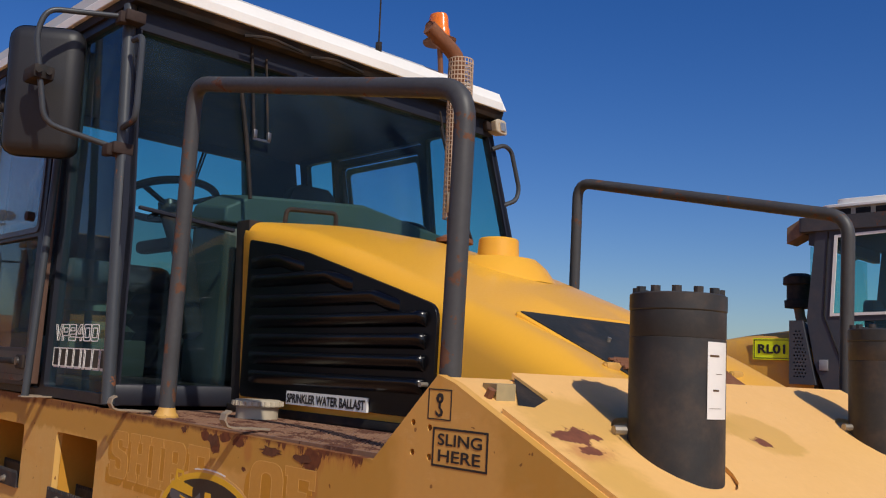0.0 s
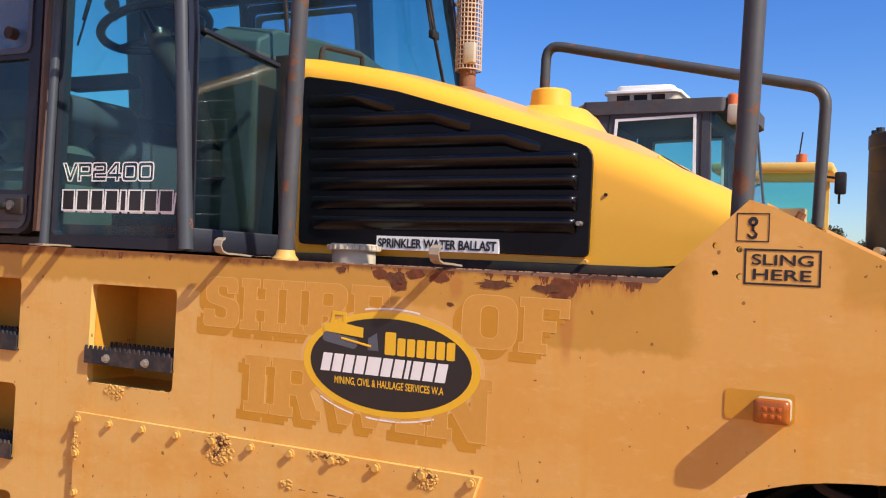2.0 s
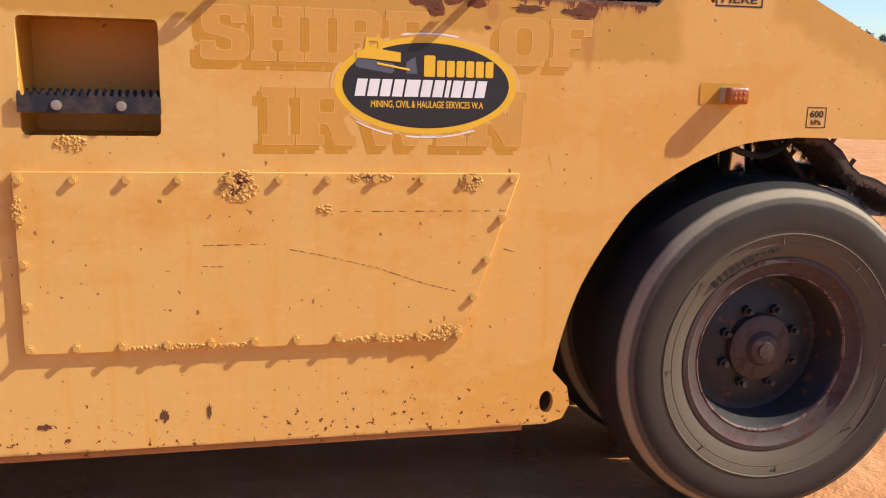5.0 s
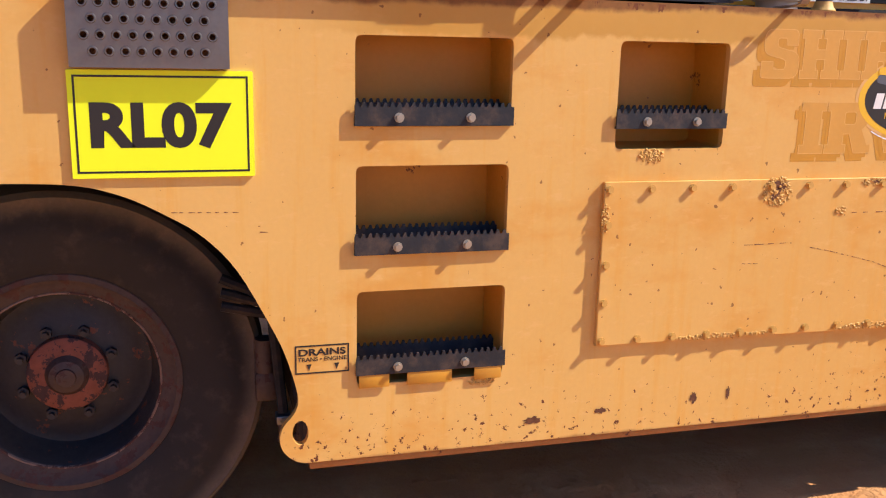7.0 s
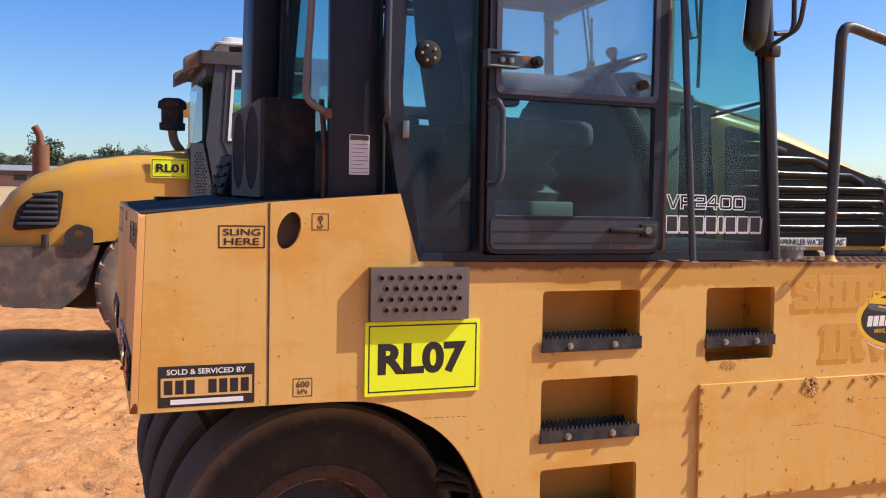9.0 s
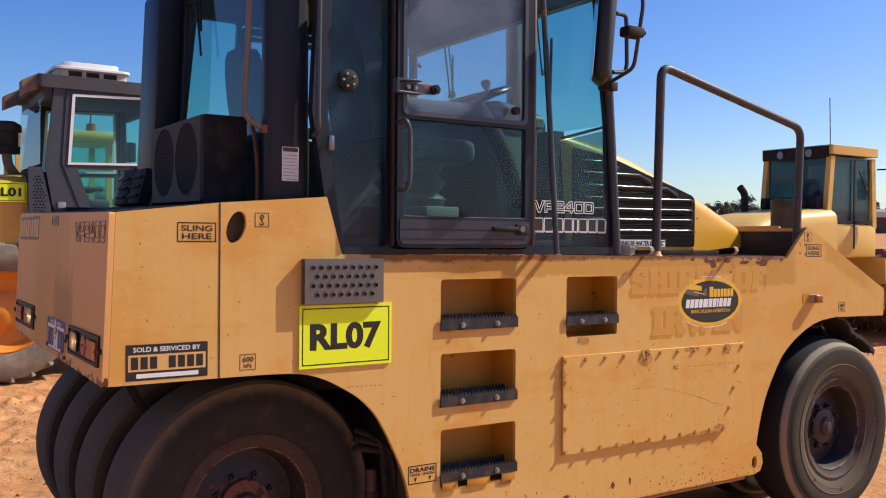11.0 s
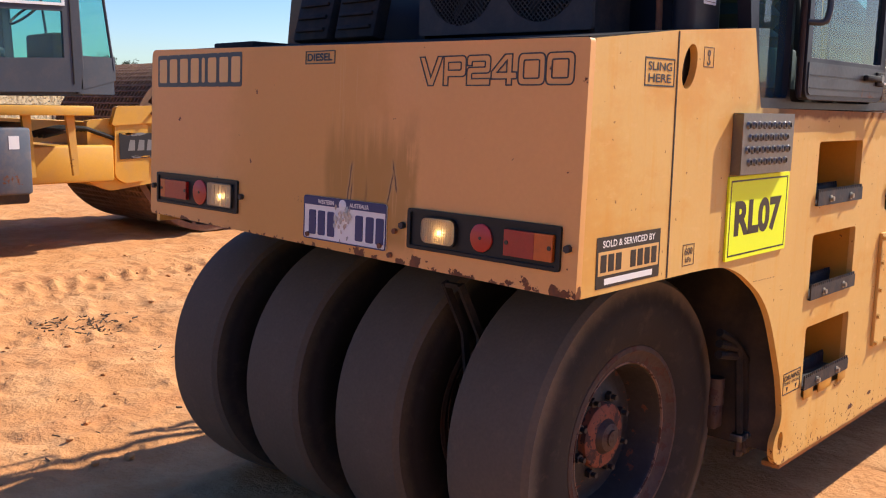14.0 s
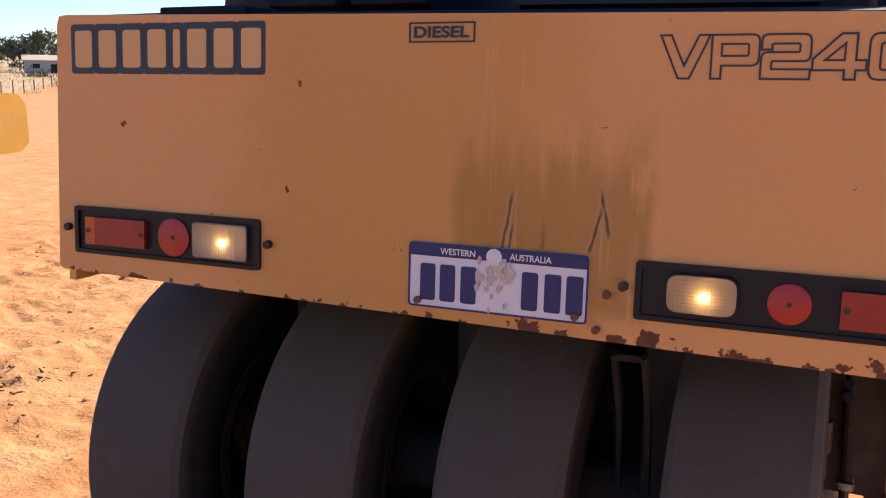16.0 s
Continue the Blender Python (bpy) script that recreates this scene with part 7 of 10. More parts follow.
part("rear_lining", bm, MATT_BLACK, roller, "black lining below the back window")
bm = bmesh.new()
loft(bm, [[(1.80, y, 1.70), (1.90, y, 1.70), (1.88, y, 2.17), (1.80, y, 2.13)] for y in (0.45, 1.63)], close=True)
part("far_lining", bm, SEAT_CLOTH, roller, "dark side lining with an armrest top", 30, 0.01)


def steering(parent, x, y, z):
    bm = bmesh.new()
    m = Matrix.Translation((x, y, z)) @ Matrix.Rotation(radians(-18), 4, "X")
    prof = [(0.016 * math.sin(a), 0.19 + 0.016 * math.cos(a)) for a in [2 * math.pi * k / 10 for k in range(11)]]
    lathe(bm, prof, (0, 0, 0), "z", 40)
    for a in (90, 210, 330):
        rod(bm, (0, 0, -0.03), (0.185 * math.cos(radians(a)), 0.185 * math.sin(radians(a)), 0.0), 0.011, 8)
    lathe(bm, [(-0.05, 0.045), (-0.015, 0.045), (0.0, 0.02), (0.0, 0.0)], (0, 0, 0), "z", 20)
    bm.transform(m)
    w = part("steering_wheel", bm, BLACK_PLASTIC, parent, "black steering wheel with a spinner knob", 40)
    bm = bmesh.new()
    tube(bm, [(0, 0, -0.04), (0.0, -0.10, -0.30), (0.0, -0.12, -0.62)], 0.045, 12)
    bm.transform(m)
    part("column", bm, MATT_BLACK, w)
    bm = bmesh.new()
    lathe(bm, [(0.0, 0.010), (0.03, 0.012), (0.045, 0.024), (0.065, 0.026), (0.075, 0.015), (0.077, 0.0)], (-0.165, 0.03, 0.0), "z", 16)
    bm.transform(m)
    part("spinner_knob", bm, BLACK_PLASTIC, w)


steering(roller, 0.452, 0.588, 2.43)
steering(roller, 1.64, 0.60, 2.43)


def seat(parent, x, y, turn):
    m = Matrix.Translation((x, y, 1.70)) @ Matrix.Rotation(radians(turn), 4, "Z") @ Matrix.Diagonal((0.92, 1, 0.86, 1))
    bm = bmesh.new()
    box(bm, -0.25, 0.25, -0.24, 0.24, 0.42, 0.55, 0.045, 3)
    bm.transform(m)
    s = part("operator_seat", bm, SEAT_CLOTH, parent, "dark cloth operator seat with high back", 50)
    bm = bmesh.new()
    loft(bm, [[(-w, 0.20 + o, z), (w, 0.20 + o, z), (w * 0.92, 0.31 + o, z), (-w * 0.92, 0.31 + o, z)] for w, z, o in ((0.22, 0.53, 0.0), (0.25, 0.70, 0.02), (0.24, 0.95, 0.06), (0.19, 1.12, 0.09), (0.15, 1.22, 0.10), (0.10, 1.26, 0.10))], close=True)
    bm.transform(m)
    part("backrest", bm, SEAT_CLOTH, s, smooth=50)
    bm = bmesh.new()
    for q in (-1, 1):
        box(bm, q * 0.31 - 0.04, q * 0.31 + 0.04, -0.14, 0.22, 0.66, 0.73, 0.025, 3)
    bm.transform(m)
    part("armrest", bm, SEAT_CLOTH, s)
    bm = bmesh.new()
    box(bm, -0.18, 0.18, -0.18, 0.18, 0.0, 0.18, 0.01)
    lathe(bm, [(0.16, 0.16), (0.22, 0.19), (0.26, 0.14), (0.31, 0.18), (0.36, 0.14), (0.42, 0.18)], (0, 0, 0), "z", 20)
    bm.transform(m)
    part("pedestal", bm, CONSOLE, s)


seat(roller, 0.37, 1.02, 0)
seat(roller, 1.68, 1.02, 0)
bm = bmesh.new()
box(bm, 0.72, 1.32, 0.95, 1.50, 1.70, 2.18, 0.04, 3)
part("side_console", bm, SEAT_CLOTH, roller, "dark padded side console", 40)

# ---- air conditioner, battery boxes on the tail deck ----
bm = bmesh.new()
ac = [(0.296, 2.204), (1.006, 2.208), (1.006, 1.86), (0.296, 1.85)]
fans = [disc(0.815, 2.040, 0.155, 32, 0.155), disc(0.487, 2.036, 0.155, 32, 0.155)]
prism(bm, [(0.296, 1.84), (0.296, 2.21), (1.006, 2.21), (1.006, 1.84), (0.992, 1.84), (0.992, 2.196), (0.310, 2.196), (0.310, 1.84)], "y", 1.87, 2.055)
acu = part("air_conditioner", bm, MATT_BLACK, roller, "black condenser box with twin round fans", 30)
bm = bmesh.new()
box(bm, 0.312, 0.990, 1.872, 1.880, 1.842, 2.194)
part("back_panel", bm, MATT_BLACK, acu)
# plate paler than its box: sky light on the face put into the colour
bm = bmesh.new()
prism(bm, rounded(ac, 0.01), "y", 2.0555, 2.070, fans)
part("fan_plate", bm, surface("skylit_fan_plate", (0.026, 0.024, 0.024), 0.7, 0, 0.2, 6, 80, 0.05, dust=0.06), acu, "black fan plate, lightened in colour for sky light", 30)
bm = bmesh.new()
box(bm, 1.01, 1.24, 1.80, 1.86, 2.07, 2.155, 0.006)
part("mounting_rail", bm, surface("pale_mounting_rail", (0.10, 0.10, 0.11), 0.5, 0, 0.2, 8, 60, 0.05, dust=0.2), acu, "grey mounting rail")
for fx in (0.815, 0.487):
    bm = bmesh.new()
    n = 17
    for k in range(-n, n + 1):
        d = k * 0.0125
        if abs(d) < 0.2:
            for s in (1, -1):
                pts = []
                for t in range(-60, 61):
                    u = t * 0.006
                    p = ((u + d) * 0.7071, (u * s - d * s) * 0.7071)
                    if (p[0] / 0.156) ** 2 + (p[1] / 0.156) ** 2 < 1:
                        pts.append(p)
                if len(pts) > 1:
                    rod(bm, (fx + pts[0][0], 2.066, 2.038 + pts[0][1]), (fx + pts[-1][0], 2.066, 2.038 + pts[-1][1]), 0.0020, 4)
    part("fan_guard", bm, surface("guard_wire", (0.05, 0.045, 0.04), 0.7, 0, 0.2, 20, 60, 0.05), acu, "woven wire fan guard", 0)["kind"] = "stuff"
    bm = bmesh.new()
    lathe(bm, [(2.035, 0.0), (2.040, 0.05), (2.01, 0.05)], (fx, 0, 2.038), "y", 20)
    fan = part("fan", bm, BLACK_PLASTIC, acu)
    for k in range(7):
        bm = bmesh.new()
        a = 2 * math.pi * k / 7
        m = Matrix.Translation((fx, 2.00, 2.036)) @ Matrix.Rotation(a, 4, "Y") @ Matrix.Translation((0.09, 0, 0)) @ Matrix.Rotation(0.5, 4, "X")
        bmesh.ops.create_cube(bm, size=1.0, matrix=m @ Matrix.Diagonal((0.11, 0.004, 0.06, 1)))
        part("fan_blade", bm, BLACK_PLASTIC, acu)
for x0, x1, z1, tilt in ((1.235, 1.455, 2.055, 14), (1.50, 1.71, 2.07, 16)):
    bm = bmesh.new()
    box(bm, x0, x1, -0.03, 0.03, 0.0, z1 - 1.87, 0.008)
    for k in range(3):
        box(bm, x0 + 0.02, x1 - 0.02, 0.03, 0.042, 0.03 + 0.05 * k, 0.045 + 0.05 * k, 0.003)
    bm.transform(Matrix.Translation((0, 2.05, 1.862)) @ Matrix.Rotation(radians(tilt), 4, "X"))
    part("oil_cooler", bm, MATT_BLACK, roller, "small black cooler box standing on the deck")
bm = bmesh.new()
box(bm, 1.60, 1.86, 2.12, 2.34, 1.820, 1.850, 0.006)
part("deck_hatch", bm, MATT_BLACK, roller, "low black deck hatch")

# ---- lamps and plate on the tail ----
def lit_bulb():
    m, nt, bsdf, co = start("lit_bulb")
    bsdf.inputs["Base Color"].default_value = (0.8, 0.7, 0.5, 1)
    bsdf.inputs["Emission Color"].default_value = (1.0, 0.72, 0.36, 1)
    bsdf.inputs["Emission Strength"].default_value = 6.0
    return m


BULB = lit_bulb()


def lamp_cluster(parent, x0, x1, z0, z1, tail, disc_x, disc_r, lamp, corner, ribs):
    """A black lamp panel: tail is (amber end, join, red end), lamp the near and far edges and the heights of the reversing lamp."""
    bm = bmesh.new()
    prism(bm, rect(x0, x1, z0, z1, 0.008), "y", 2.517, 2.530, [rect(x0 + 0.012, x1 - 0.012, z0 + 0.010, z1 - 0.010, 0.005)])
    box(bm, x0 + 0.004, x1 - 0.004, 2.512, 2.5235, z0 + 0.004, z1 - 0.004)
    c = part("tail_lamp_panel", bm, LAMP_BLACK, parent, "black panel with tail, reflector and reversing lamps", 30)
    cz = (z0 + z1) / 2
    za, zb = cz - 0.034, cz + 0.034
    for nm, u, v, mt, lab in (("indicator_lens", tail[0], tail[1], AMBER_LENS, "amber indicator lens"), ("stop_lens", tail[1], tail[2], RED_LENS, "red tail lens")):
        a, b = min(u, v), max(u, v)
        bm = bmesh.new()
        n = 2 if nm == "indicator_lens" else 3
        prism(bm, rect(a + 0.0005, b - 0.0005, za, zb, 0.003, 2), "y", 2.5225, 2.530)
        ws = [a + 0.0005 + (b - a - 0.001) * k / n for k in range(n + 1)]
        hs = [za, cz, zb]
        grid = [[bm.verts.new((u, 2.5335, v)) for v in hs] for u in ws]
        cells = [bm.faces.new((grid[k][q], grid[k + 1][q], grid[k + 1][q + 1], grid[k][q + 1])) for k in range(n) for q in range(2)]
        bmesh.ops.inset_individual(bm, faces=cells, thickness=0.004, depth=0.0)
        for f in cells:
            for v in f.verts:
                v.co.y += 0.0025
        part(nm, bm, mt, c, lab)
    for xx in (tail[0], tail[2]):
        s = 0.010 if xx == min(tail) else -0.010
        bm = bmesh.new()
        rod(bm, (xx + s, 2.535, cz), (xx + s, 2.538, cz), 0.006, 10)
        part("lens_screw", bm, INK, c)
    bm = bmesh.new()
    lathe(bm, [(2.522, disc_r), (2.528, disc_r), (2.530, disc_r - 0.004), (2.530, 0.0)], (disc_x, 0, cz), "y", 32)
    rd = part("reflector", bm, RED_DISC, c, "round red reflector")
    bm = bmesh.new()
    rod(bm, (disc_x, 2.530, cz), (disc_x, 2.533, cz), 0.0045, 8)
    part("reflector_screw", bm, INK, rd)
    a, b, la, lb = lamp
    bm = bmesh.new()
    prism(bm, rect(a, b, la, lb, corner, 5), "y", 2.520, 2.534, [rect(a + 0.004, b - 0.004, la + 0.004, lb - 0.004, max(0.004, corner - 0.004), 5)])
    part("lamp_bezel", bm, STEEL if corner < 0.015 else LAMP_BLACK, c)
    cx, lz, hx, hz = (a + b) / 2, (la + lb) / 2, (b - a) / 2 - 0.004, (lb - la) / 2 - 0.004
    bm = bmesh.new()
    rings = []
    for y, k in ((2.529, 1.0), (2.526, 0.9), (2.5245, 0.55), (2.5238, 0.12)):
        rings.append([(cx + hx * k * max(-1, min(1, 1.25 * math.cos(t))), y, lz + hz * k * max(-1, min(1, 1.25 * math.sin(t)))) for t in [2 * math.pi * i / 24 for i in range(24)]])
    loft(bm, rings, close=True, caps=False)
    part("reflector_bowl", bm, LAMP_BOWL, c, smooth=60)
    bm = bmesh.new()
    bmesh.ops.create_icosphere(bm, subdivisions=2, radius=0.009, matrix=Matrix.Translation((cx - 0.005, 2.529, lz - 0.004)) @ Matrix.Diagonal((1.3, 0.6, 1, 1)))
    part("bulb", bm, BULB, c, smooth=60)
    bm = bmesh.new()
    prism(bm, rect(a + 0.003, b - 0.003, la + 0.003, lb - 0.003, max(0.004, corner - 0.003), 5), "y", 2.5335, 2.5355)
    g = part("lens", bm, CLEAR, c, "moulded clear lens", 0)
    g.visible_shadow = False
    for k in range(1, ribs):
        xx = a + 0.006 + (b - a - 0.012) * k / ribs
        bm = bmesh.new()
        box(bm, xx - 0.0012, xx + 0.0012, 2.5355, 2.5370, la + 0.008, lb - 0.008)
        part("lens_rib", bm, CLEAR, c, smooth=0).visible_shadow = False
    if ribs > 8:
        for k in range(1, 9):
            zz = la + 0.006 + (lb - la - 0.012) * k / 9
            bm = bmesh.new()
            box(bm, a + 0.010, b - 0.010, 2.5356, 2.5368, zz - 0.0012, zz + 0.0012)
            part("lens_rib", bm, CLEAR, c, smooth=0).visible_shadow = False
    for xx in (x0 - 0.022, x1 + 0.022):
        bm = bmesh.new()
        rod(bm, (xx, 2.52, cz + 0.004), (xx, 2.536, cz + 0.004), 0.010, 6)
        part("fixing_bolt", bm, RIM_RUST, c)


LAMP_BLACK = surface("lamp_panel_black", (0.010, 0.010, 0.011), 0.5, 0, 0.2, 9, 120, 0.05, spec=0.3)
lamp_cluster(roller, 0.048, 0.588, 1.221, 1.335, (0.067, 0.125, 0.224), 0.309, 0.038, (0.397, 0.530, 1.241, 1.318), 0.026, 14)
lamp_cluster(roller, 1.445, 1.997, 1.238, 1.355, (1.957, 1.925, 1.771), 1.691, 0.046, (1.477, 1.631, 1.256, 1.339), 0.010, 6)
bm = bmesh.new()
prism(bm, rect(0.679, 1.069, 1.198, 1.336, 0.010), "y", 2.523, 2.526)
plate = part("number_plate", bm, PAPER, roller, "bent white plate with a blue band and worn blue characters", 30)
bm = bmesh.new()
prism(bm, rect(0.682, 1.066, 1.308, 1.333, 0.004), "y", 2.526, 2.5275)
ring_frame(bm, 0.679, 1.069, 1.198, 1.336, 0.004, "y", 2.526, 2.5275, 0.01)
part("blue_band", bm, PLATE_BLUE, plate, smooth=0)
rear_text("lettering", "WESTERN", PAPER, plate, 0.996, 1.3135, 0.078, 0.0135, y=2.5285, bold=0.02)
rear_text("lettering", "AUSTRALIA", PAPER, plate, 0.843, 1.3135, 0.088, 0.0135, y=2.5285, bold=0.02)
for x0 in (1.041, 0.996, 0.949, 0.816, 0.768, 0.723):
    bm = bmesh.new()
    prism(bm, rect(x0 - 0.034, x0, 1.214, 1.292, 0.006), "y", 2.526, 2.5278)
    part("character_bar", bm, PLATE_BLUE, plate, smooth=0)
bm = bmesh.new()
rnd = random.Random(5)
for _ in range(26):
    xx, zz, s = 0.876 + rnd.uniform(-0.038, 0.038), 1.255 + rnd.uniform(-0.055, 0.06), rnd.uniform(0.004, 0.010)
    vs = [bm.verts.new((xx + s * math.cos(a) * rnd.uniform(0.5, 1.2), 2.5272 + rnd.uniform(0, 0.003), zz + 1.6 * s * math.sin(a) * rnd.uniform(0.5, 1.2))) for a in (0.3, 1.4, 2.7, 4.0, 5.2)]
    bm.faces.new(vs)
part("peeled_film", bm, surface("crinkled_film", (0.55, 0.50, 0.47), 0.25, 0.3, 0.4, 40, 90, 0.3), plate, "crinkled peeling film", 0)["kind"] = "stuff"
bm = bmesh.new()
lathe(bm, [(2.5265, 0.017), (2.5285, 0.017), (2.5285, 0.012), (2.529, 0.011), (2.529, 0.0)], (0.877, 0, 1.317), "y", 24)
part("emblem", bm, PAPER, plate)
for xx, zz in ((1.046, 1.212), (0.703, 1.212), (0.642, 1.262), (0.66, 1.19)):
    bm = bmesh.new()
    rod(bm, (xx, 2.522, zz), (xx, 2.533, zz), 0.008, 10)
    part("screw", bm, RUST, roller)

# ---- lettering and labels on the body ----
def boxed(parent, mat, y0, y1, z0, z1, t, label, back=None, x=0.0003):
    bm = bmesh.new()
    if back:
        prism(bm, rect(y0, y1, z0, z1, 0.002), "x", x - 0.0012, x)
        b = part("label", bm, back, parent, label, 0)
        bm = bmesh.new()
        ring_frame(bm, y0 + 0.003, y1 - 0.003, z0 + 0.003, z1 - 0.003, t, "x", x - 0.0030, x - 0.0012)
        part("border", bm, mat, b, smooth=0)
        return b
    ring_frame(bm, y0, y1, z0, z1, t, "x", x - 0.0012, x)
    return part("label_frame", bm, mat, parent, label, 0)


def sling_label(y0, z0, w, h, mat):
    f = boxed(roller, mat, y0 - w, y0, z0, z0 + h, h * 0.055, "sling label framed in black")
    side_text("lettering", "SLING", mat, f, y0 - w * 0.10, z0 + h * 0.55, w * 0.80, h * 0.30, x=-0.0010, bold=0.015)
    side_text("lettering", "HERE", mat, f, y0 - w * 0.12, z0 + h * 0.14, w * 0.76, h * 0.30, x=-0.0010, bold=0.015)


sling_label(-1.546, 1.613, 0.150, 0.075, INK)
sling_label(2.253, 1.682, 0.150, 0.074, INK)


def hook_label(y0, z0, w, h, mat):
    f = boxed(roller, mat, y0 - w, y0, z0, z0 + h, 0.0022, "hook symbol in a thin frame")
    bm = bmesh.new()
    c, d = y0 - w / 2, z0
    prism(bm, disc(c, d + h * 0.70, h * 0.17, 14), "x", -0.0010, 0.0003, [disc(c, d + h * 0.68, h * 0.06, 8)])
    prism(bm, rect(c - h * 0.05, c + h * 0.05, d + h * 0.38, d + h * 0.58), "x", -0.0010, 0.0003)
    hook = [(c - h * 0.05, d + h * 0.40), (c - h * 0.17, d + h * 0.27), (c - h * 0.12, d + h * 0.13), (c + h * 0.03, d + h * 0.09), (c + h * 0.17, d + h * 0.17), (c + h * 0.19, d + h * 0.29), (c + h * 0.11, d + h * 0.24), (c + h * 0.03, d + h * 0.18), (c - h * 0.05, d + h * 0.21), (c - h * 0.06, d + h * 0.29), (c + h * 0.05, d + h * 0.40)]
    prism(bm, hook, "x", -0.0010, 0.0003)
    part("hook_symbol", bm, mat, f, smooth=0)


hook_label(-1.528, 1.702, 0.066, 0.060, INK)
hook_label(1.947, 1.742, 0.058, 0.056, FADED_INK)


def pressure_label(y0, z0, mat):
    f = boxed(roller, mat, y0 - 0.066, y0, z0, z0 + 0.062, 0.0022, "tyre pressure label in a thin frame")
    side_text("lettering", "600", mat, f, y0 - 0.010, z0 + 0.031, 0.046, 0.021, x=-0.0010, bold=0.03)
    side_text("lettering", "kPa", mat, f, y0 - 0.016, z0 + 0.009, 0.034, 0.016, x=-0.0010, bold=0.03)


pressure_label(-1.879, 1.267, INK)
pressure_label(2.006, 1.182, FADED_INK)

f = boxed(roller, INK, 1.091, 1.237, 0.625, 0.706, 0.004, "drain label framed in black", None)
side_text("lettering", "DRAINS", INK, f, 1.228, 0.676, 0.128, 0.020, x=-0.0010, bold=0.03)
side_text("lettering", "TRANS \u2022 ENGINE", INK, f, 1.230, 0.660, 0.132, 0.012, x=-0.0010, bold=0.02)
bm = bmesh.new()
for y in (1.20, 1.125):
    prism(bm, [(y - 0.007, 0.652), (y + 0.007, 0.652), (y, 0.634)], "x", -0.0010, 0.0003)
part("arrow", bm, INK, f, smooth=0)

# yellow fleet sign
bm = bmesh.new()
prism(bm, rect(1.331, 1.759, 1.168, 1.426, 0.003), "x", -0.008, -0.001)
sign = part("fleet_sign", bm, SIGN_YELLOW, roller, "fluorescent yellow sign with black characters", 0)
bm = bmesh.new()
ring_frame(bm, 1.343, 1.747, 1.180, 1.414, 0.005, "x", -0.0084, -0.008)
part("border", bm, INK, sign, smooth=0)
side_text("lettering", "RL07", INK, sign, 1.713, 1.238, 0.330, 0.113, x=-0.0084, bold=0.045)

# dealer label: readable line kept, name and telephone as bars
bm = bmesh.new()
prism(bm, rect(2.134, 2.438, 1.172, 1.304, 0.002), "x", -0.003, -0.001)
dl = part("dealer_label", bm, INK, roller, "black and white dealer label", 0)
side_text("lettering", "SOLD & SERVICED BY", PAPER, dl, 2.412, 1.276, 0.25, 0.018, x=-0.0045, bold=0.02)
bm = bmesh.new()
prism(bm, rect(2.142, 2.430, 1.205, 1.266, 0.002), "x", -0.0045, -0.003)
part("panel", bm, OLD_LABEL, dl, smooth=0)
for k in range(8):
    if k == 3:
        continue
    bm = bmesh.new()
    y = 2.420 - 0.0345 * k
    prism(bm, rect(y - 0.026, y, 1.213, 1.258), "x", -0.006, -0.0045, ())
    part("name_bar", bm, INK, dl, smooth=0)
bm = bmesh.new()
prism(bm, rect(2.17, 2.40, 1.180, 1.196), "x", -0.0045, -0.003)
part("number_bar", bm, PAPER, dl, smooth=0)

# lettering on the tail
wide_text("model_lettering", "VP2400", TAIL_INK, roller, "y", 0.567, 1.678, 0.526, 0.078, 2.5226, 0.0036)
x = 1.997
for k in range(8):
    w = 0.0735 if k != 4 else 0.040
    for dx, dz, mt, q0, q1 in ((-0.004, -0.008, TAIL_INK, 2.5222, 2.5232), (0.009, 0.007, OLD_LABEL, 2.5232, 2.5240)):
        bm = bmesh.new()
        a, b = x - dx - 0.002, x - w + dx * 0.8 + 0.002
        prism(bm, rounded([(b, 1.688 + dz), (a, 1.688 + dz), (a, 1.790 - dz), (b, 1.790 - dz)], 0.008, 2), "y", q0, q1)
        part("emblem_block", bm, mt, roller, smooth=0)
    x -= w + 0.001
bm = bmesh.new()
ring_frame(bm, 0.936, 1.082, 1.747, 1.788, 0.0035, "y", 2.5222, 2.5238)
f = part("fuel_label_frame", bm, INK, roller, "small framed fuel label", 0)
rear_text("lettering", "DIESEL", INK, f, 1.071, 1.756, 0.123, 0.024, y=2.5242, bold=0.035)

# old owner's lettering, ghosted in the paint
for text, y, z, w, h in (("SHIRE", -0.10, 1.425, 0.60, 0.138), ("OF", -0.90, 1.430, 0.27, 0.128), ("IRWIN", -0.255, 1.205, 0.733, 0.152)):
    for loops in set_out(SLAB, text, w, h, 0.04):
        flat = [[(y - p[0], z + p[1]) for p in lp] for lp in loops]
        bm = bmesh.new()
        for k, d in enumerate((0.024, 0.012)):
            prism(bm, [(a + d, b - d) for a, b in flat[0]], "x", -0.0004 - 0.0002 * k, 0.001)
        part("letter_shade", bm, GHOST, roller, "ochre shade of an old letter", 0)
        bm = bmesh.new()
        prism(bm, flat[0], "x", -0.0008, 0.001, flat[1:])
        part("letter_ghost", bm, OLD_FACE, roller, "ghost of an old letter in the paint", 0)
        bm = bmesh.new()
        for lp in flat:
            strip_loop(bm, lp, 0.0022, "x", -0.00095, -0.0006)
        part("letter_edge", bm, PALE_GHOST, roller, smooth=0)

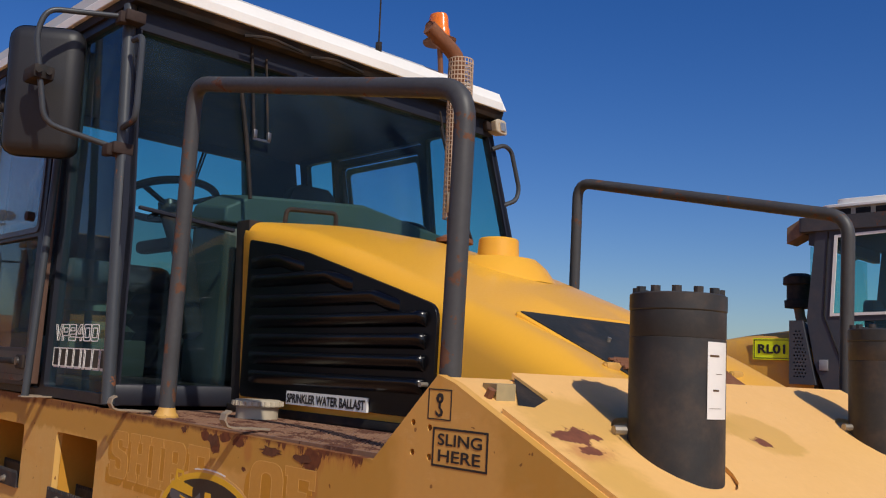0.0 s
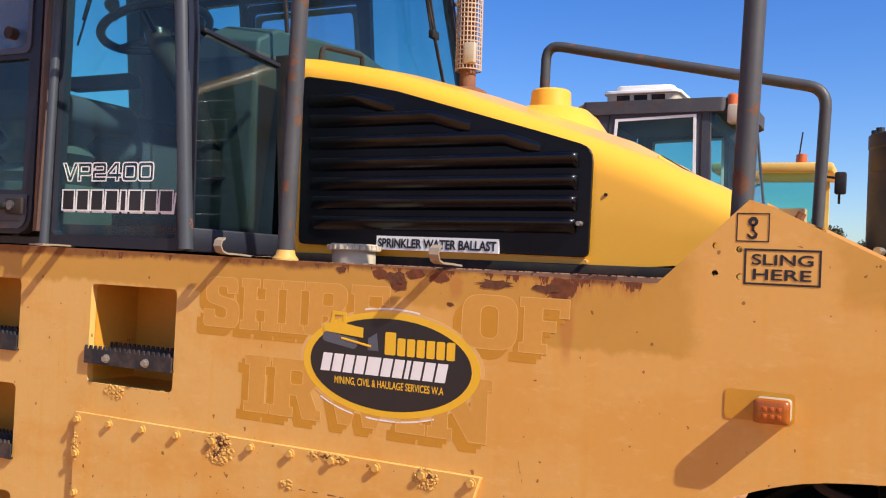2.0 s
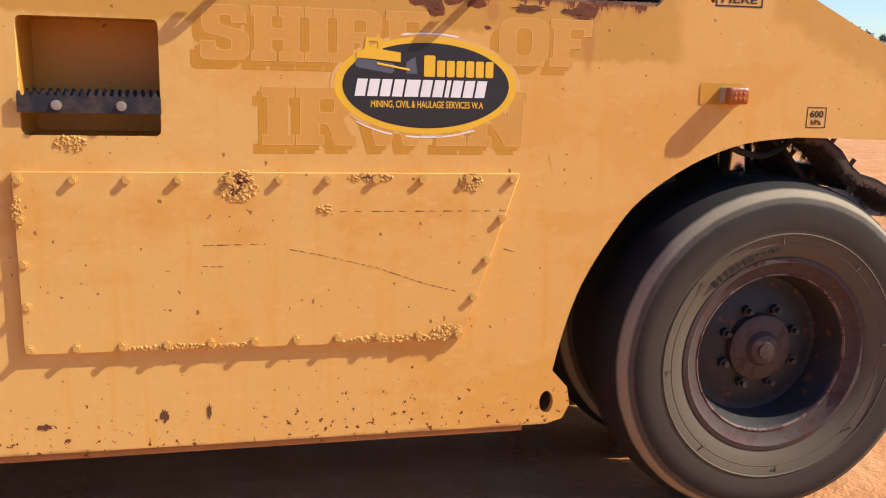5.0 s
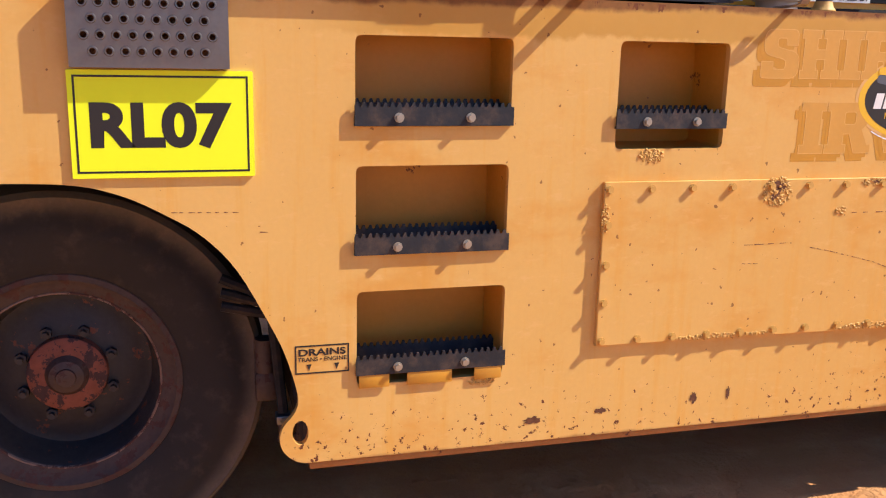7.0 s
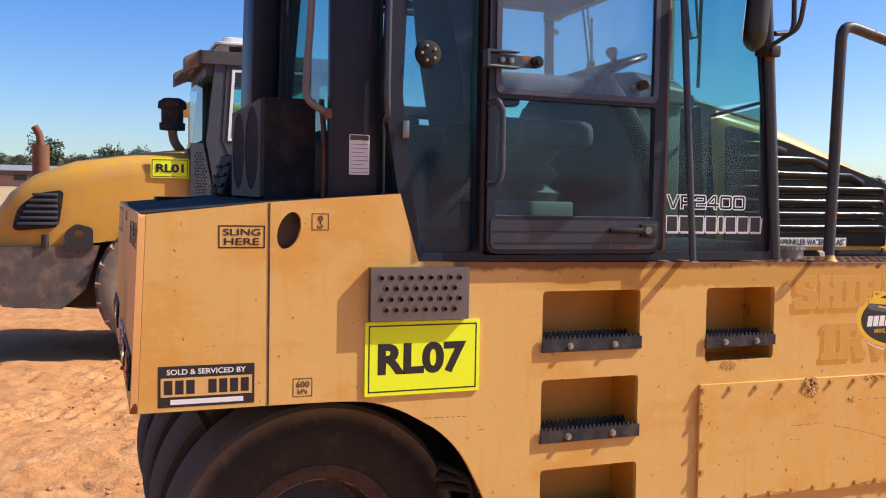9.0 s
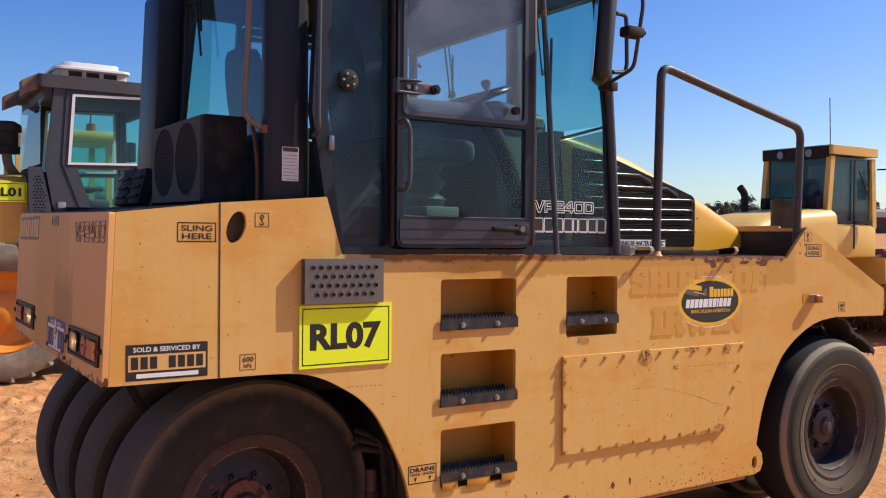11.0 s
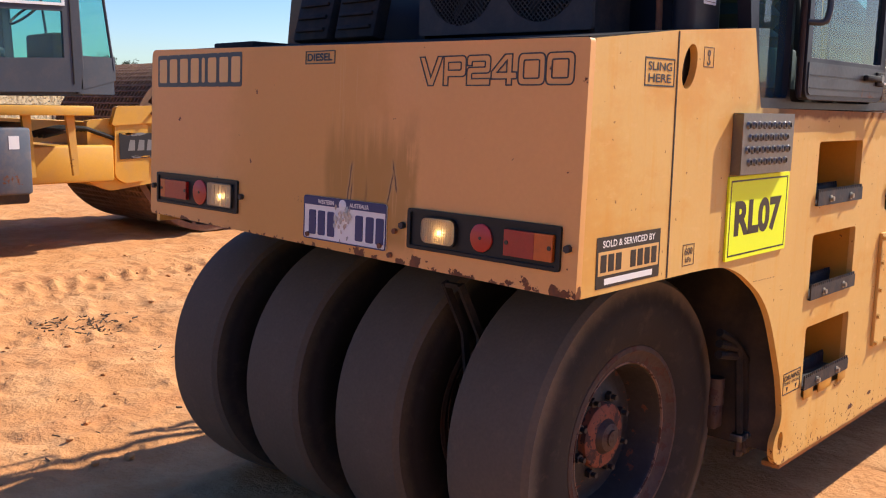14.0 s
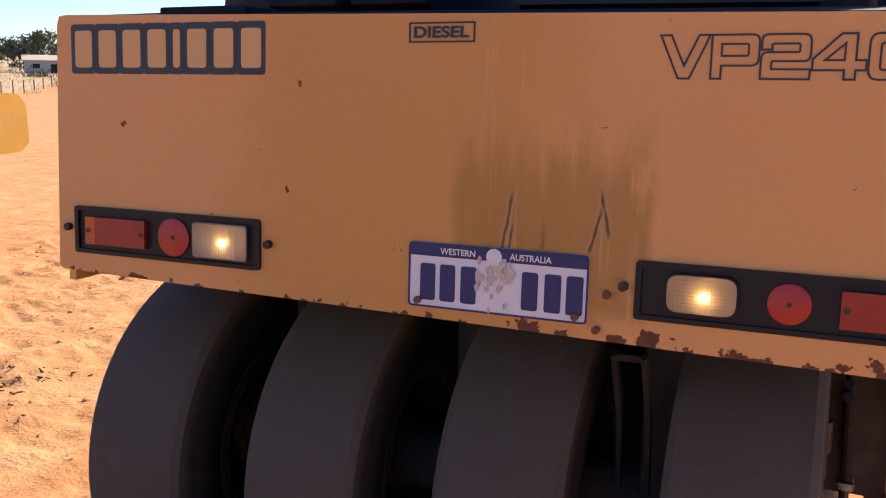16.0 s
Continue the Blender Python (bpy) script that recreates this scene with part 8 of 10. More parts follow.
# oval company sticker: shapes in its colours, trade line kept
OY, OZ, OA, OB = -0.700, 1.368, 0.266, 0.138
for a, b, mt, x0, x1, nm in ((1.0, 1.0, OLD_LABEL, -0.0022, -0.0008, "rim"), (0.96, 0.95, GOLD, -0.0032, -0.0020, "gold_rim"), (0.875, 0.835, INK, -0.0042, -0.0030, "field")):
    bm = bmesh.new()
    prism(bm, disc(OY, OZ, OA * a, 56, OB * b), "x", x0, x1)
    if nm == "rim":
        oval = part("company_sticker", bm, mt, roller, "oval gold-rimmed black company sticker", 0)
    else:
        part(nm, bm, mt, oval, smooth=0)
for a0, a1, k in ((1.25, 1.85, 1.0), (3.9, 4.35, 1.01), (4.5, 5.25, 1.0)):
    bm = bmesh.new()
    arc = [a0 + (a1 - a0) * i / 12 for i in range(13)]
    prism(bm, [(OY - OA * k * math.cos(a), OZ + OB * k * math.sin(a)) for a in arc] + [(OY - OA * (k + 0.012) * math.cos(a), OZ + OB * (k + 0.03) * math.sin(a)) for a in reversed(arc)], "x", -0.003, -0.0008)
    part("peeled_edge", bm, PAPER, oval, "white peeling sticker edge", 0)
y = -0.50
for k in range(11):
    bm = bmesh.new()
    w = 0.034 if k not in (4, 7) else (0.044 if k == 4 else 0.018)
    z0, z1 = 1.338, 1.384
    prism(bm, [(y, z0), (y - w + 0.006, z0), (y - w - 0.002, z1), (y - 0.008, z1)], "x", -0.0056, -0.0042)
    part("name_block", bm, PAPER, oval, smooth=0)
    y -= w
y = -0.690
for k in range(7):
    bm = bmesh.new()
    w = 0.036 if k == 0 else 0.0275
    z0, z1 = 1.393, (1.450 if k == 0 else 1.437)
    prism(bm, rounded([(y, z0), (y - w + 0.005, z0), (y - w + 0.005, z1), (y, z1)], 0.004, 2), "x", -0.0056, -0.0042)
    part("name_block", bm, GOLD, oval, smooth=0)
    y -= w
side_text("trade_line", "MINING, CIVIL & HAULAGE SERVICES W.A", GOLD, oval, -0.545, 1.305, 0.315, 0.022, x=-0.0052, bold=0.015)
# small bulldozer drawing
bm = bmesh.new()
prism(bm, rounded([(-0.500, 1.415), (-0.605, 1.398), (-0.612, 1.425), (-0.505, 1.440)], 0.012), "x", -0.0056, -0.0042)
prism(bm, [(-0.64, 1.40), (-0.672, 1.40), (-0.665, 1.445), (-0.64, 1.43)], "x", -0.0056, -0.0042)
part("dozer_track", bm, surface("slate_print", (0.09, 0.10, 0.12), 0.45, 0, 0.1, 20, 90, 0), oval, smooth=0)
bm = bmesh.new()
prism(bm, [(-0.505, 1.440), (-0.625, 1.430), (-0.625, 1.455), (-0.575, 1.462), (-0.572, 1.492), (-0.530, 1.494), (-0.525, 1.462), (-0.505, 1.458)], "x", -0.0068, -0.0054, [rect(-0.563, -0.538, 1.466, 1.484)])
part("dozer_body", bm, GOLD, oval, smooth=0)
bm = bmesh.new()
tube(bm, [(-0.0065, -0.56, 1.425), (-0.0065, -0.65, 1.41)], 0.003, 6)
part("dozer_arm", bm, GOLD, oval, smooth=0)



def pressed(ob, k):
    """Lays a sticker's layers flat on the panel."""
    for o in (ob, *ob.children_recursive):
        for v in o.data.vertices:
            v.co.x *= k


pressed(oval, 0.3)
pressed(dl, 0.35)


# the tail leans forward a little towards the deck
for ob in roller.children_recursive:
    if ob.type == "MESH" and ob.data.users == 1:
        for v in ob.data.vertices:
            if v.co.y > 2.47:
                v.co.y -= (v.co.z - 1.16) * 0.038
# ---- the single-drum roller standing alongside ----
COMP_YELLOW = surface("dull_machine_yellow", (0.66, 0.33, 0.035), 0.5, 0, 0.15, 2.5, 60, 0.05, dust=0.3, rust=0.10, rust_scale=4)
COMP_GREY = surface("weathered_cab_grey", (0.052, 0.058, 0.072), 0.55, 0, 0.2, 3, 60, 0.05, dust=0.05, spec=0.35)
COMP_RUSTY = surface("rusty_roof_edge", (0.055, 0.056, 0.062), 0.7, 0, 0.3, 3, 60, 0.1, dust=0.08, rust=0.42, rust_scale=4, rust_col=(0.12, 0.05, 0.028))
BLUE_GREY = surface("blue_grey_tank", (0.085, 0.098, 0.122), 0.55, 0, 0.2, 4, 60, 0.05, dust=0.2, rust=0.3, rust_scale=3)
DRUM_RUST = surface("rust_brown_drum", (0.20, 0.095, 0.05), 0.85, 0, 0.3, 5, 50, 0.2, dust=0.4)
ORANGE_RIM = surface("orange_rim_paint", (0.72, 0.24, 0.02), 0.55, 0, 0.12, 6, 60, 0.05, dust=0.2, rust=0.15)
TYRE_TAN = surface("dusty_lugged_tyre", (0.20, 0.165, 0.125), 0.9, 0, 0.3, 6, 60, 0.2, dust=0.5)
TARP = surface("brown_lamp_cover", (0.20, 0.13, 0.085), 0.8, 0, 0.3, 6, 60, 0.1, dust=0.4)

comp = thing("drum_roller", (9.1, 0.3, 0.0), "yellow single-drum roller with grey cab and rusty grid drum", "road roller")


def lug_wheel(parent, x, y, z, R, w, rim_mat, s, label):
    """A lugged tractor tyre; s is -1 where its face looks to -x."""
    bm = bmesh.new()
    prof = [(-w * 0.38, R * 0.55), (-w * 0.5, R * 0.66), (-w * 0.52, R * 0.82), (-w * 0.46, R * 0.93), (-w * 0.25, R * 0.955), (0, R * 0.96)]
    prof = prof + [(-a, r) for a, r in reversed(prof[:-1])]
    lathe(bm, prof, (x, y, z), "x", 48)
    t = part("wheel", bm, TYRE_TAN, parent, label, 35)
    for k in range(22):
        a = 2 * math.pi * k / 22
        for q in (-1, 1):
            bm = bmesh.new()
            m = Matrix.Translation((x, y, z)) @ Matrix.Rotation(a + (0.14 if q > 0 else 0), 4, "X") @ Matrix.Translation((q * w * 0.25, 0, R * 0.930)) @ Matrix.Rotation(q * 0.7, 4, "Z")
            bmesh.ops.create_cube(bm, size=1.0, matrix=m @ Matrix.Diagonal((w * 0.55, R * 0.07, R * 0.07, 1)))
            part("lug", bm, TYRE_TAN, t, smooth=0)
    bm = bmesh.new()
    lathe(bm, [(s * w * 0.40, R * 0.575), (s * w * 0.42, R * 0.55), (s * w * 0.30, R * 0.53), (s * w * 0.16, R * 0.46), (s * w * 0.12, R * 0.30), (s * w * 0.20, R * 0.22), (s * w * 0.26, R * 0.16), (s * w * 0.28, 0.0)], (x, y, z), "x", 40)
    part("rim", bm, rim_mat, t, smooth=35)
    for k in range(10):
        a = 2 * math.pi * k / 10
        bm = bmesh.new()
        c = (y + R * 0.27 * math.cos(a), z + R * 0.27 * math.sin(a))
        rod(bm, (x + s * w * 0.13, *c), (x + s * w * 0.2, *c), R * 0.028, 6)
        part("wheel_nut", bm, rim_mat, t)


lug_wheel(comp, 8.22, 1.80, 0.82, 0.83, 0.50, ORANGE_RIM, -1, "big dusty lugged tyre on an orange rim")
lug_wheel(comp, 9.98, 1.80, 0.82, 0.83, 0.50, ORANGE_RIM, 1, "big dusty lugged tyre on an orange rim")

# engine hood
def arch(y, half, foot, shoulder, crown, cx=9.1):
    out = []
    for k in range(13):
        a = math.pi * k / 12
        c, s = -math.cos(a), math.sin(a)
        xx = cx + half * (abs(c) ** 0.45) * (1 if c > 0 else -1)
        out.append((xx, y, shoulder + (crown - shoulder) * (s ** 0.6)))
    return [(cx - half, y, foot), *out, (cx + half, y, foot)]


bm = bmesh.new()
loft(bm, [arch(y, h, f, s, c) for y, h, f, s, c in ((1.35, 1.0, 1.4, 2.2, 2.45), (1.7, 1.03, 1.4, 2.18, 2.44), (2.2, 1.04, 1.38, 2.10, 2.38), (2.8, 1.03, 1.30, 1.98, 2.28), (3.25, 1.0, 1.28, 1.82, 2.10), (3.5, 0.94, 1.28, 1.62, 1.90), (3.66, 0.85, 1.28, 1.45, 1.66))])
ch = part("engine_hood", bm, COMP_YELLOW, comp, "rounded yellow engine hood", 45)
bm = bmesh.new()
prism(bm, rounded([(2.92, 1.93), (2.98, 1.50), (3.46, 1.46), (3.40, 1.72), (3.2, 1.88)], 0.08), "x", 8.03, 8.10)
gr = part("hood_grille", bm, MATT_BLACK, ch, "black oval hood grille", 30)
for k in range(6):
    bm = bmesh.new()
    box(bm, 8.005, 8.03, 2.99, 3.40 - 0.03 * k, 1.53 + 0.065 * k, 1.56 + 0.065 * k, 0.004)
    part("slat", bm, COMP_GREY, gr)
bm = bmesh.new()
prism(bm, rect(1.57, 2.00, 2.085, 2.315, 0.003), "x", 8.045, 8.055)
sg = part("fleet_sign", bm, SIGN_YELLOW, comp, "yellow sign with black characters", 0)
bm = bmesh.new()
ring_frame(bm, 1.585, 1.985, 2.10, 2.30, 0.006, "x", 8.042, 8.045)
part("border", bm, INK, sg, smooth=0)
side_text("lettering", "RL01", INK, sg, 1.94, 2.15, 0.31, 0.10, x=8.040, bold=0.035)
bm = bmesh.new()
prism(bm, [(1.56, 2.50), (1.56, 1.84), (1.28, 1.84), (1.42, 2.50)], "x", 7.98, 8.04, [disc(1.505 - 0.035 * (j % 2) * 0.5 - 0.034 * i, 1.92 + 0.036 * j, 0.011, 6) for j in range(14) for i in range(4) if 1.505 - 0.017 * (j % 2) - 0.034 * i > 1.33 + 0.0075 * j])
part("vent_plate", bm, COMP_GREY, comp, "grey perforated vent plate", 20)
bm = bmesh.new()
box(bm, 8.1, 10.1, 1.30, 1.56, 1.4, 2.45, 0.02)
part("bulkhead", bm, UNDERBODY_SHADE, comp)
# air cleaner and exhaust
bm = bmesh.new()
lathe(bm, [(2.68, 0.0), (2.68, 0.15), (2.76, 0.155), (2.77, 0.13), (2.93, 0.13), (2.94, 0.17), (3.02, 0.165), (3.06, 0.10), (3.07, 0.0)], (8.55, 1.72, 0), "z", 24)
ac2 = part("air_cleaner", bm, MATT_BLACK, comp, "black pot-shaped air cleaner")
bm = bmesh.new()
tube(bm, [(8.55, 1.72, 2.68), (8.55, 1.70, 2.54), (8.62, 1.60, 2.42)], 0.055, 12, 0.06)
part("intake_pipe", bm, TARP, ac2)
bm = bmesh.new()
rod(bm, (8.9, 3.20, 2.0), (8.9, 3.20, 2.46), 0.095, 18)
tube(bm, [(8.9, 3.20, 2.44), (8.9, 3.21, 2.58), (8.9, 3.27, 2.68)], 0.045, 12, 0.05)
part("exhaust_pipe", bm, RUST, comp, "rust-red exhaust stack", 40)
# rear counterweight and lugs
bm = bmesh.new()
prism(bm, [(2.55, 1.30), (3.70, 1.28), (3.72, 0.85), (3.55, 0.62), (2.95, 0.58), (2.70, 0.8)], "x", 8.05, 8.20)
prism(bm, [(2.55, 1.30), (3.70, 1.28), (3.72, 0.85), (3.55, 0.62), (2.95, 0.58), (2.70, 0.8)], "x", 10.0, 10.15)
box(bm, 8.2, 10.0, 3.45, 3.72, 0.70, 1.28, 0.02)
part("counterweight", bm, surface("worn_counterweight", (0.085, 0.068, 0.060), 0.7, 0, 0.3, 4, 60, 0.1, dust=0.3, rust=0.2, rust_scale=4), comp, "dark rusty counterweight", 30)
bm = bmesh.new()
prism(bm, rounded([(2.62, 1.25), (2.62, 1.50), (2.80, 1.55), (2.92, 1.45), (2.92, 1.25)], 0.05), "x", 8.02, 8.07, [disc(2.77, 1.43, 0.05, 14)])
part("tie_lug", bm, RIM_RUST, comp)
bm = bmesh.new()
rod(bm, (8.05, 3.12, 1.28), (8.05, 3.12, 1.42), 0.04, 10)
part("lifting_pin", bm, RIM_RUST, comp)
bm = bmesh.new()
box(bm, 8.5, 9.7, 0.4, 3.5, 0.55, 1.4, 0.03)
part("rear_frame", bm, UNDERBODY_SHADE, comp)

# cab
CS = [(0.03, 1.72), (1.16, 1.70), (1.30, 2.06), (1.38, 2.52), (1.28, 3.46), (0.06, 3.44), (0.0, 1.98)]
W1 = [(1.07, 3.37), (0.20, 3.40), (0.18, 2.58), (1.12, 2.55)]
W2 = [(1.02, 2.49), (0.19, 2.52), (0.19, 2.06), (0.87, 2.03)]


def cab_wall(x0, x1):
    bm = bmesh.new()
    prism(bm, CS, "x", x0, x1, [W1, W2])
    f = part("cab_side", bm, COMP_GREY, comp, "weathered grey cab side", 25)
    for w in (W1, W2):
        bm = bmesh.new()
        prism(bm, w, "x", (x0 + x1) / 2 - 0.004, (x0 + x1) / 2 + 0.004)
        g = part("window_pane", bm, GLASS, f, smooth=0)
        g.visible_shadow = False
    bm = bmesh.new()
    cy, cz = 0.62, 2.96
    prism(bm, [(cy + (a - cy) * 1.03, cz + (b - cz) * 1.02) for a, b in W1], "x", x0 - 0.012, x0, [[(cy + (a - cy) * 0.96, cz + (b - cz) * 0.95) for a, b in W1]])
    part("window_trim", bm, WHITE, f, "white window trim", 0)
    for a, b in (((1.15, 3.42), (1.20, 2.56)), ((1.20, 2.56), (0.98, 1.98)), ((0.13, 3.42), (0.10, 1.80))):
        bm = bmesh.new()
        tube(bm, [(x0 - 0.001, *a), (x0 - 0.001, *b)], 0.008, 6)
        part("door_gap", bm, MATT_BLACK, f)
    return f


cw = cab_wall(8.0, 8.05)
cab_wall(9.75, 9.80)
for y0, y1, z0, z1 in ((0.0, 0.06, 3.30, 3.44), (0.0, 0.06, 1.745, 1.80), (1.30, 1.38, 3.30, 3.46), (0.0, 1.0, 1.68, 1.74)):
    bm = bmesh.new()
    box(bm, 8.05, 9.75, y0, y1, z0, z1)
    part("cross_member", bm, COMP_GREY, comp, smooth=25)
bm = bmesh.new()
loft(bm, [[(8.05, 1.42, 2.45), (9.75, 1.42, 2.45), (9.75, 1.48, 2.50), (8.05, 1.48, 2.50)], [(8.05, 0.9, 1.72), (9.75, 0.9, 1.72), (9.75, 0.95, 1.72), (8.05, 0.95, 1.72)]], close=True)
part("cab_back_panel", bm, COMP_GREY, comp, smooth=25)
# wrap-round front glass with posts
bm = bmesh.new()
pts = [(8.02, 0.05, 3.42, 0.0, 1.98), (8.14, -0.22, 3.42, -0.40, 1.98), (9.66, -0.22, 3.42, -0.40, 1.98), (9.78, 0.05, 3.42, 0.0, 1.98)]
top = [bm.verts.new((p[0], p[1], p[2])) for p in pts]
bot = [bm.verts.new((p[0] + (0 if i in (0, 3) else 0.0), p[3], p[4])) for i, p in enumerate(pts)]
for i in range(3):
    bm.faces.new((top[i], top[i + 1], bot[i + 1], bot[i]))
g = part("front_glass", bm, GLASS, comp, "tinted wrap-round front glass", 0)
g.visible_shadow = False
for p in pts:
    bm = bmesh.new()
    tube(bm, [(p[0], p[1], p[2] + 0.05), (p[0], p[3], p[4] - 0.02)], 0.016, 8)
    part("front_post", bm, COMP_GREY, comp, smooth=30)
bm = bmesh.new()
loft(bm, [[(p[0], p[3] - 0.02, 2.09), (p[0], p[3] - 0.02, 1.90 - (0.15 if i in (0, 3) else 0.05)), (p[0], p[3] + 0.04, 1.90 - (0.15 if i in (0, 3) else 0.05)), (p[0], p[3] + 0.04, 2.09)] for i, p in enumerate(pts)], close=True)
prism(bm, [(8.02, 0.0), (8.14, -0.40), (9.66, -0.40), (9.78, 0.0), (9.78, 0.06), (8.02, 0.06)], "z", 1.70, 1.86)
part("front_sill", bm, COMP_GREY, comp, smooth=30)
bm = bmesh.new()
box(bm, 8.15, 9.65, 1.40, 1.41, 2.55, 3.30)
g = part("back_glass", bm, GLASS, comp, smooth=0)
g.visible_shadow = False
bm = bmesh.new()
prism(bm, rounded([(7.97, -0.10), (8.42, -0.34), (9.38, -0.34), (9.83, -0.10), (9.83, 1.46), (7.97, 1.46)], 0.04), "z", 3.43, 3.58)
rf = part("cab_roof", bm, COMP_RUSTY, comp, "rust-streaked grey roof", 30, 0.02)
bm = bmesh.new()
prism(bm, rounded([(8.10, 0.42), (8.92, 0.42), (8.92, 1.24), (8.10, 1.24)], 0.09), "z", 3.58, 3.68)
cooler = part("roof_cooler", bm, CREAM, rf, "dusty white rooftop cooler box", 30, 0.012)
bm = bmesh.new()
prism(bm, rounded([(8.07, 0.39), (8.95, 0.39), (8.95, 1.27), (8.07, 1.27)], 0.10), "z", 3.681, 3.715)
part("cooler_lid", bm, WHITE, cooler, "white lid", 30, 0.012)
bm = bmesh.new()
prism(bm, rounded([(8.18, 0.50), (8.84, 0.50), (8.84, 1.16), (8.18, 1.16)], 0.10), "z", 3.7155, 3.79)
part("cooler_cover", bm, WHITE, cooler, "raised white fan cover", 30, 0.02)
for y in (0.56, 0.76, 0.96):
    bm = bmesh.new()
    box(bm, 8.095, 8.1, y, y + 0.15, 3.605, 3.665)
    part("cooler_vent", bm, MATT_BLACK, cooler, "dark vent slot")
for x in (8.05, 9.5):
    bm = bmesh.new()
    loft(bm, [[(x, 1.44, 3.42), (x + 0.26, 1.44, 3.42), (x + 0.26, 1.44, 3.60), (x, 1.44, 3.60)], [(x, 1.62, 3.33), (x + 0.24, 1.62, 3.33), (x + 0.24, 1.62, 3.50), (x, 1.62, 3.50)]], close=True)
    part("work_lamp", bm, TARP, rf, "faded brown work lamp box", 30)
bm = bmesh.new()
lathe(bm, [(3.50, 0.06), (3.60, 0.058), (3.62, 0.04), (3.62, 0.0)], (8.04, -0.18, 0), "z", 16)
part("beacon", bm, AMBER_LENS, rf, "orange beacon")
bm = bmesh.new()
box(bm, 7.96, 8.12, -0.30, -0.14, 3.30, 3.50, 0.02)
part("lamp_box", bm, CREAM, rf)
bm = bmesh.new()
box(bm, 7.985, 7.998, 1.155, 1.245, 1.99, 2.10, 0.002)
part("sticker", bm, surface("greyed_sticker", (0.26, 0.26, 0.27), 0.6, 0, 0.2, 20, 60, 0.02), cw, "greyed square sticker")
# inside
seat(comp, 8.95, 0.72, 0)
bm = bmesh.new()
box(bm, 8.6, 9.3, -0.18, 0.05, 1.8, 2.35, 0.04)
prof = [(0.014 * math.sin(a), 0.18 + 0.014 * math.cos(a)) for a in [2 * math.pi * k / 8 for k in range(9)]]
part("dash", bm, MATT_BLACK, comp)
bm = bmesh.new()
lathe(bm, prof, (0, 0, 0), "z", 30)
bm.transform(Matrix.Translation((8.95, 0.18, 2.55)) @ Matrix.Rotation(radians(-40), 4, "X"))
part("steering_wheel", bm, MATT_BLACK, comp, smooth=40)
# below the cab
bm = bmesh.new()
box(bm, 7.96, 8.5, 0.58, 1.07, 0.70, 1.36, 0.03)
tk = part("side_tank", bm, BLUE_GREY, comp, "blue-grey side tank with a paper label")
bm = bmesh.new()
box(bm, 7.957, 7.960, 0.70, 0.80, 1.15, 1.28)
part("sticker", bm, PAPER, tk)
bm = bmesh.new()
box(bm, 8.0, 9.8, -0.1, 1.05, 1.48, 1.58, 0.01)
for y in (0.05, 0.5, 0.95):
    prism(bm, [(y, 1.5), (y + 0.09, 1.5), (y + 0.03, 0.85), (y - 0.03, 0.85)], "x", 8.15, 8.20)
box(bm, 8.4, 9.6, -0.5, 0.7, 0.75, 1.15, 0.03)
part("platform_frame", bm, COMP_YELLOW, comp, "yellow platform frame")
for k in range(5):
    bm = bmesh.new()
    tube(bm, [(8.6 + 0.12 * k, 0.2, 1.25), (8.55 + 0.12 * k, -0.2, 1.35), (8.6 + 0.1 * k, -0.65, 1.2)], 0.025, 8, 0.1)
    part("hydraulic_hose", bm, MATT_BLACK, comp, "black hydraulic hose")

# grid drum
DY, DZ, DR = -2.02, 1.08, 1.07
bm = bmesh.new()
lathe(bm, [(8.92, 0.80), (8.92, 0.90), (11.0, 0.90), (11.0, 0.80), (8.96, 0.80)], (0, DY, DZ), "x", 64)
lathe(bm, [(10.35, 0.0), (10.35, 0.82)], (0, DY, DZ), "x", 40)
drum = part("drum", bm, DRUM_RUST, comp, "rust-brown steel drum", 35)
bm = bmesh.new()
NB, rows_x = 72, 24
for i in range(rows_x + 1):
    x = 8.90 + 2.12 * i / rows_x
    lathe(bm, [(x - 0.012, DR - 0.075), (x - 0.012, DR), (x + 0.012, DR), (x + 0.012, DR - 0.075), (x - 0.012, DR - 0.075)], (0, DY, DZ), "x", NB)
for k in range(NB):
    a = 2 * math.pi * k / NB
    m = Matrix.Translation((9.96, DY, DZ)) @ Matrix.Rotation(a, 4, "X") @ Matrix.Translation((0, 0, DR - 0.04))
    bmesh.ops.create_cube(bm, size=1.0, matrix=m @ Matrix.Diagonal((2.12, 0.022, 0.075, 1)))
tagged(part("grid_shell", bm, DRUM_RUST, drum, "rusty open grid shell bolted round the drum", 30), kind="stuff")
for k in range(10):
    bm = bmesh.new()
    a = 2 * math.pi * (k + 0.4) / 10
    m = Matrix.Translation((8.93, DY, DZ)) @ Matrix.Rotation(a, 4, "X") @ Matrix.Translation((0, 0, 0.95))
    bmesh.ops.create_cube(bm, size=1.0, matrix=m @ Matrix.Diagonal((0.05, 0.05, 0.17, 1)))
    part("shell_bracket", bm, DRUM_RUST, drum)
bm = bmesh.new()
FR = [(-0.30, 1.42), (-1.0, 1.47), (-1.75, 1.58), (-2.6, 1.60), (-3.30, 1.56), (-3.40, 1.45), (-3.42, 1.02), (-3.30, 0.92), (-2.4, 0.88), (-1.5, 0.74), (-0.55, 0.62), (-0.30, 0.72)]
prism(bm, rounded(FR, 0.05), "x", 8.62, 8.72, [rounded([(-1.92, 1.30), (-1.86, 1.02), (-2.0, 0.98), (-2.28, 0.99), (-2.33, 1.28), (-2.1, 1.33)], 0.04)])
box(bm, 8.72, 8.85, -3.40, -3.20, 0.95, 1.55)
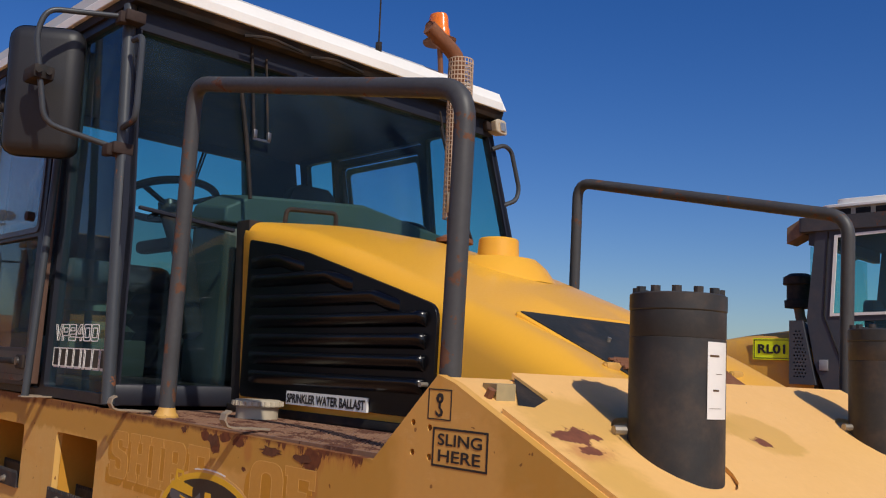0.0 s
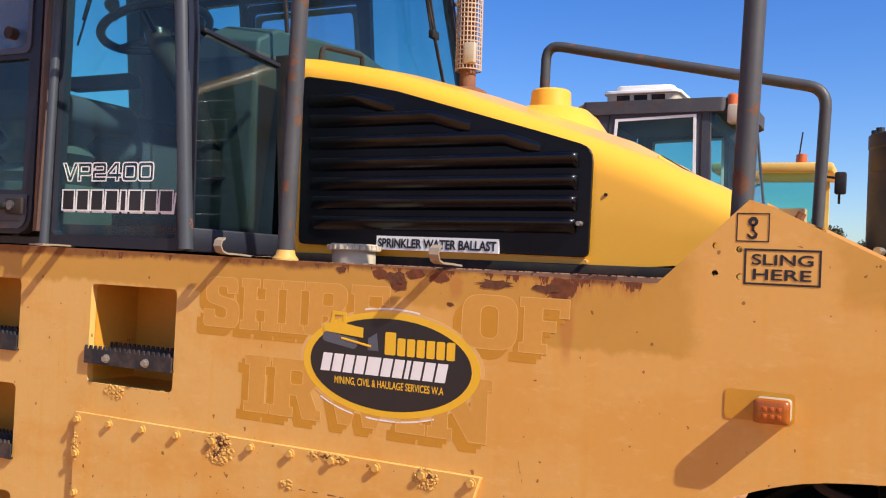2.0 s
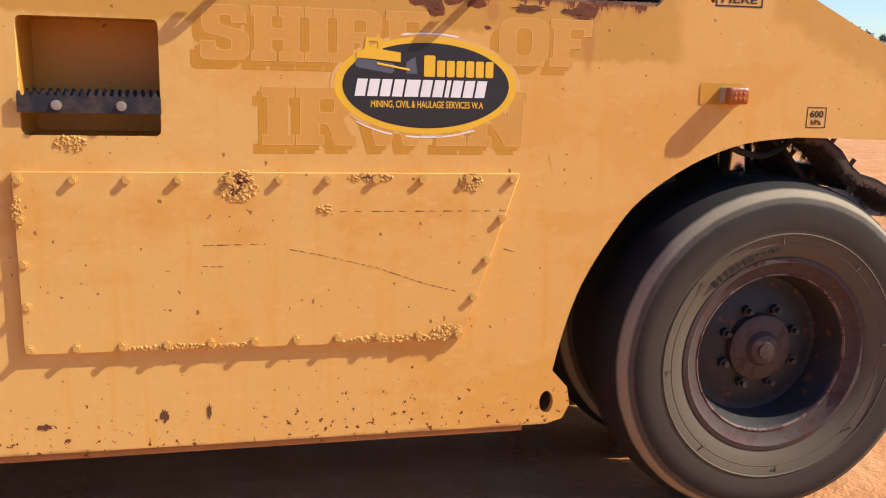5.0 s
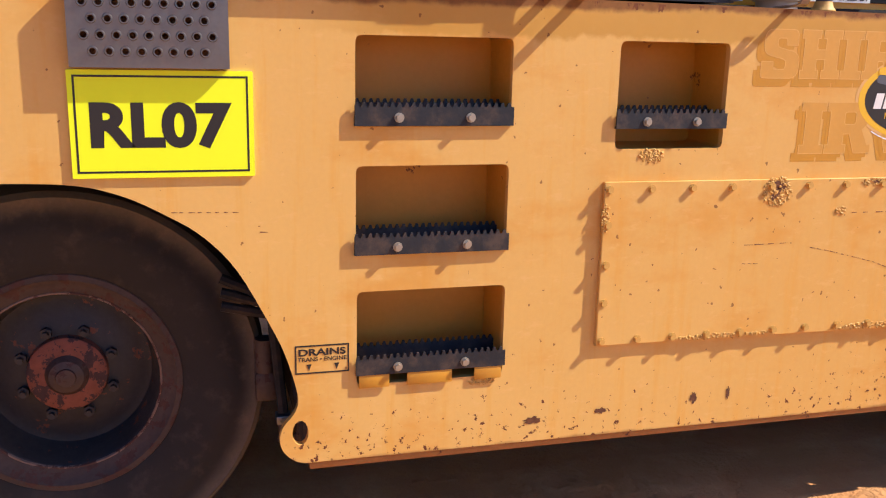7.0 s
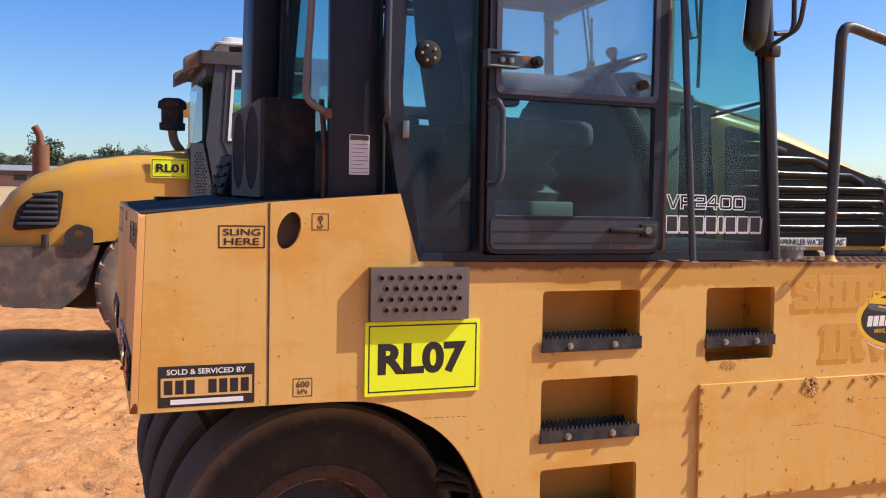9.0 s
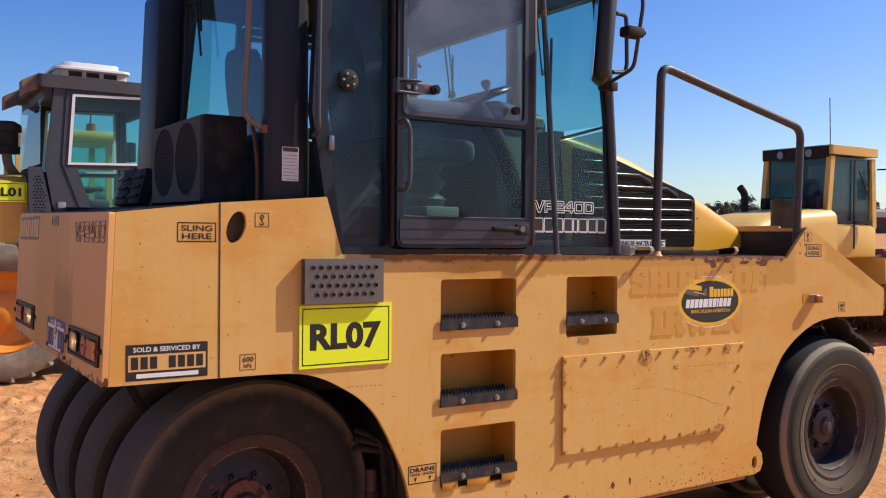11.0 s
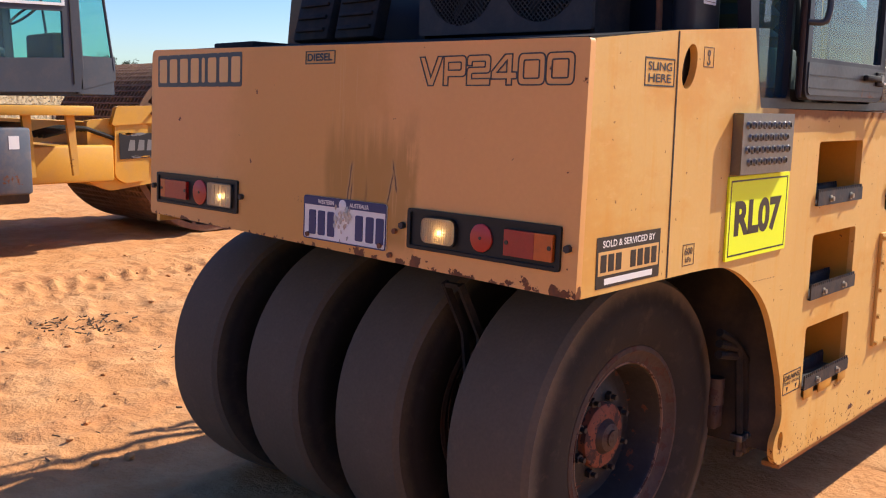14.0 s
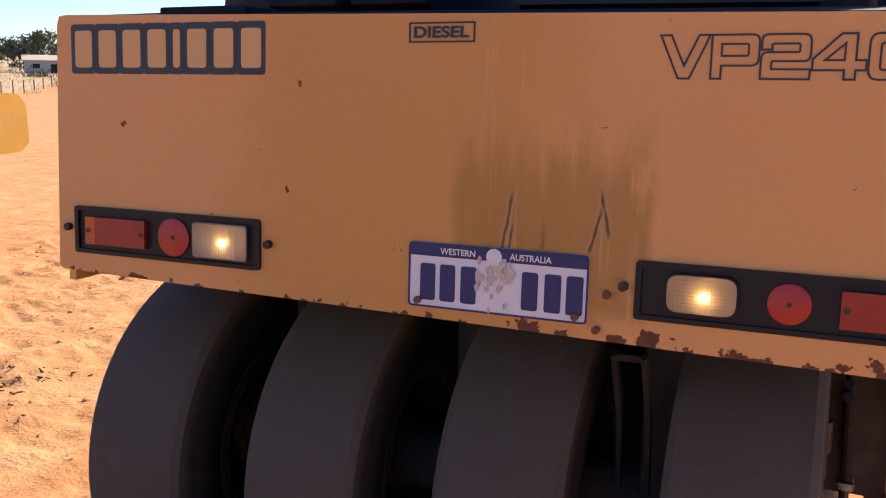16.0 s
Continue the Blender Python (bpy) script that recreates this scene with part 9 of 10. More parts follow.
box(bm, 8.72, 11.2, -0.55, -0.32, 0.70, 1.40)
fr = part("drum_frame", bm, COMP_YELLOW, comp, "scratched yellow drum frame", 30, 0.01)
bm = bmesh.new()
prism(bm, rounded([(-0.62, 1.58), (-0.55, 1.36), (-1.55, 1.42), (-1.60, 1.60)], 0.04), "x", 8.54, 8.62)
prism(bm, rounded([(-0.60, 1.40), (-0.58, 0.78), (-0.70, 0.70), (-1.0, 0.74), (-1.0, 1.40)], 0.06), "x", 8.56, 8.62)
part("frame_flap", bm, COMP_YELLOW, fr, "bent yellow frame flap", 30)
bm = bmesh.new()
prism(bm, [(-0.64, 1.28), (-1.85, 1.26), (-1.85, 1.02), (-0.64, 0.98)], "x", 8.550, 8.555)
prism(bm, [(-2.36, 1.30), (-2.75, 1.28), (-2.75, 1.06), (-2.36, 1.08)], "x", 8.610, 8.615)
nb = part("worn_badge", bm, INK, fr, "torn black name panel", 0)
rnd = random.Random(9)
WORN_FILM = flat_print("greyed_lettering_film", (0.20, 0.19, 0.18), 0.6, 0.3)
for k in range(34):
    y0, z0 = -0.66 - rnd.random() * 1.15, rnd.choice((0.995, 1.02, 1.255, 1.27)) + rnd.uniform(-0.015, 0.015)
    bm = bmesh.new()
    vs = [bm.verts.new((8.548, y0 + rnd.uniform(0.02, 0.10) * math.cos(a), z0 + rnd.uniform(0.006, 0.024) * math.sin(a))) for a in (0, 1, 2, 3, 4, 5)]
    bm.faces.new(vs)
    part("torn_film", bm, (WORN_FILM, COMP_YELLOW, RUST, COMP_YELLOW, WORN_FILM)[k % 5], nb, smooth=0)
for k in range(7):
    y0 = -0.74 - 0.115 * k
    bm = bmesh.new()
    prism(bm, [(y0, 1.075), (y0 - 0.085, 1.078), (y0 - 0.080 + rnd.uniform(-0.02, 0.02), 1.195), (y0 - rnd.uniform(0.0, 0.03), 1.20)], "x", 8.5485, 8.5495)
    part("worn_letter", bm, WORN_FILM, nb, "greyed remains of a letter", 0)
bm = bmesh.new()
prism(bm, [(-1.80, 1.585), (-2.20, 1.60), (-2.20, 1.35), (-1.95, 1.33), (-1.80, 1.36)], "x", 8.612, 8.618)
prism(bm, [(-1.55, 1.44), (-3.0, 1.52), (-3.0, 1.49), (-1.55, 1.39)], "x", 8.613, 8.618)
part("marking_paint", bm, SIGN_YELLOW, fr, "brushed bright yellow paint mark", 0)
for y, z in ((-1.05, 1.50), (-1.75, 1.15), (-1.70, 0.98), (-2.5, 1.15), (-2.45, 0.97)):
    bm = bmesh.new()
    rod(bm, (8.50, y, z), (8.62, y, z), 0.022, 10)
    part("frame_bolt", bm, RUST, fr)

# ---- the padfoot roller beyond the nose ----
BOM_YELLOW = surface("cream_machine_yellow", (0.70, 0.42, 0.085), 0.5, 0, 0.1, 2, 60, 0.04, dust=0.2)
pad = thing("padfoot_roller", (6.2, -10.6, 0.0), "yellow padfoot roller with square glazed cab, standing on sand", "road roller")
PX0, PX1, PY0, PY1 = 5.57, 6.88, -10.1, -11.35
bm = bmesh.new()
for x in (PX0, PX1 - 0.09):
    for y, yb in ((PY0 - 0.12, PY0), (PY1, PY1 - 0.06)):
        loft(bm, [[(x, yb, 1.95), (x + 0.09, yb, 1.95), (x + 0.09, yb + 0.11, 1.95), (x, yb + 0.11, 1.95)], [(x, y, 3.12), (x + 0.09, y, 3.12), (x + 0.09, y + 0.11, 3.12), (x, y + 0.11, 3.12)]], close=True)
box(bm, PX0, PX1, PY1 - 0.06, PY0 + 0.1, 1.45, 2.0, 0.04)
pc = part("cab_frame", bm, BOM_YELLOW, pad, "yellow cab frame", 30)
bm = bmesh.new()
prism(bm, rounded([(PX0 - 0.03, PY0 + 0.02), (PX1 + 0.03, PY0 + 0.02), (PX1 + 0.03, PY1 - 0.06), (PX0 - 0.03, PY1 - 0.06)], 0.05), "z", 3.15, 3.30)
part("cab_roof", bm, BOM_YELLOW, pc, "thick yellow cab roof", 30, 0.03)
bm = bmesh.new()
box(bm, PX0 + 0.02, PX1 - 0.02, PY0 + 0.021, PY0 + 0.05, 3.10, 3.285, 0.01)
part("lamp_panel", bm, MATT_BLACK, pc)
for x in (PX0 + 0.36, PX1 - 0.40):
    bm = bmesh.new()
    lathe(bm, [(PY0 + 0.05, 0.065), (PY0 + 0.085, 0.065), (PY0 + 0.085, 0.0)], (x, 0, 3.18), "y", 16)
    part("work_lamp", bm, STEEL, pc)
for a, b, c, d in ((PX0 + 0.09, PX1 - 0.09, PY0 - 0.05, PY0 - 0.045), (PX0 + 0.09, PX1 - 0.09, PY1, PY1 + 0.005), (PX0 + 0.04, PX0 + 0.045, PY1 + 0.1, PY0 - 0.1), (PX1 - 0.05, PX1 - 0.045, PY1 + 0.1, PY0 - 0.1)):
    bm = bmesh.new()
    box(bm, a, b, c, d, 2.0, 3.12)
    g = part("window_pane", bm, DARK_GLASS, pc, smooth=0)
    g.visible_shadow = False
bm = bmesh.new()
box(bm, PX0 - 0.004, PX0 + 0.01, -10.78, -10.74, 1.6, 3.08)
box(bm, PX0 - 0.004, PX0 + 0.01, -11.25, -10.25, 2.02, 2.06)
tube(bm, [(PX0 - 0.02, -10.85, 2.9), (PX0 - 0.02, -11.15, 2.45)], 0.012, 6)
part("door_trim", bm, MATT_BLACK, pc)
seat(pad, 6.22, -10.85, 0)
bm = bmesh.new()
box(bm, PX0 + 0.12, PX1 - 0.12, -10.42, -10.24, 1.95, 2.46, 0.04)
box(bm, PX0 + 0.10, PX1 - 0.10, -11.2, -10.3, 3.08, 3.14, 0.01)
part("cab_lining", bm, MATT_BLACK, pad, "dark lining and dash inside the cab")
bm = bmesh.new()
tube(bm, [(PX0, PY1 - 0.05, 2.95), (PX0 - 0.25, PY1 - 0.2, 2.95), (PX0 - 0.28, PY1 - 0.22, 2.6)], 0.014, 6)
box(bm, PX0 - 0.37, PX0 - 0.22, PY1 - 0.26, PY1 - 0.17, 2.45, 2.82, 0.03)
part("wing_mirror", bm, MATT_BLACK, pad, "black wing mirror")
bm = bmesh.new()
rod(bm, (PX0 + 0.15, PY0 - 0.2, 3.28), (PX0 + 0.17, PY0 - 0.2, 4.1), 0.008, 6)
part("aerial", bm, MATT_BLACK, pad)
bm = bmesh.new()
loft(bm, [arch(y, h, 0.85, s, c, 6.22) for y, h, s, c in ((-10.1, 0.78, 2.0, 2.28), (-9.3, 0.80, 1.95, 2.22), (-8.4, 0.80, 1.80, 2.10), (-7.7, 0.74, 1.60, 1.85), (-7.45, 0.60, 1.3, 1.5))])
part("engine_hood", bm, BOM_YELLOW, pad, "sloping cream-yellow engine hood", 45)
bm = bmesh.new()
tube(bm, [(6.55, -9.2, 2.2), (6.55, -9.2, 2.50), (6.55, -9.08, 2.60)], 0.06, 12, 0.08)
part("exhaust_pipe", bm, MATT_BLACK, pad)
bm = bmesh.new()
box(bm, 5.66, 6.75, -10.05, -9.86, 1.85, 2.45, 0.02)
for k in range(8):
    box(bm, 5.70 + 0.13 * k, 5.78 + 0.13 * k, -9.86, -9.84, 1.9, 2.42)
part("radiator_grille", bm, MATT_BLACK, pad)
lug_wheel(pad, 5.55, -9.2, 0.74, 0.75, 0.45, BOM_YELLOW, -1, "lugged rear tyre")
lug_wheel(pad, 6.9, -9.2, 0.74, 0.75, 0.45, BOM_YELLOW, 1, "lugged rear tyre")
bm = bmesh.new()
lathe(bm, [(5.15, 0.0), (5.15, 0.66), (7.25, 0.66), (7.25, 0.0)], (0, -13.1, 0.80), "x", 40)
dr = part("padfoot_drum", bm, DRUM_RUST, pad, "mud-caked padfoot drum", 35)
pb = bmesh.new()
bmesh.ops.create_cone(pb, cap_ends=True, segments=4, radius1=0.11, radius2=0.075, depth=0.16)
pad_me = mesh_of("pad", pb, DRUM_RUST, 0)
for i in range(10):
    for k in range(16):
        a = 2 * math.pi * (k + 0.5 * (i % 2)) / 16
        m = Matrix.Translation((5.28 + 0.205 * i, -13.1, 0.80)) @ Matrix.Rotation(a, 4, "X") @ Matrix.Translation((0, 0, 0.71))
        put("pad", pad_me, dr, m)
bm = bmesh.new()
box(bm, 5.0, 5.12, -14.1, -11.3, 0.62, 1.15, 0.02)
box(bm, 7.28, 7.40, -14.1, -11.3, 0.62, 1.15, 0.02)
box(bm, 5.0, 7.4, -11.9, -11.6, 0.65, 1.25, 0.02)
box(bm, 5.5, 6.9, -11.6, -9.0, 0.55, 1.0, 0.02)
loft(bm, [[(5.4, -11.4, 1.45), (5.4, -12.2, 1.05), (5.4, -11.4, 1.0)], [(7.0, -11.4, 1.45), (7.0, -12.2, 1.05), (7.0, -11.4, 1.0)]], close=True)
pf = part("drum_frame", bm, BOM_YELLOW, pad, "yellow drum frame", 30)
bm = bmesh.new()
for k in range(4):
    for j in range(2):
        rod(bm, (4.985, -11.5 - 0.12 * j, 0.70 + 0.12 * k), (5.0, -11.5 - 0.12 * j, 0.70 + 0.12 * k), 0.025, 8)
part("frame_bolt", bm, MATT_BLACK, pf)
bm = bmesh.new()
box(bm, 4.99, 5.0, -12.3, -11.85, 0.72, 1.0)
part("fleet_sign", bm, SIGN_YELLOW, pf)

# a second one across the yard, mirrored in the cab glass
tagged(copy_thing(pad, pose(-3.7, 9.3, 0.0, 0, 0, 180)), "yellow padfoot roller parked across the yard, mirrored in glass")

# ---- the loader behind ----
ldr = thing("wheel_loader", (14.4, 0.1, 0.0), "yellow wheel loader with an orange beacon, parked on sand", "loader")
bm = bmesh.new()
box(bm, 13.4, 15.6, -1.2, 2.4, 0.8, 2.0, 0.08)
box(bm, 13.9, 15.1, -0.7, 0.9, 1.9, 2.3, 0.05)
for x in (13.75, 15.15):
    for y in (-0.65, 0.85):
        box(bm, x - 0.05, x + 0.05, y - 0.05, y + 0.05, 2.2, 3.45)
lb = part("body", bm, BOM_YELLOW, ldr, "yellow loader body")
bm = bmesh.new()
box(bm, 13.6, 15.3, -0.85, 1.05, 3.42, 3.58, 0.05)
part("cab_roof", bm, BOM_YELLOW, ldr)
for a, b, c, d in ((13.76, 13.765, -0.6, 0.8), (15.14, 15.145, -0.6, 0.8), (13.8, 15.1, -0.65, -0.645), (13.8, 15.1, 0.85, 0.855)):
    bm = bmesh.new()
    box(bm, a, b, c, d, 2.3, 3.42)
    g = part("window_pane", bm, GLASS, ldr, smooth=0)
    g.visible_shadow = False
bm = bmesh.new()
lathe(bm, [(3.58, 0.09), (3.72, 0.085), (3.75, 0.0)], (13.8, -0.35, 0), "z", 14)
part("beacon", bm, AMBER_LENS, ldr, "orange beacon")
bm = bmesh.new()
tube(bm, [(13.75, -0.3, 3.55), (13.75, -0.36, 4.08)], 0.012, 6)
part("aerial", bm, MATT_BLACK, ldr)
bm = bmesh.new()
tube(bm, [(13.7, -0.75, 3.35), (13.5, -0.95, 3.3), (13.5, -0.95, 2.9)], 0.02, 6)
box(bm, 13.42, 13.55, -1.05, -0.88, 3.05, 3.40, 0.03)
part("mirror_arm", bm, MATT_BLACK, ldr)
for x, s in ((13.5, -1), (15.5, 1)):
    for y in (-0.7, 2.0):
        lug_wheel(ldr, x, y, 0.77, 0.78, 0.5, BOM_YELLOW, s, "lugged loader tyre")

# ---- far edge of the yard ----
LEAF = []
for k, c in enumerate(((0.062, 0.080, 0.032), (0.078, 0.090, 0.044), (0.056, 0.066, 0.033))):
    LEAF.append(surface("dry_gum_leaf_" + "abc"[k], c, 0.75, 0, 0.35, 1.2, 6, 0.0))
BARK = surface("grey_bark", (0.14, 0.11, 0.085), 0.9, 0, 0.3, 4, 20, 0.2)
STRAW = surface("dry_grass", (0.60, 0.45, 0.26), 0.9, 0, 0.25, 0.8, 10, 0.0)
for tree_node in (STRAW.node_tree,):
    soft = tree_node.nodes.new("ShaderNodeBsdfTranslucent")
    soft.inputs[0].default_value = (0.66, 0.50, 0.30, 1)
    half = tree_node.nodes.new("ShaderNodeMixShader")
    half.inputs[0].default_value = 0.5
    tree_node.links.new(tree_node.nodes["Principled BSDF"].outputs[0], half.inputs[1])
    tree_node.links.new(soft.outputs[0], half.inputs[2])
    tree_node.links.new(half.outputs[0], tree_node.nodes["Material Output"].inputs[0])
POST = surface("weathered_post", (0.10, 0.075, 0.055), 0.9, 0, 0.3, 4, 30, 0.1)


def at_bearing(deg, dist):
    a = radians(deg)
    x, y = -1.0 + dist * math.sin(a), 1.0 + dist * math.cos(a)
    return Vector((x, y, ground_height(x, y) - 0.05))


def make_tree(seed, h, wide, leaf):
    rnd = random.Random(seed)
    t = thing("gum_tree", (0, 0, 0), "dark dry-country gum tree with an open crown", "tree", "trees along the paddock")
    bm = bmesh.new()
    top = Vector((rnd.uniform(-0.3, 0.3), rnd.uniform(-0.3, 0.3), h * 0.5))
    rod(bm, (0, 0, -0.3), top, 0.026 * h, 8, 0.015 * h)
    tips = []
    for k in range(7):
        a = 2 * math.pi * k / 7 + rnd.random()
        s = top * rnd.uniform(0.55, 1.0)
        e = Vector((math.cos(a) * wide * rnd.uniform(0.25, 0.75), math.sin(a) * wide * rnd.uniform(0.25, 0.75), h * rnd.uniform(0.58, 0.9)))
        rod(bm, s, e, 0.011 * h, 6, 0.004 * h)
        tips.append(e)
    part("trunk", bm, BARK, t)
    verts, faces = [], []
    clumps = [(e + Vector((rnd.gauss(0, 0.5), rnd.gauss(0, 0.5), rnd.gauss(0.2, 0.4))) * (h / 8), rnd.uniform(0.10, 0.21) * h) for e in tips for _ in range(4)]
    clumps += [(Vector((rnd.uniform(-1, 1) * wide * 0.6, rnd.uniform(-1, 1) * wide * 0.6, h * rnd.uniform(0.14, 0.6))), rnd.uniform(0.12, 0.18) * h) for _ in range(14)]
    for c, r in clumps:
        for _ in range(46):
            d = Vector((rnd.gauss(0, 1), rnd.gauss(0, 1), rnd.gauss(0, 0.75)))
            p = c + d.normalized() * r * rnd.random() ** 0.4
            u = Vector((rnd.gauss(0, 1), rnd.gauss(0, 1), rnd.gauss(0, 1))).normalized() * rnd.uniform(0.022, 0.05) * h
            v = u.cross(Vector((rnd.gauss(0, 1), rnd.gauss(0, 1), rnd.gauss(0, 1)))).normalized() * u.length * 0.5
            i = len(verts)
            verts += [p - u, p + v, p + u, p - v]
            faces.append((i, i + 1, i + 2, i + 3))
    me = bpy.data.meshes.new("crown")
    me.from_pydata(verts, [], faces)
    me.materials.append(leaf)
    put("crown", me, t)
    return t


kinds = [make_tree(11, 8.0, 3.6, LEAF[0]), make_tree(12, 6.5, 4.2, LEAF[1]), make_tree(13, 7.0, 3.0, LEAF[2]), make_tree(14, 4.6, 3.2, LEAF[0])]
rnd = random.Random(3)
spots = []
b = 78.0
while b < 158:
    spots.append((b, rnd.uniform(205, 245), rnd.uniform(0.55, 0.8)))
    b += rnd.uniform(0.5, 1.2)
b = 80.0
while b < 160:
    spots.append((b, rnd.uniform(250, 300), rnd.uniform(0.7, 1.0)))
    b += rnd.uniform(1.2, 2.4)
spots += [(104.9, 205, 1.15), (103.9, 206, 0.75), (104.4, 204, 0.6), (88.6, 178, 0.95), (87.1, 175, 0.8), (132.3, 170, 1.1), (131.2, 180, 0.8), (141.9, 180, 0.9)]
spots += [(90.2, 178, 0.7), (92.2, 180, 0.75), (93.2, 184, 0.6), (86.1, 178, 0.6)]
for deg in (10, 26, 48, 63, 175, 196, 214, 232, 250, 268, 285, 300, 318, 336, 352):
    spots.append((deg, rnd.uniform(160, 210), rnd.uniform(0.8, 1.2)))
for i, (deg, dist, s) in enumerate(spots):
    s *= 1.2 if deg < 100 else 1.0
    k = kinds[i % 4]
    m = Matrix.Translation(at_bearing(deg, dist)) @ Matrix.Rotation(rnd.random() * 6.28, 4, "Z")
    if i < 4:
        for o in (k,):
            o.matrix_basis = m
            o.scale = (s, s, s)
    else:
        c = copy_thing(k, m)
        c.scale = (s, s, s)

# scrub and dry grass
rnd = random.Random(21)
verts, faces = [], []
for _ in range(9000):
    deg, dist = rnd.uniform(94, 140), rnd.uniform(1.0, 1.9) ** 1.3
    base = 52 if deg < 118 else 52 + (deg - 118) * 3.3
    p = at_bearing(deg, base * dist)
    hgt = rnd.uniform(0.10, 0.28) * (1 + 0.3 * dist)
    for q in range(3):
        a, w = rnd.random() * 6.28, rnd.uniform(0.03, 0.09) * dist
        d = Vector((math.cos(a), math.sin(a), 0)) * w
        i = len(verts)
        verts += [p - d, p + d, p + d * 0.3 + Vector((rnd.uniform(-0.2, 0.2), rnd.uniform(-0.2, 0.2), hgt))]
        faces.append((i, i + 1, i + 2))
me = bpy.data.meshes.new("dry_grass")
me.from_pydata(verts, [], faces)
me.materials.append(STRAW)
tagged(new("dry_grass", me), "straw-coloured dry grass in the paddock", "grass", kind="stuff")
SCRUB = surface("olive_scrub", (0.12, 0.12, 0.055), 0.85, 0, 0.3, 2, 10, 0.0)


def make_scrub(seed):
    rnd = random.Random(seed)
    verts, faces = [], []
    for _ in range(420):
        d = Vector((rnd.gauss(0, 0.9), rnd.gauss(0, 0.9), abs(rnd.gauss(0, 0.4))))
        u = Vector((rnd.gauss(0, 1), rnd.gauss(0, 1), rnd.gauss(0, 1))).normalized() * rnd.uniform(0.07, 0.16)
        v = u.orthogonal() * 0.5
        i = len(verts)
        verts += [d - u, d + v, d + u, d - v]
        faces.append((i, i + 1, i + 2, i + 3))
    me = bpy.data.meshes.new("scrub_bush")
    me.from_pydata(verts, [], faces)
    me.materials.append(SCRUB)
    return tagged(new("scrub_bush", me), "low olive scrub bush in dry grass", "bush", "scrub in the paddock")


sb = make_scrub(5)
sb.matrix_basis = Matrix.Translation(at_bearing(113.2, 110))
rnd = random.Random(8)
for deg, dist in [(105 + 0.8 * k + rnd.uniform(-0.3, 0.3), rnd.uniform(118, 135)) for k in range(9)] + [(112.5, 75), (115, 80), (116.5, 62), (128, 130), (131.8, 140), (133.5, 112), (136, 130)]:
    c = copy_thing(sb, Matrix.Translation(at_bearing(deg, dist)) @ Matrix.Rotation(rnd.random() * 6, 4, "Z"))
    s = rnd.uniform(0.6, 1.3)
    c.scale = (s, s, s)

# wire fence along the paddock
fence = thing("wire_fence", (45, -20, 0), "old post and wire fence beside dry grass", "fence")
posts = []
for k in range(34):
    t = (k - 9) * 4.0
    p = Vector((44.5 + 0.558 * t, -19.5 - 0.829 * t, 0)) if k >= 9 else Vector((44.5 - 0.1 * t, -19.5 - t, 0))
    p.z = ground_height(p.x, p.y)
    posts.append(p)
    bm = bmesh.new()
    rod(bm, p - Vector((0, 0, 0.2)), p + Vector((0.05 * math.sin(k * 2.1), 0, 1.25 + 0.15 * math.sin(k))), 0.06, 7, 0.05)
    part("fence_post", bm, POST, fence)
for h in (0.5, 0.85, 1.15):
    bm = bmesh.new()
    tube(bm, [p + Vector((0, 0, h)) for p in posts], 0.006, 4, 0.01, 1)
    part("fence_wire", bm, STEEL, fence)


def shed(deg, dist, w, d, h, wall, roofm, label):
    p = at_bearing(deg, dist)
    t = thing("farm_shed", tuple(p), label, "shed")
    m = Matrix.Translation(p) @ Matrix.Rotation(radians(-deg), 4, "Z")
    bm = bmesh.new()
    box(bm, -w / 2, w / 2, -d / 2, d / 2, 0, h)
    bm.transform(m)
    wl = part("wall", bm, wall, t, smooth=0)
    bm = bmesh.new()
    prism(bm, [(-d / 2 - 0.3, h), (0, h + 0.9), (d / 2 + 0.3, h), (d / 2 + 0.3, h + 0.12), (0, h + 1.02), (-d / 2 - 0.3, h + 0.12)], "x", -w / 2 - 0.3, w / 2 + 0.3)
    bm.transform(m)
    part("roof", bm, roofm, t, smooth=0)
    for k in range(3):
        bm = bmesh.new()
        x = -w * 0.3 + w * 0.3 * k
        box(bm, x - w * 0.06, x + w * 0.06, -d / 2 - 0.04, -d / 2, 0.0 if k == 1 else h * 0.4, h * 0.75)
        bm.transform(m)
        part("door" if k == 1 else "window", bm, MATT_BLACK, wl, smooth=0)


TIN = surface("grey_roof_tin", (0.34, 0.34, 0.34), 0.5, 0.3, 0.15, 0.5, 6, 0.0)
BLOCK = surface("cream_block_wall", (0.48, 0.38, 0.27), 0.8, 0, 0.15, 0.6, 6, 0.0)
DARKTIN = surface("red_brown_tin", (0.16, 0.07, 0.05), 0.7, 0, 0.2, 0.6, 6, 0.0)
shed(112.3, 240, 5.0, 4, 1.7, BLOCK, BLOCK, "cream block shed beyond the paddock")
shed(113.9, 240, 4.2, 4, 1.6, BLOCK, BLOCK, "low cream shed beyond the paddock")
shed(87.2, 160, 15, 7, 2.4, DARKTIN, TIN, "red-brown tin shed with a grey roof")
shed(83.5, 165, 9, 6, 2.2, BLOCK, DARKTIN, "pale farm house under a red roof")
shed(150.3, 165, 14, 7, 2.6, TIN, TIN, "grey tin shed among trees")
shed(152.0, 150, 16, 7, 2.2, DARKTIN, DARKTIN, "dark red tin shed among trees")
shed(99.4, 170, 10, 6, 2.4, TIN, TIN, "grey tin shed below the trees")
shed(132.9, 165, 9, 5, 2.0, TIN, BLOCK, "pale low shed among trees")
shed(105.9, 235, 2.6, 2, 1.2, WHITE, WHITE, "small white caravan below the trees")
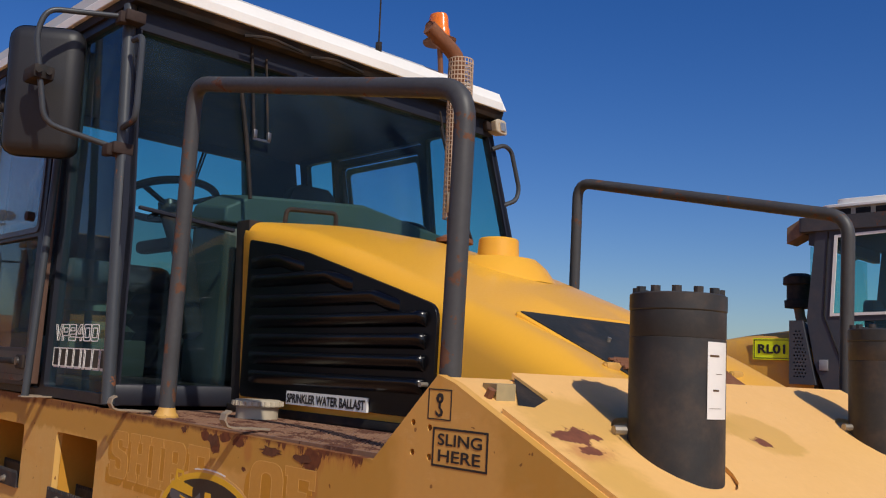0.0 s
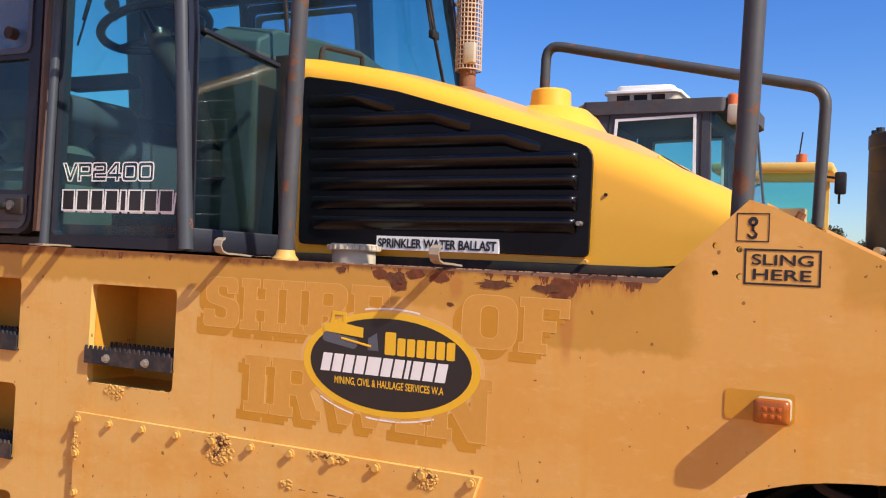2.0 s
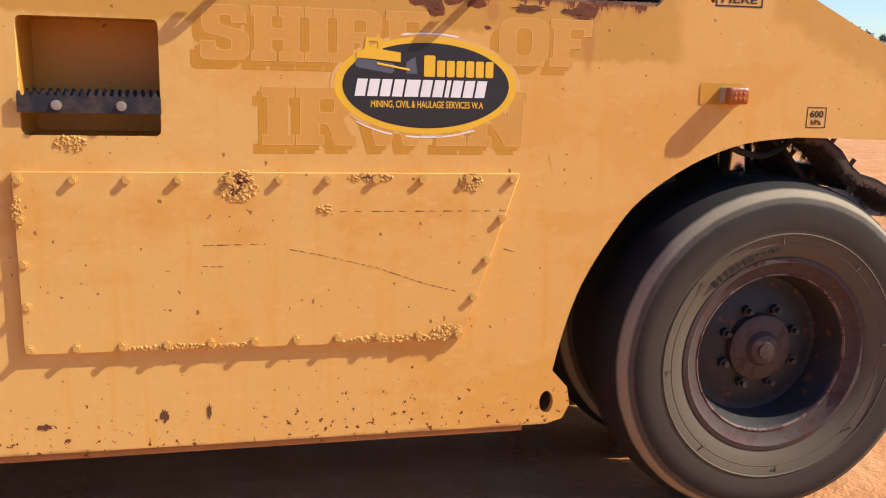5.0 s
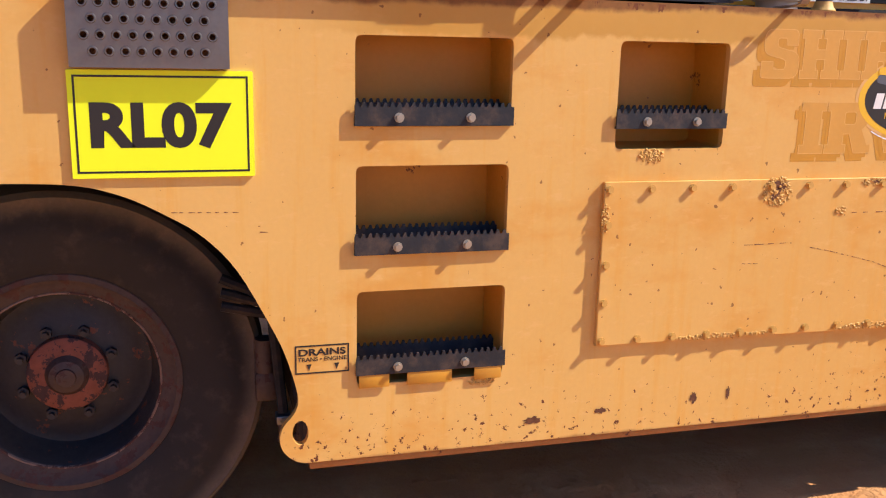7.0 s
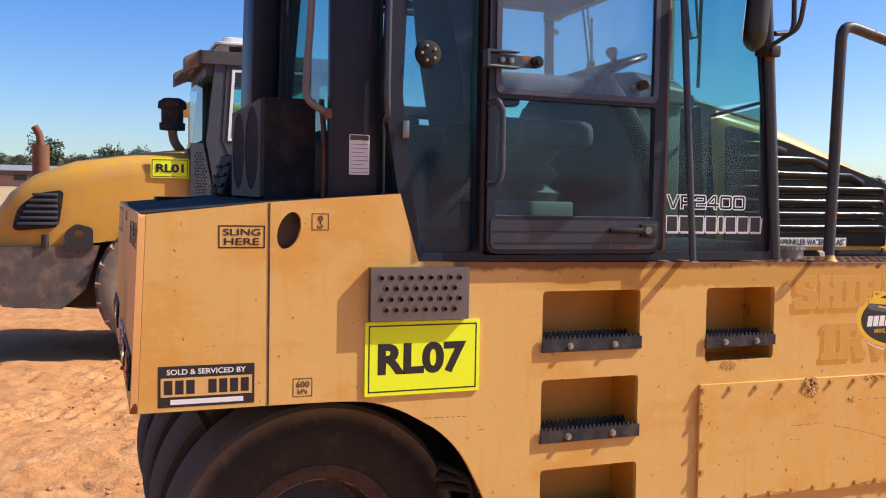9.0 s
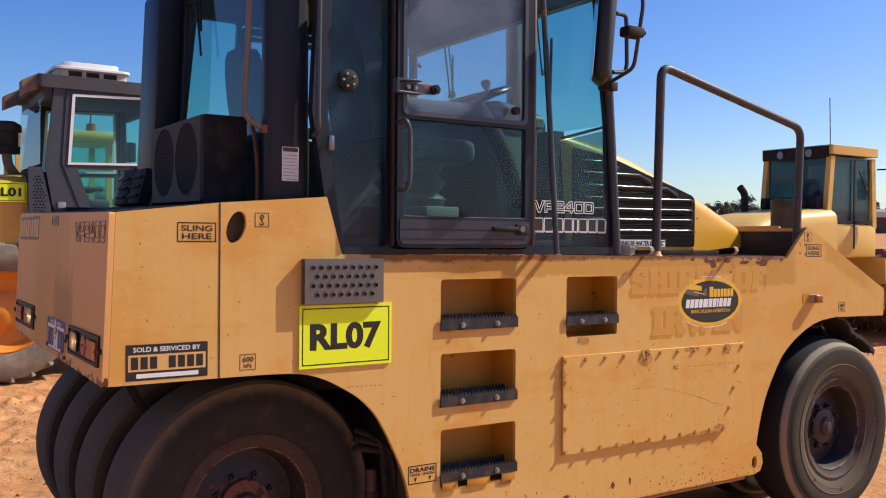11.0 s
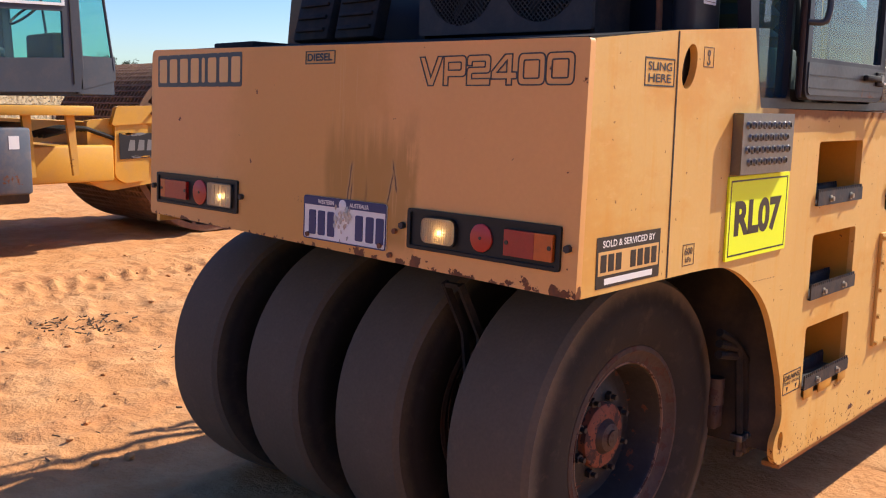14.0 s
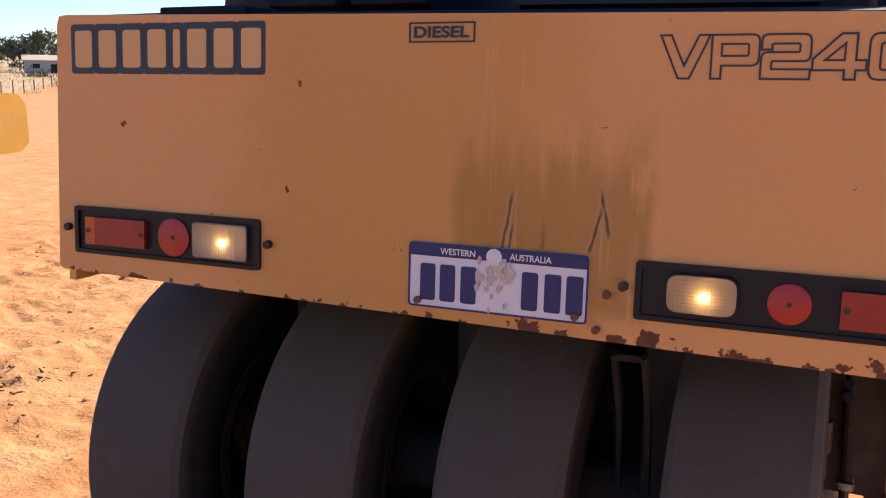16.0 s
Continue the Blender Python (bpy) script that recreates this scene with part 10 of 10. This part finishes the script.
shed(110.45, 240, 3.2, 3, 1.4, DARKTIN, DARKTIN, "small red shed at the paddock edge")

# light masts and the wind pump
for deg, hgt in ((106.67, 8.5), (110.3, 8.0), (112.8, 8.5)):
    p = at_bearing(deg, 232)
    t = thing("light_mast", tuple(p), "slim grey floodlight mast far off", "mast", "floodlight masts")
    bm = bmesh.new()
    rod(bm, p, p + Vector((0, 0, hgt)), 0.10, 6, 0.06)
    part("pole", bm, STEEL, t)
    bm = bmesh.new()
    box(bm, p.x - 0.1, p.x + 0.1, p.y - 0.7, p.y + 0.7, p.z + hgt - 0.2, p.z + hgt + 0.1)
    part("lamp_bar", bm, STEEL, t)
p = at_bearing(17.5, 140)
pump = thing("wind_pump", tuple(p), "farm wind pump on a lattice tower far off", "windmill")
bm = bmesh.new()
for k in range(4):
    a = math.pi / 4 + k * math.pi / 2
    rod(bm, p + Vector((math.cos(a) * 1.2, math.sin(a) * 1.2, 0)), p + Vector((0, 0, 8.6)), 0.06, 5)
for z in (1.5, 3.5, 5.5):
    w = 1.2 * (1 - z / 8.6)
    for k in range(4):
        a, b2 = math.pi / 4 + k * math.pi / 2, math.pi / 4 + (k + 1) * math.pi / 2
        rod(bm, p + Vector((math.cos(a) * w, math.sin(a) * w, z)), p + Vector((math.cos(b2) * w, math.sin(b2) * w, z)), 0.03, 4)
part("tower", bm, STEEL, pump)
bm = bmesh.new()
for k in range(18):
    a = 2 * math.pi * k / 18
    m = Matrix.Translation(p + Vector((0, -0.5, 8.7))) @ Matrix.Rotation(a, 4, "Y") @ Matrix.Translation((0, 0, 0.95)) @ Matrix.Rotation(0.4, 4, "Z")
    bmesh.ops.create_cube(bm, size=1.0, matrix=m @ Matrix.Diagonal((0.22, 0.02, 0.9, 1)))
part("fan", bm, STEEL, pump)
bm = bmesh.new()
box(bm, p.x - 0.02, p.x + 0.02, p.y + 0.6, p.y + 1.6, p.z + 8.4, p.z + 9.0)
part("vane", bm, STEEL, pump)


# loose clods, twigs and dry droppings on the sand
rnd = random.Random(77)
bm = bmesh.new()
for _ in range(600):
    x, y = rnd.uniform(2.5, 8.0), rnd.uniform(-4.5, 6.0)
    s = 0.006 + 0.022 * rnd.random() ** 4
    m = Matrix.Translation((x, y, ground_height(x, y) + s * 0.3)) @ Matrix.Rotation(rnd.random() * 6, 4, "Z") @ Matrix.Diagonal((s * rnd.uniform(0.8, 1.5), s, s * 0.7, 1))
    bmesh.ops.create_icosphere(bm, subdivisions=1, radius=1.0, matrix=m)
for v in bm.verts:
    v.co += Vector((rnd.uniform(-1, 1), rnd.uniform(-1, 1), rnd.uniform(-1, 1))) * 0.0025
tagged(new("clods", mesh_of("clods", bm, SAND, 0)), "scattered clods of orange clay on the sand", "clods", kind="stuff")
DRY = surface("grey_brown_litter", (0.10, 0.062, 0.035), 0.9, 0, 0.4, 20, 60, 0.1)
bm = bmesh.new()
for cx, cy, n, spread in ((5.27, 1.46, 60, 0.16), (5.08, 1.33, 45, 0.12), (4.45, 0.62, 40, 0.14), (3.4, 1.2, 14, 0.5), (3.0, 2.6, 10, 0.4), (6.0, 3.0, 18, 0.9)):
    for _ in range(n):
        x, y = cx + rnd.gauss(0, spread), cy + rnd.gauss(0, spread)
        a, k = rnd.random() * 6.28, rnd.uniform(0.01, 0.045)
        z = ground_height(x, y)
        rod(bm, (x, y, z + 0.004), (x + k * math.cos(a), y + k * math.sin(a), z + 0.006 + rnd.random() * 0.012), rnd.uniform(0.002, 0.007), 5)
tagged(new("litter", mesh_of("litter", bm, DRY, 0)), "dry twigs and droppings on the sand", "litter", kind="stuff")


# cab glass is one thin sheet in its rubber seal
for ob in list(bpy.data.objects):
    if ob.type == "MESH" and ob.data.materials and ob.data.materials[0] in (GLASS, SCREEN_GLASS, DIMMED_PANE):
        bm = bmesh.new()
        bm.from_mesh(ob.data)
        bm.normal_update()
        lead = max(bm.faces, key=lambda f: f.calc_area()).normal.copy()
        if ob.name.split(".")[0] not in ("front_glass",):
            bmesh.ops.delete(bm, geom=[f for f in bm.faces if f.normal.dot(lead) < 0.9], context="FACES")
        bm.to_mesh(ob.data)
        bm.free()
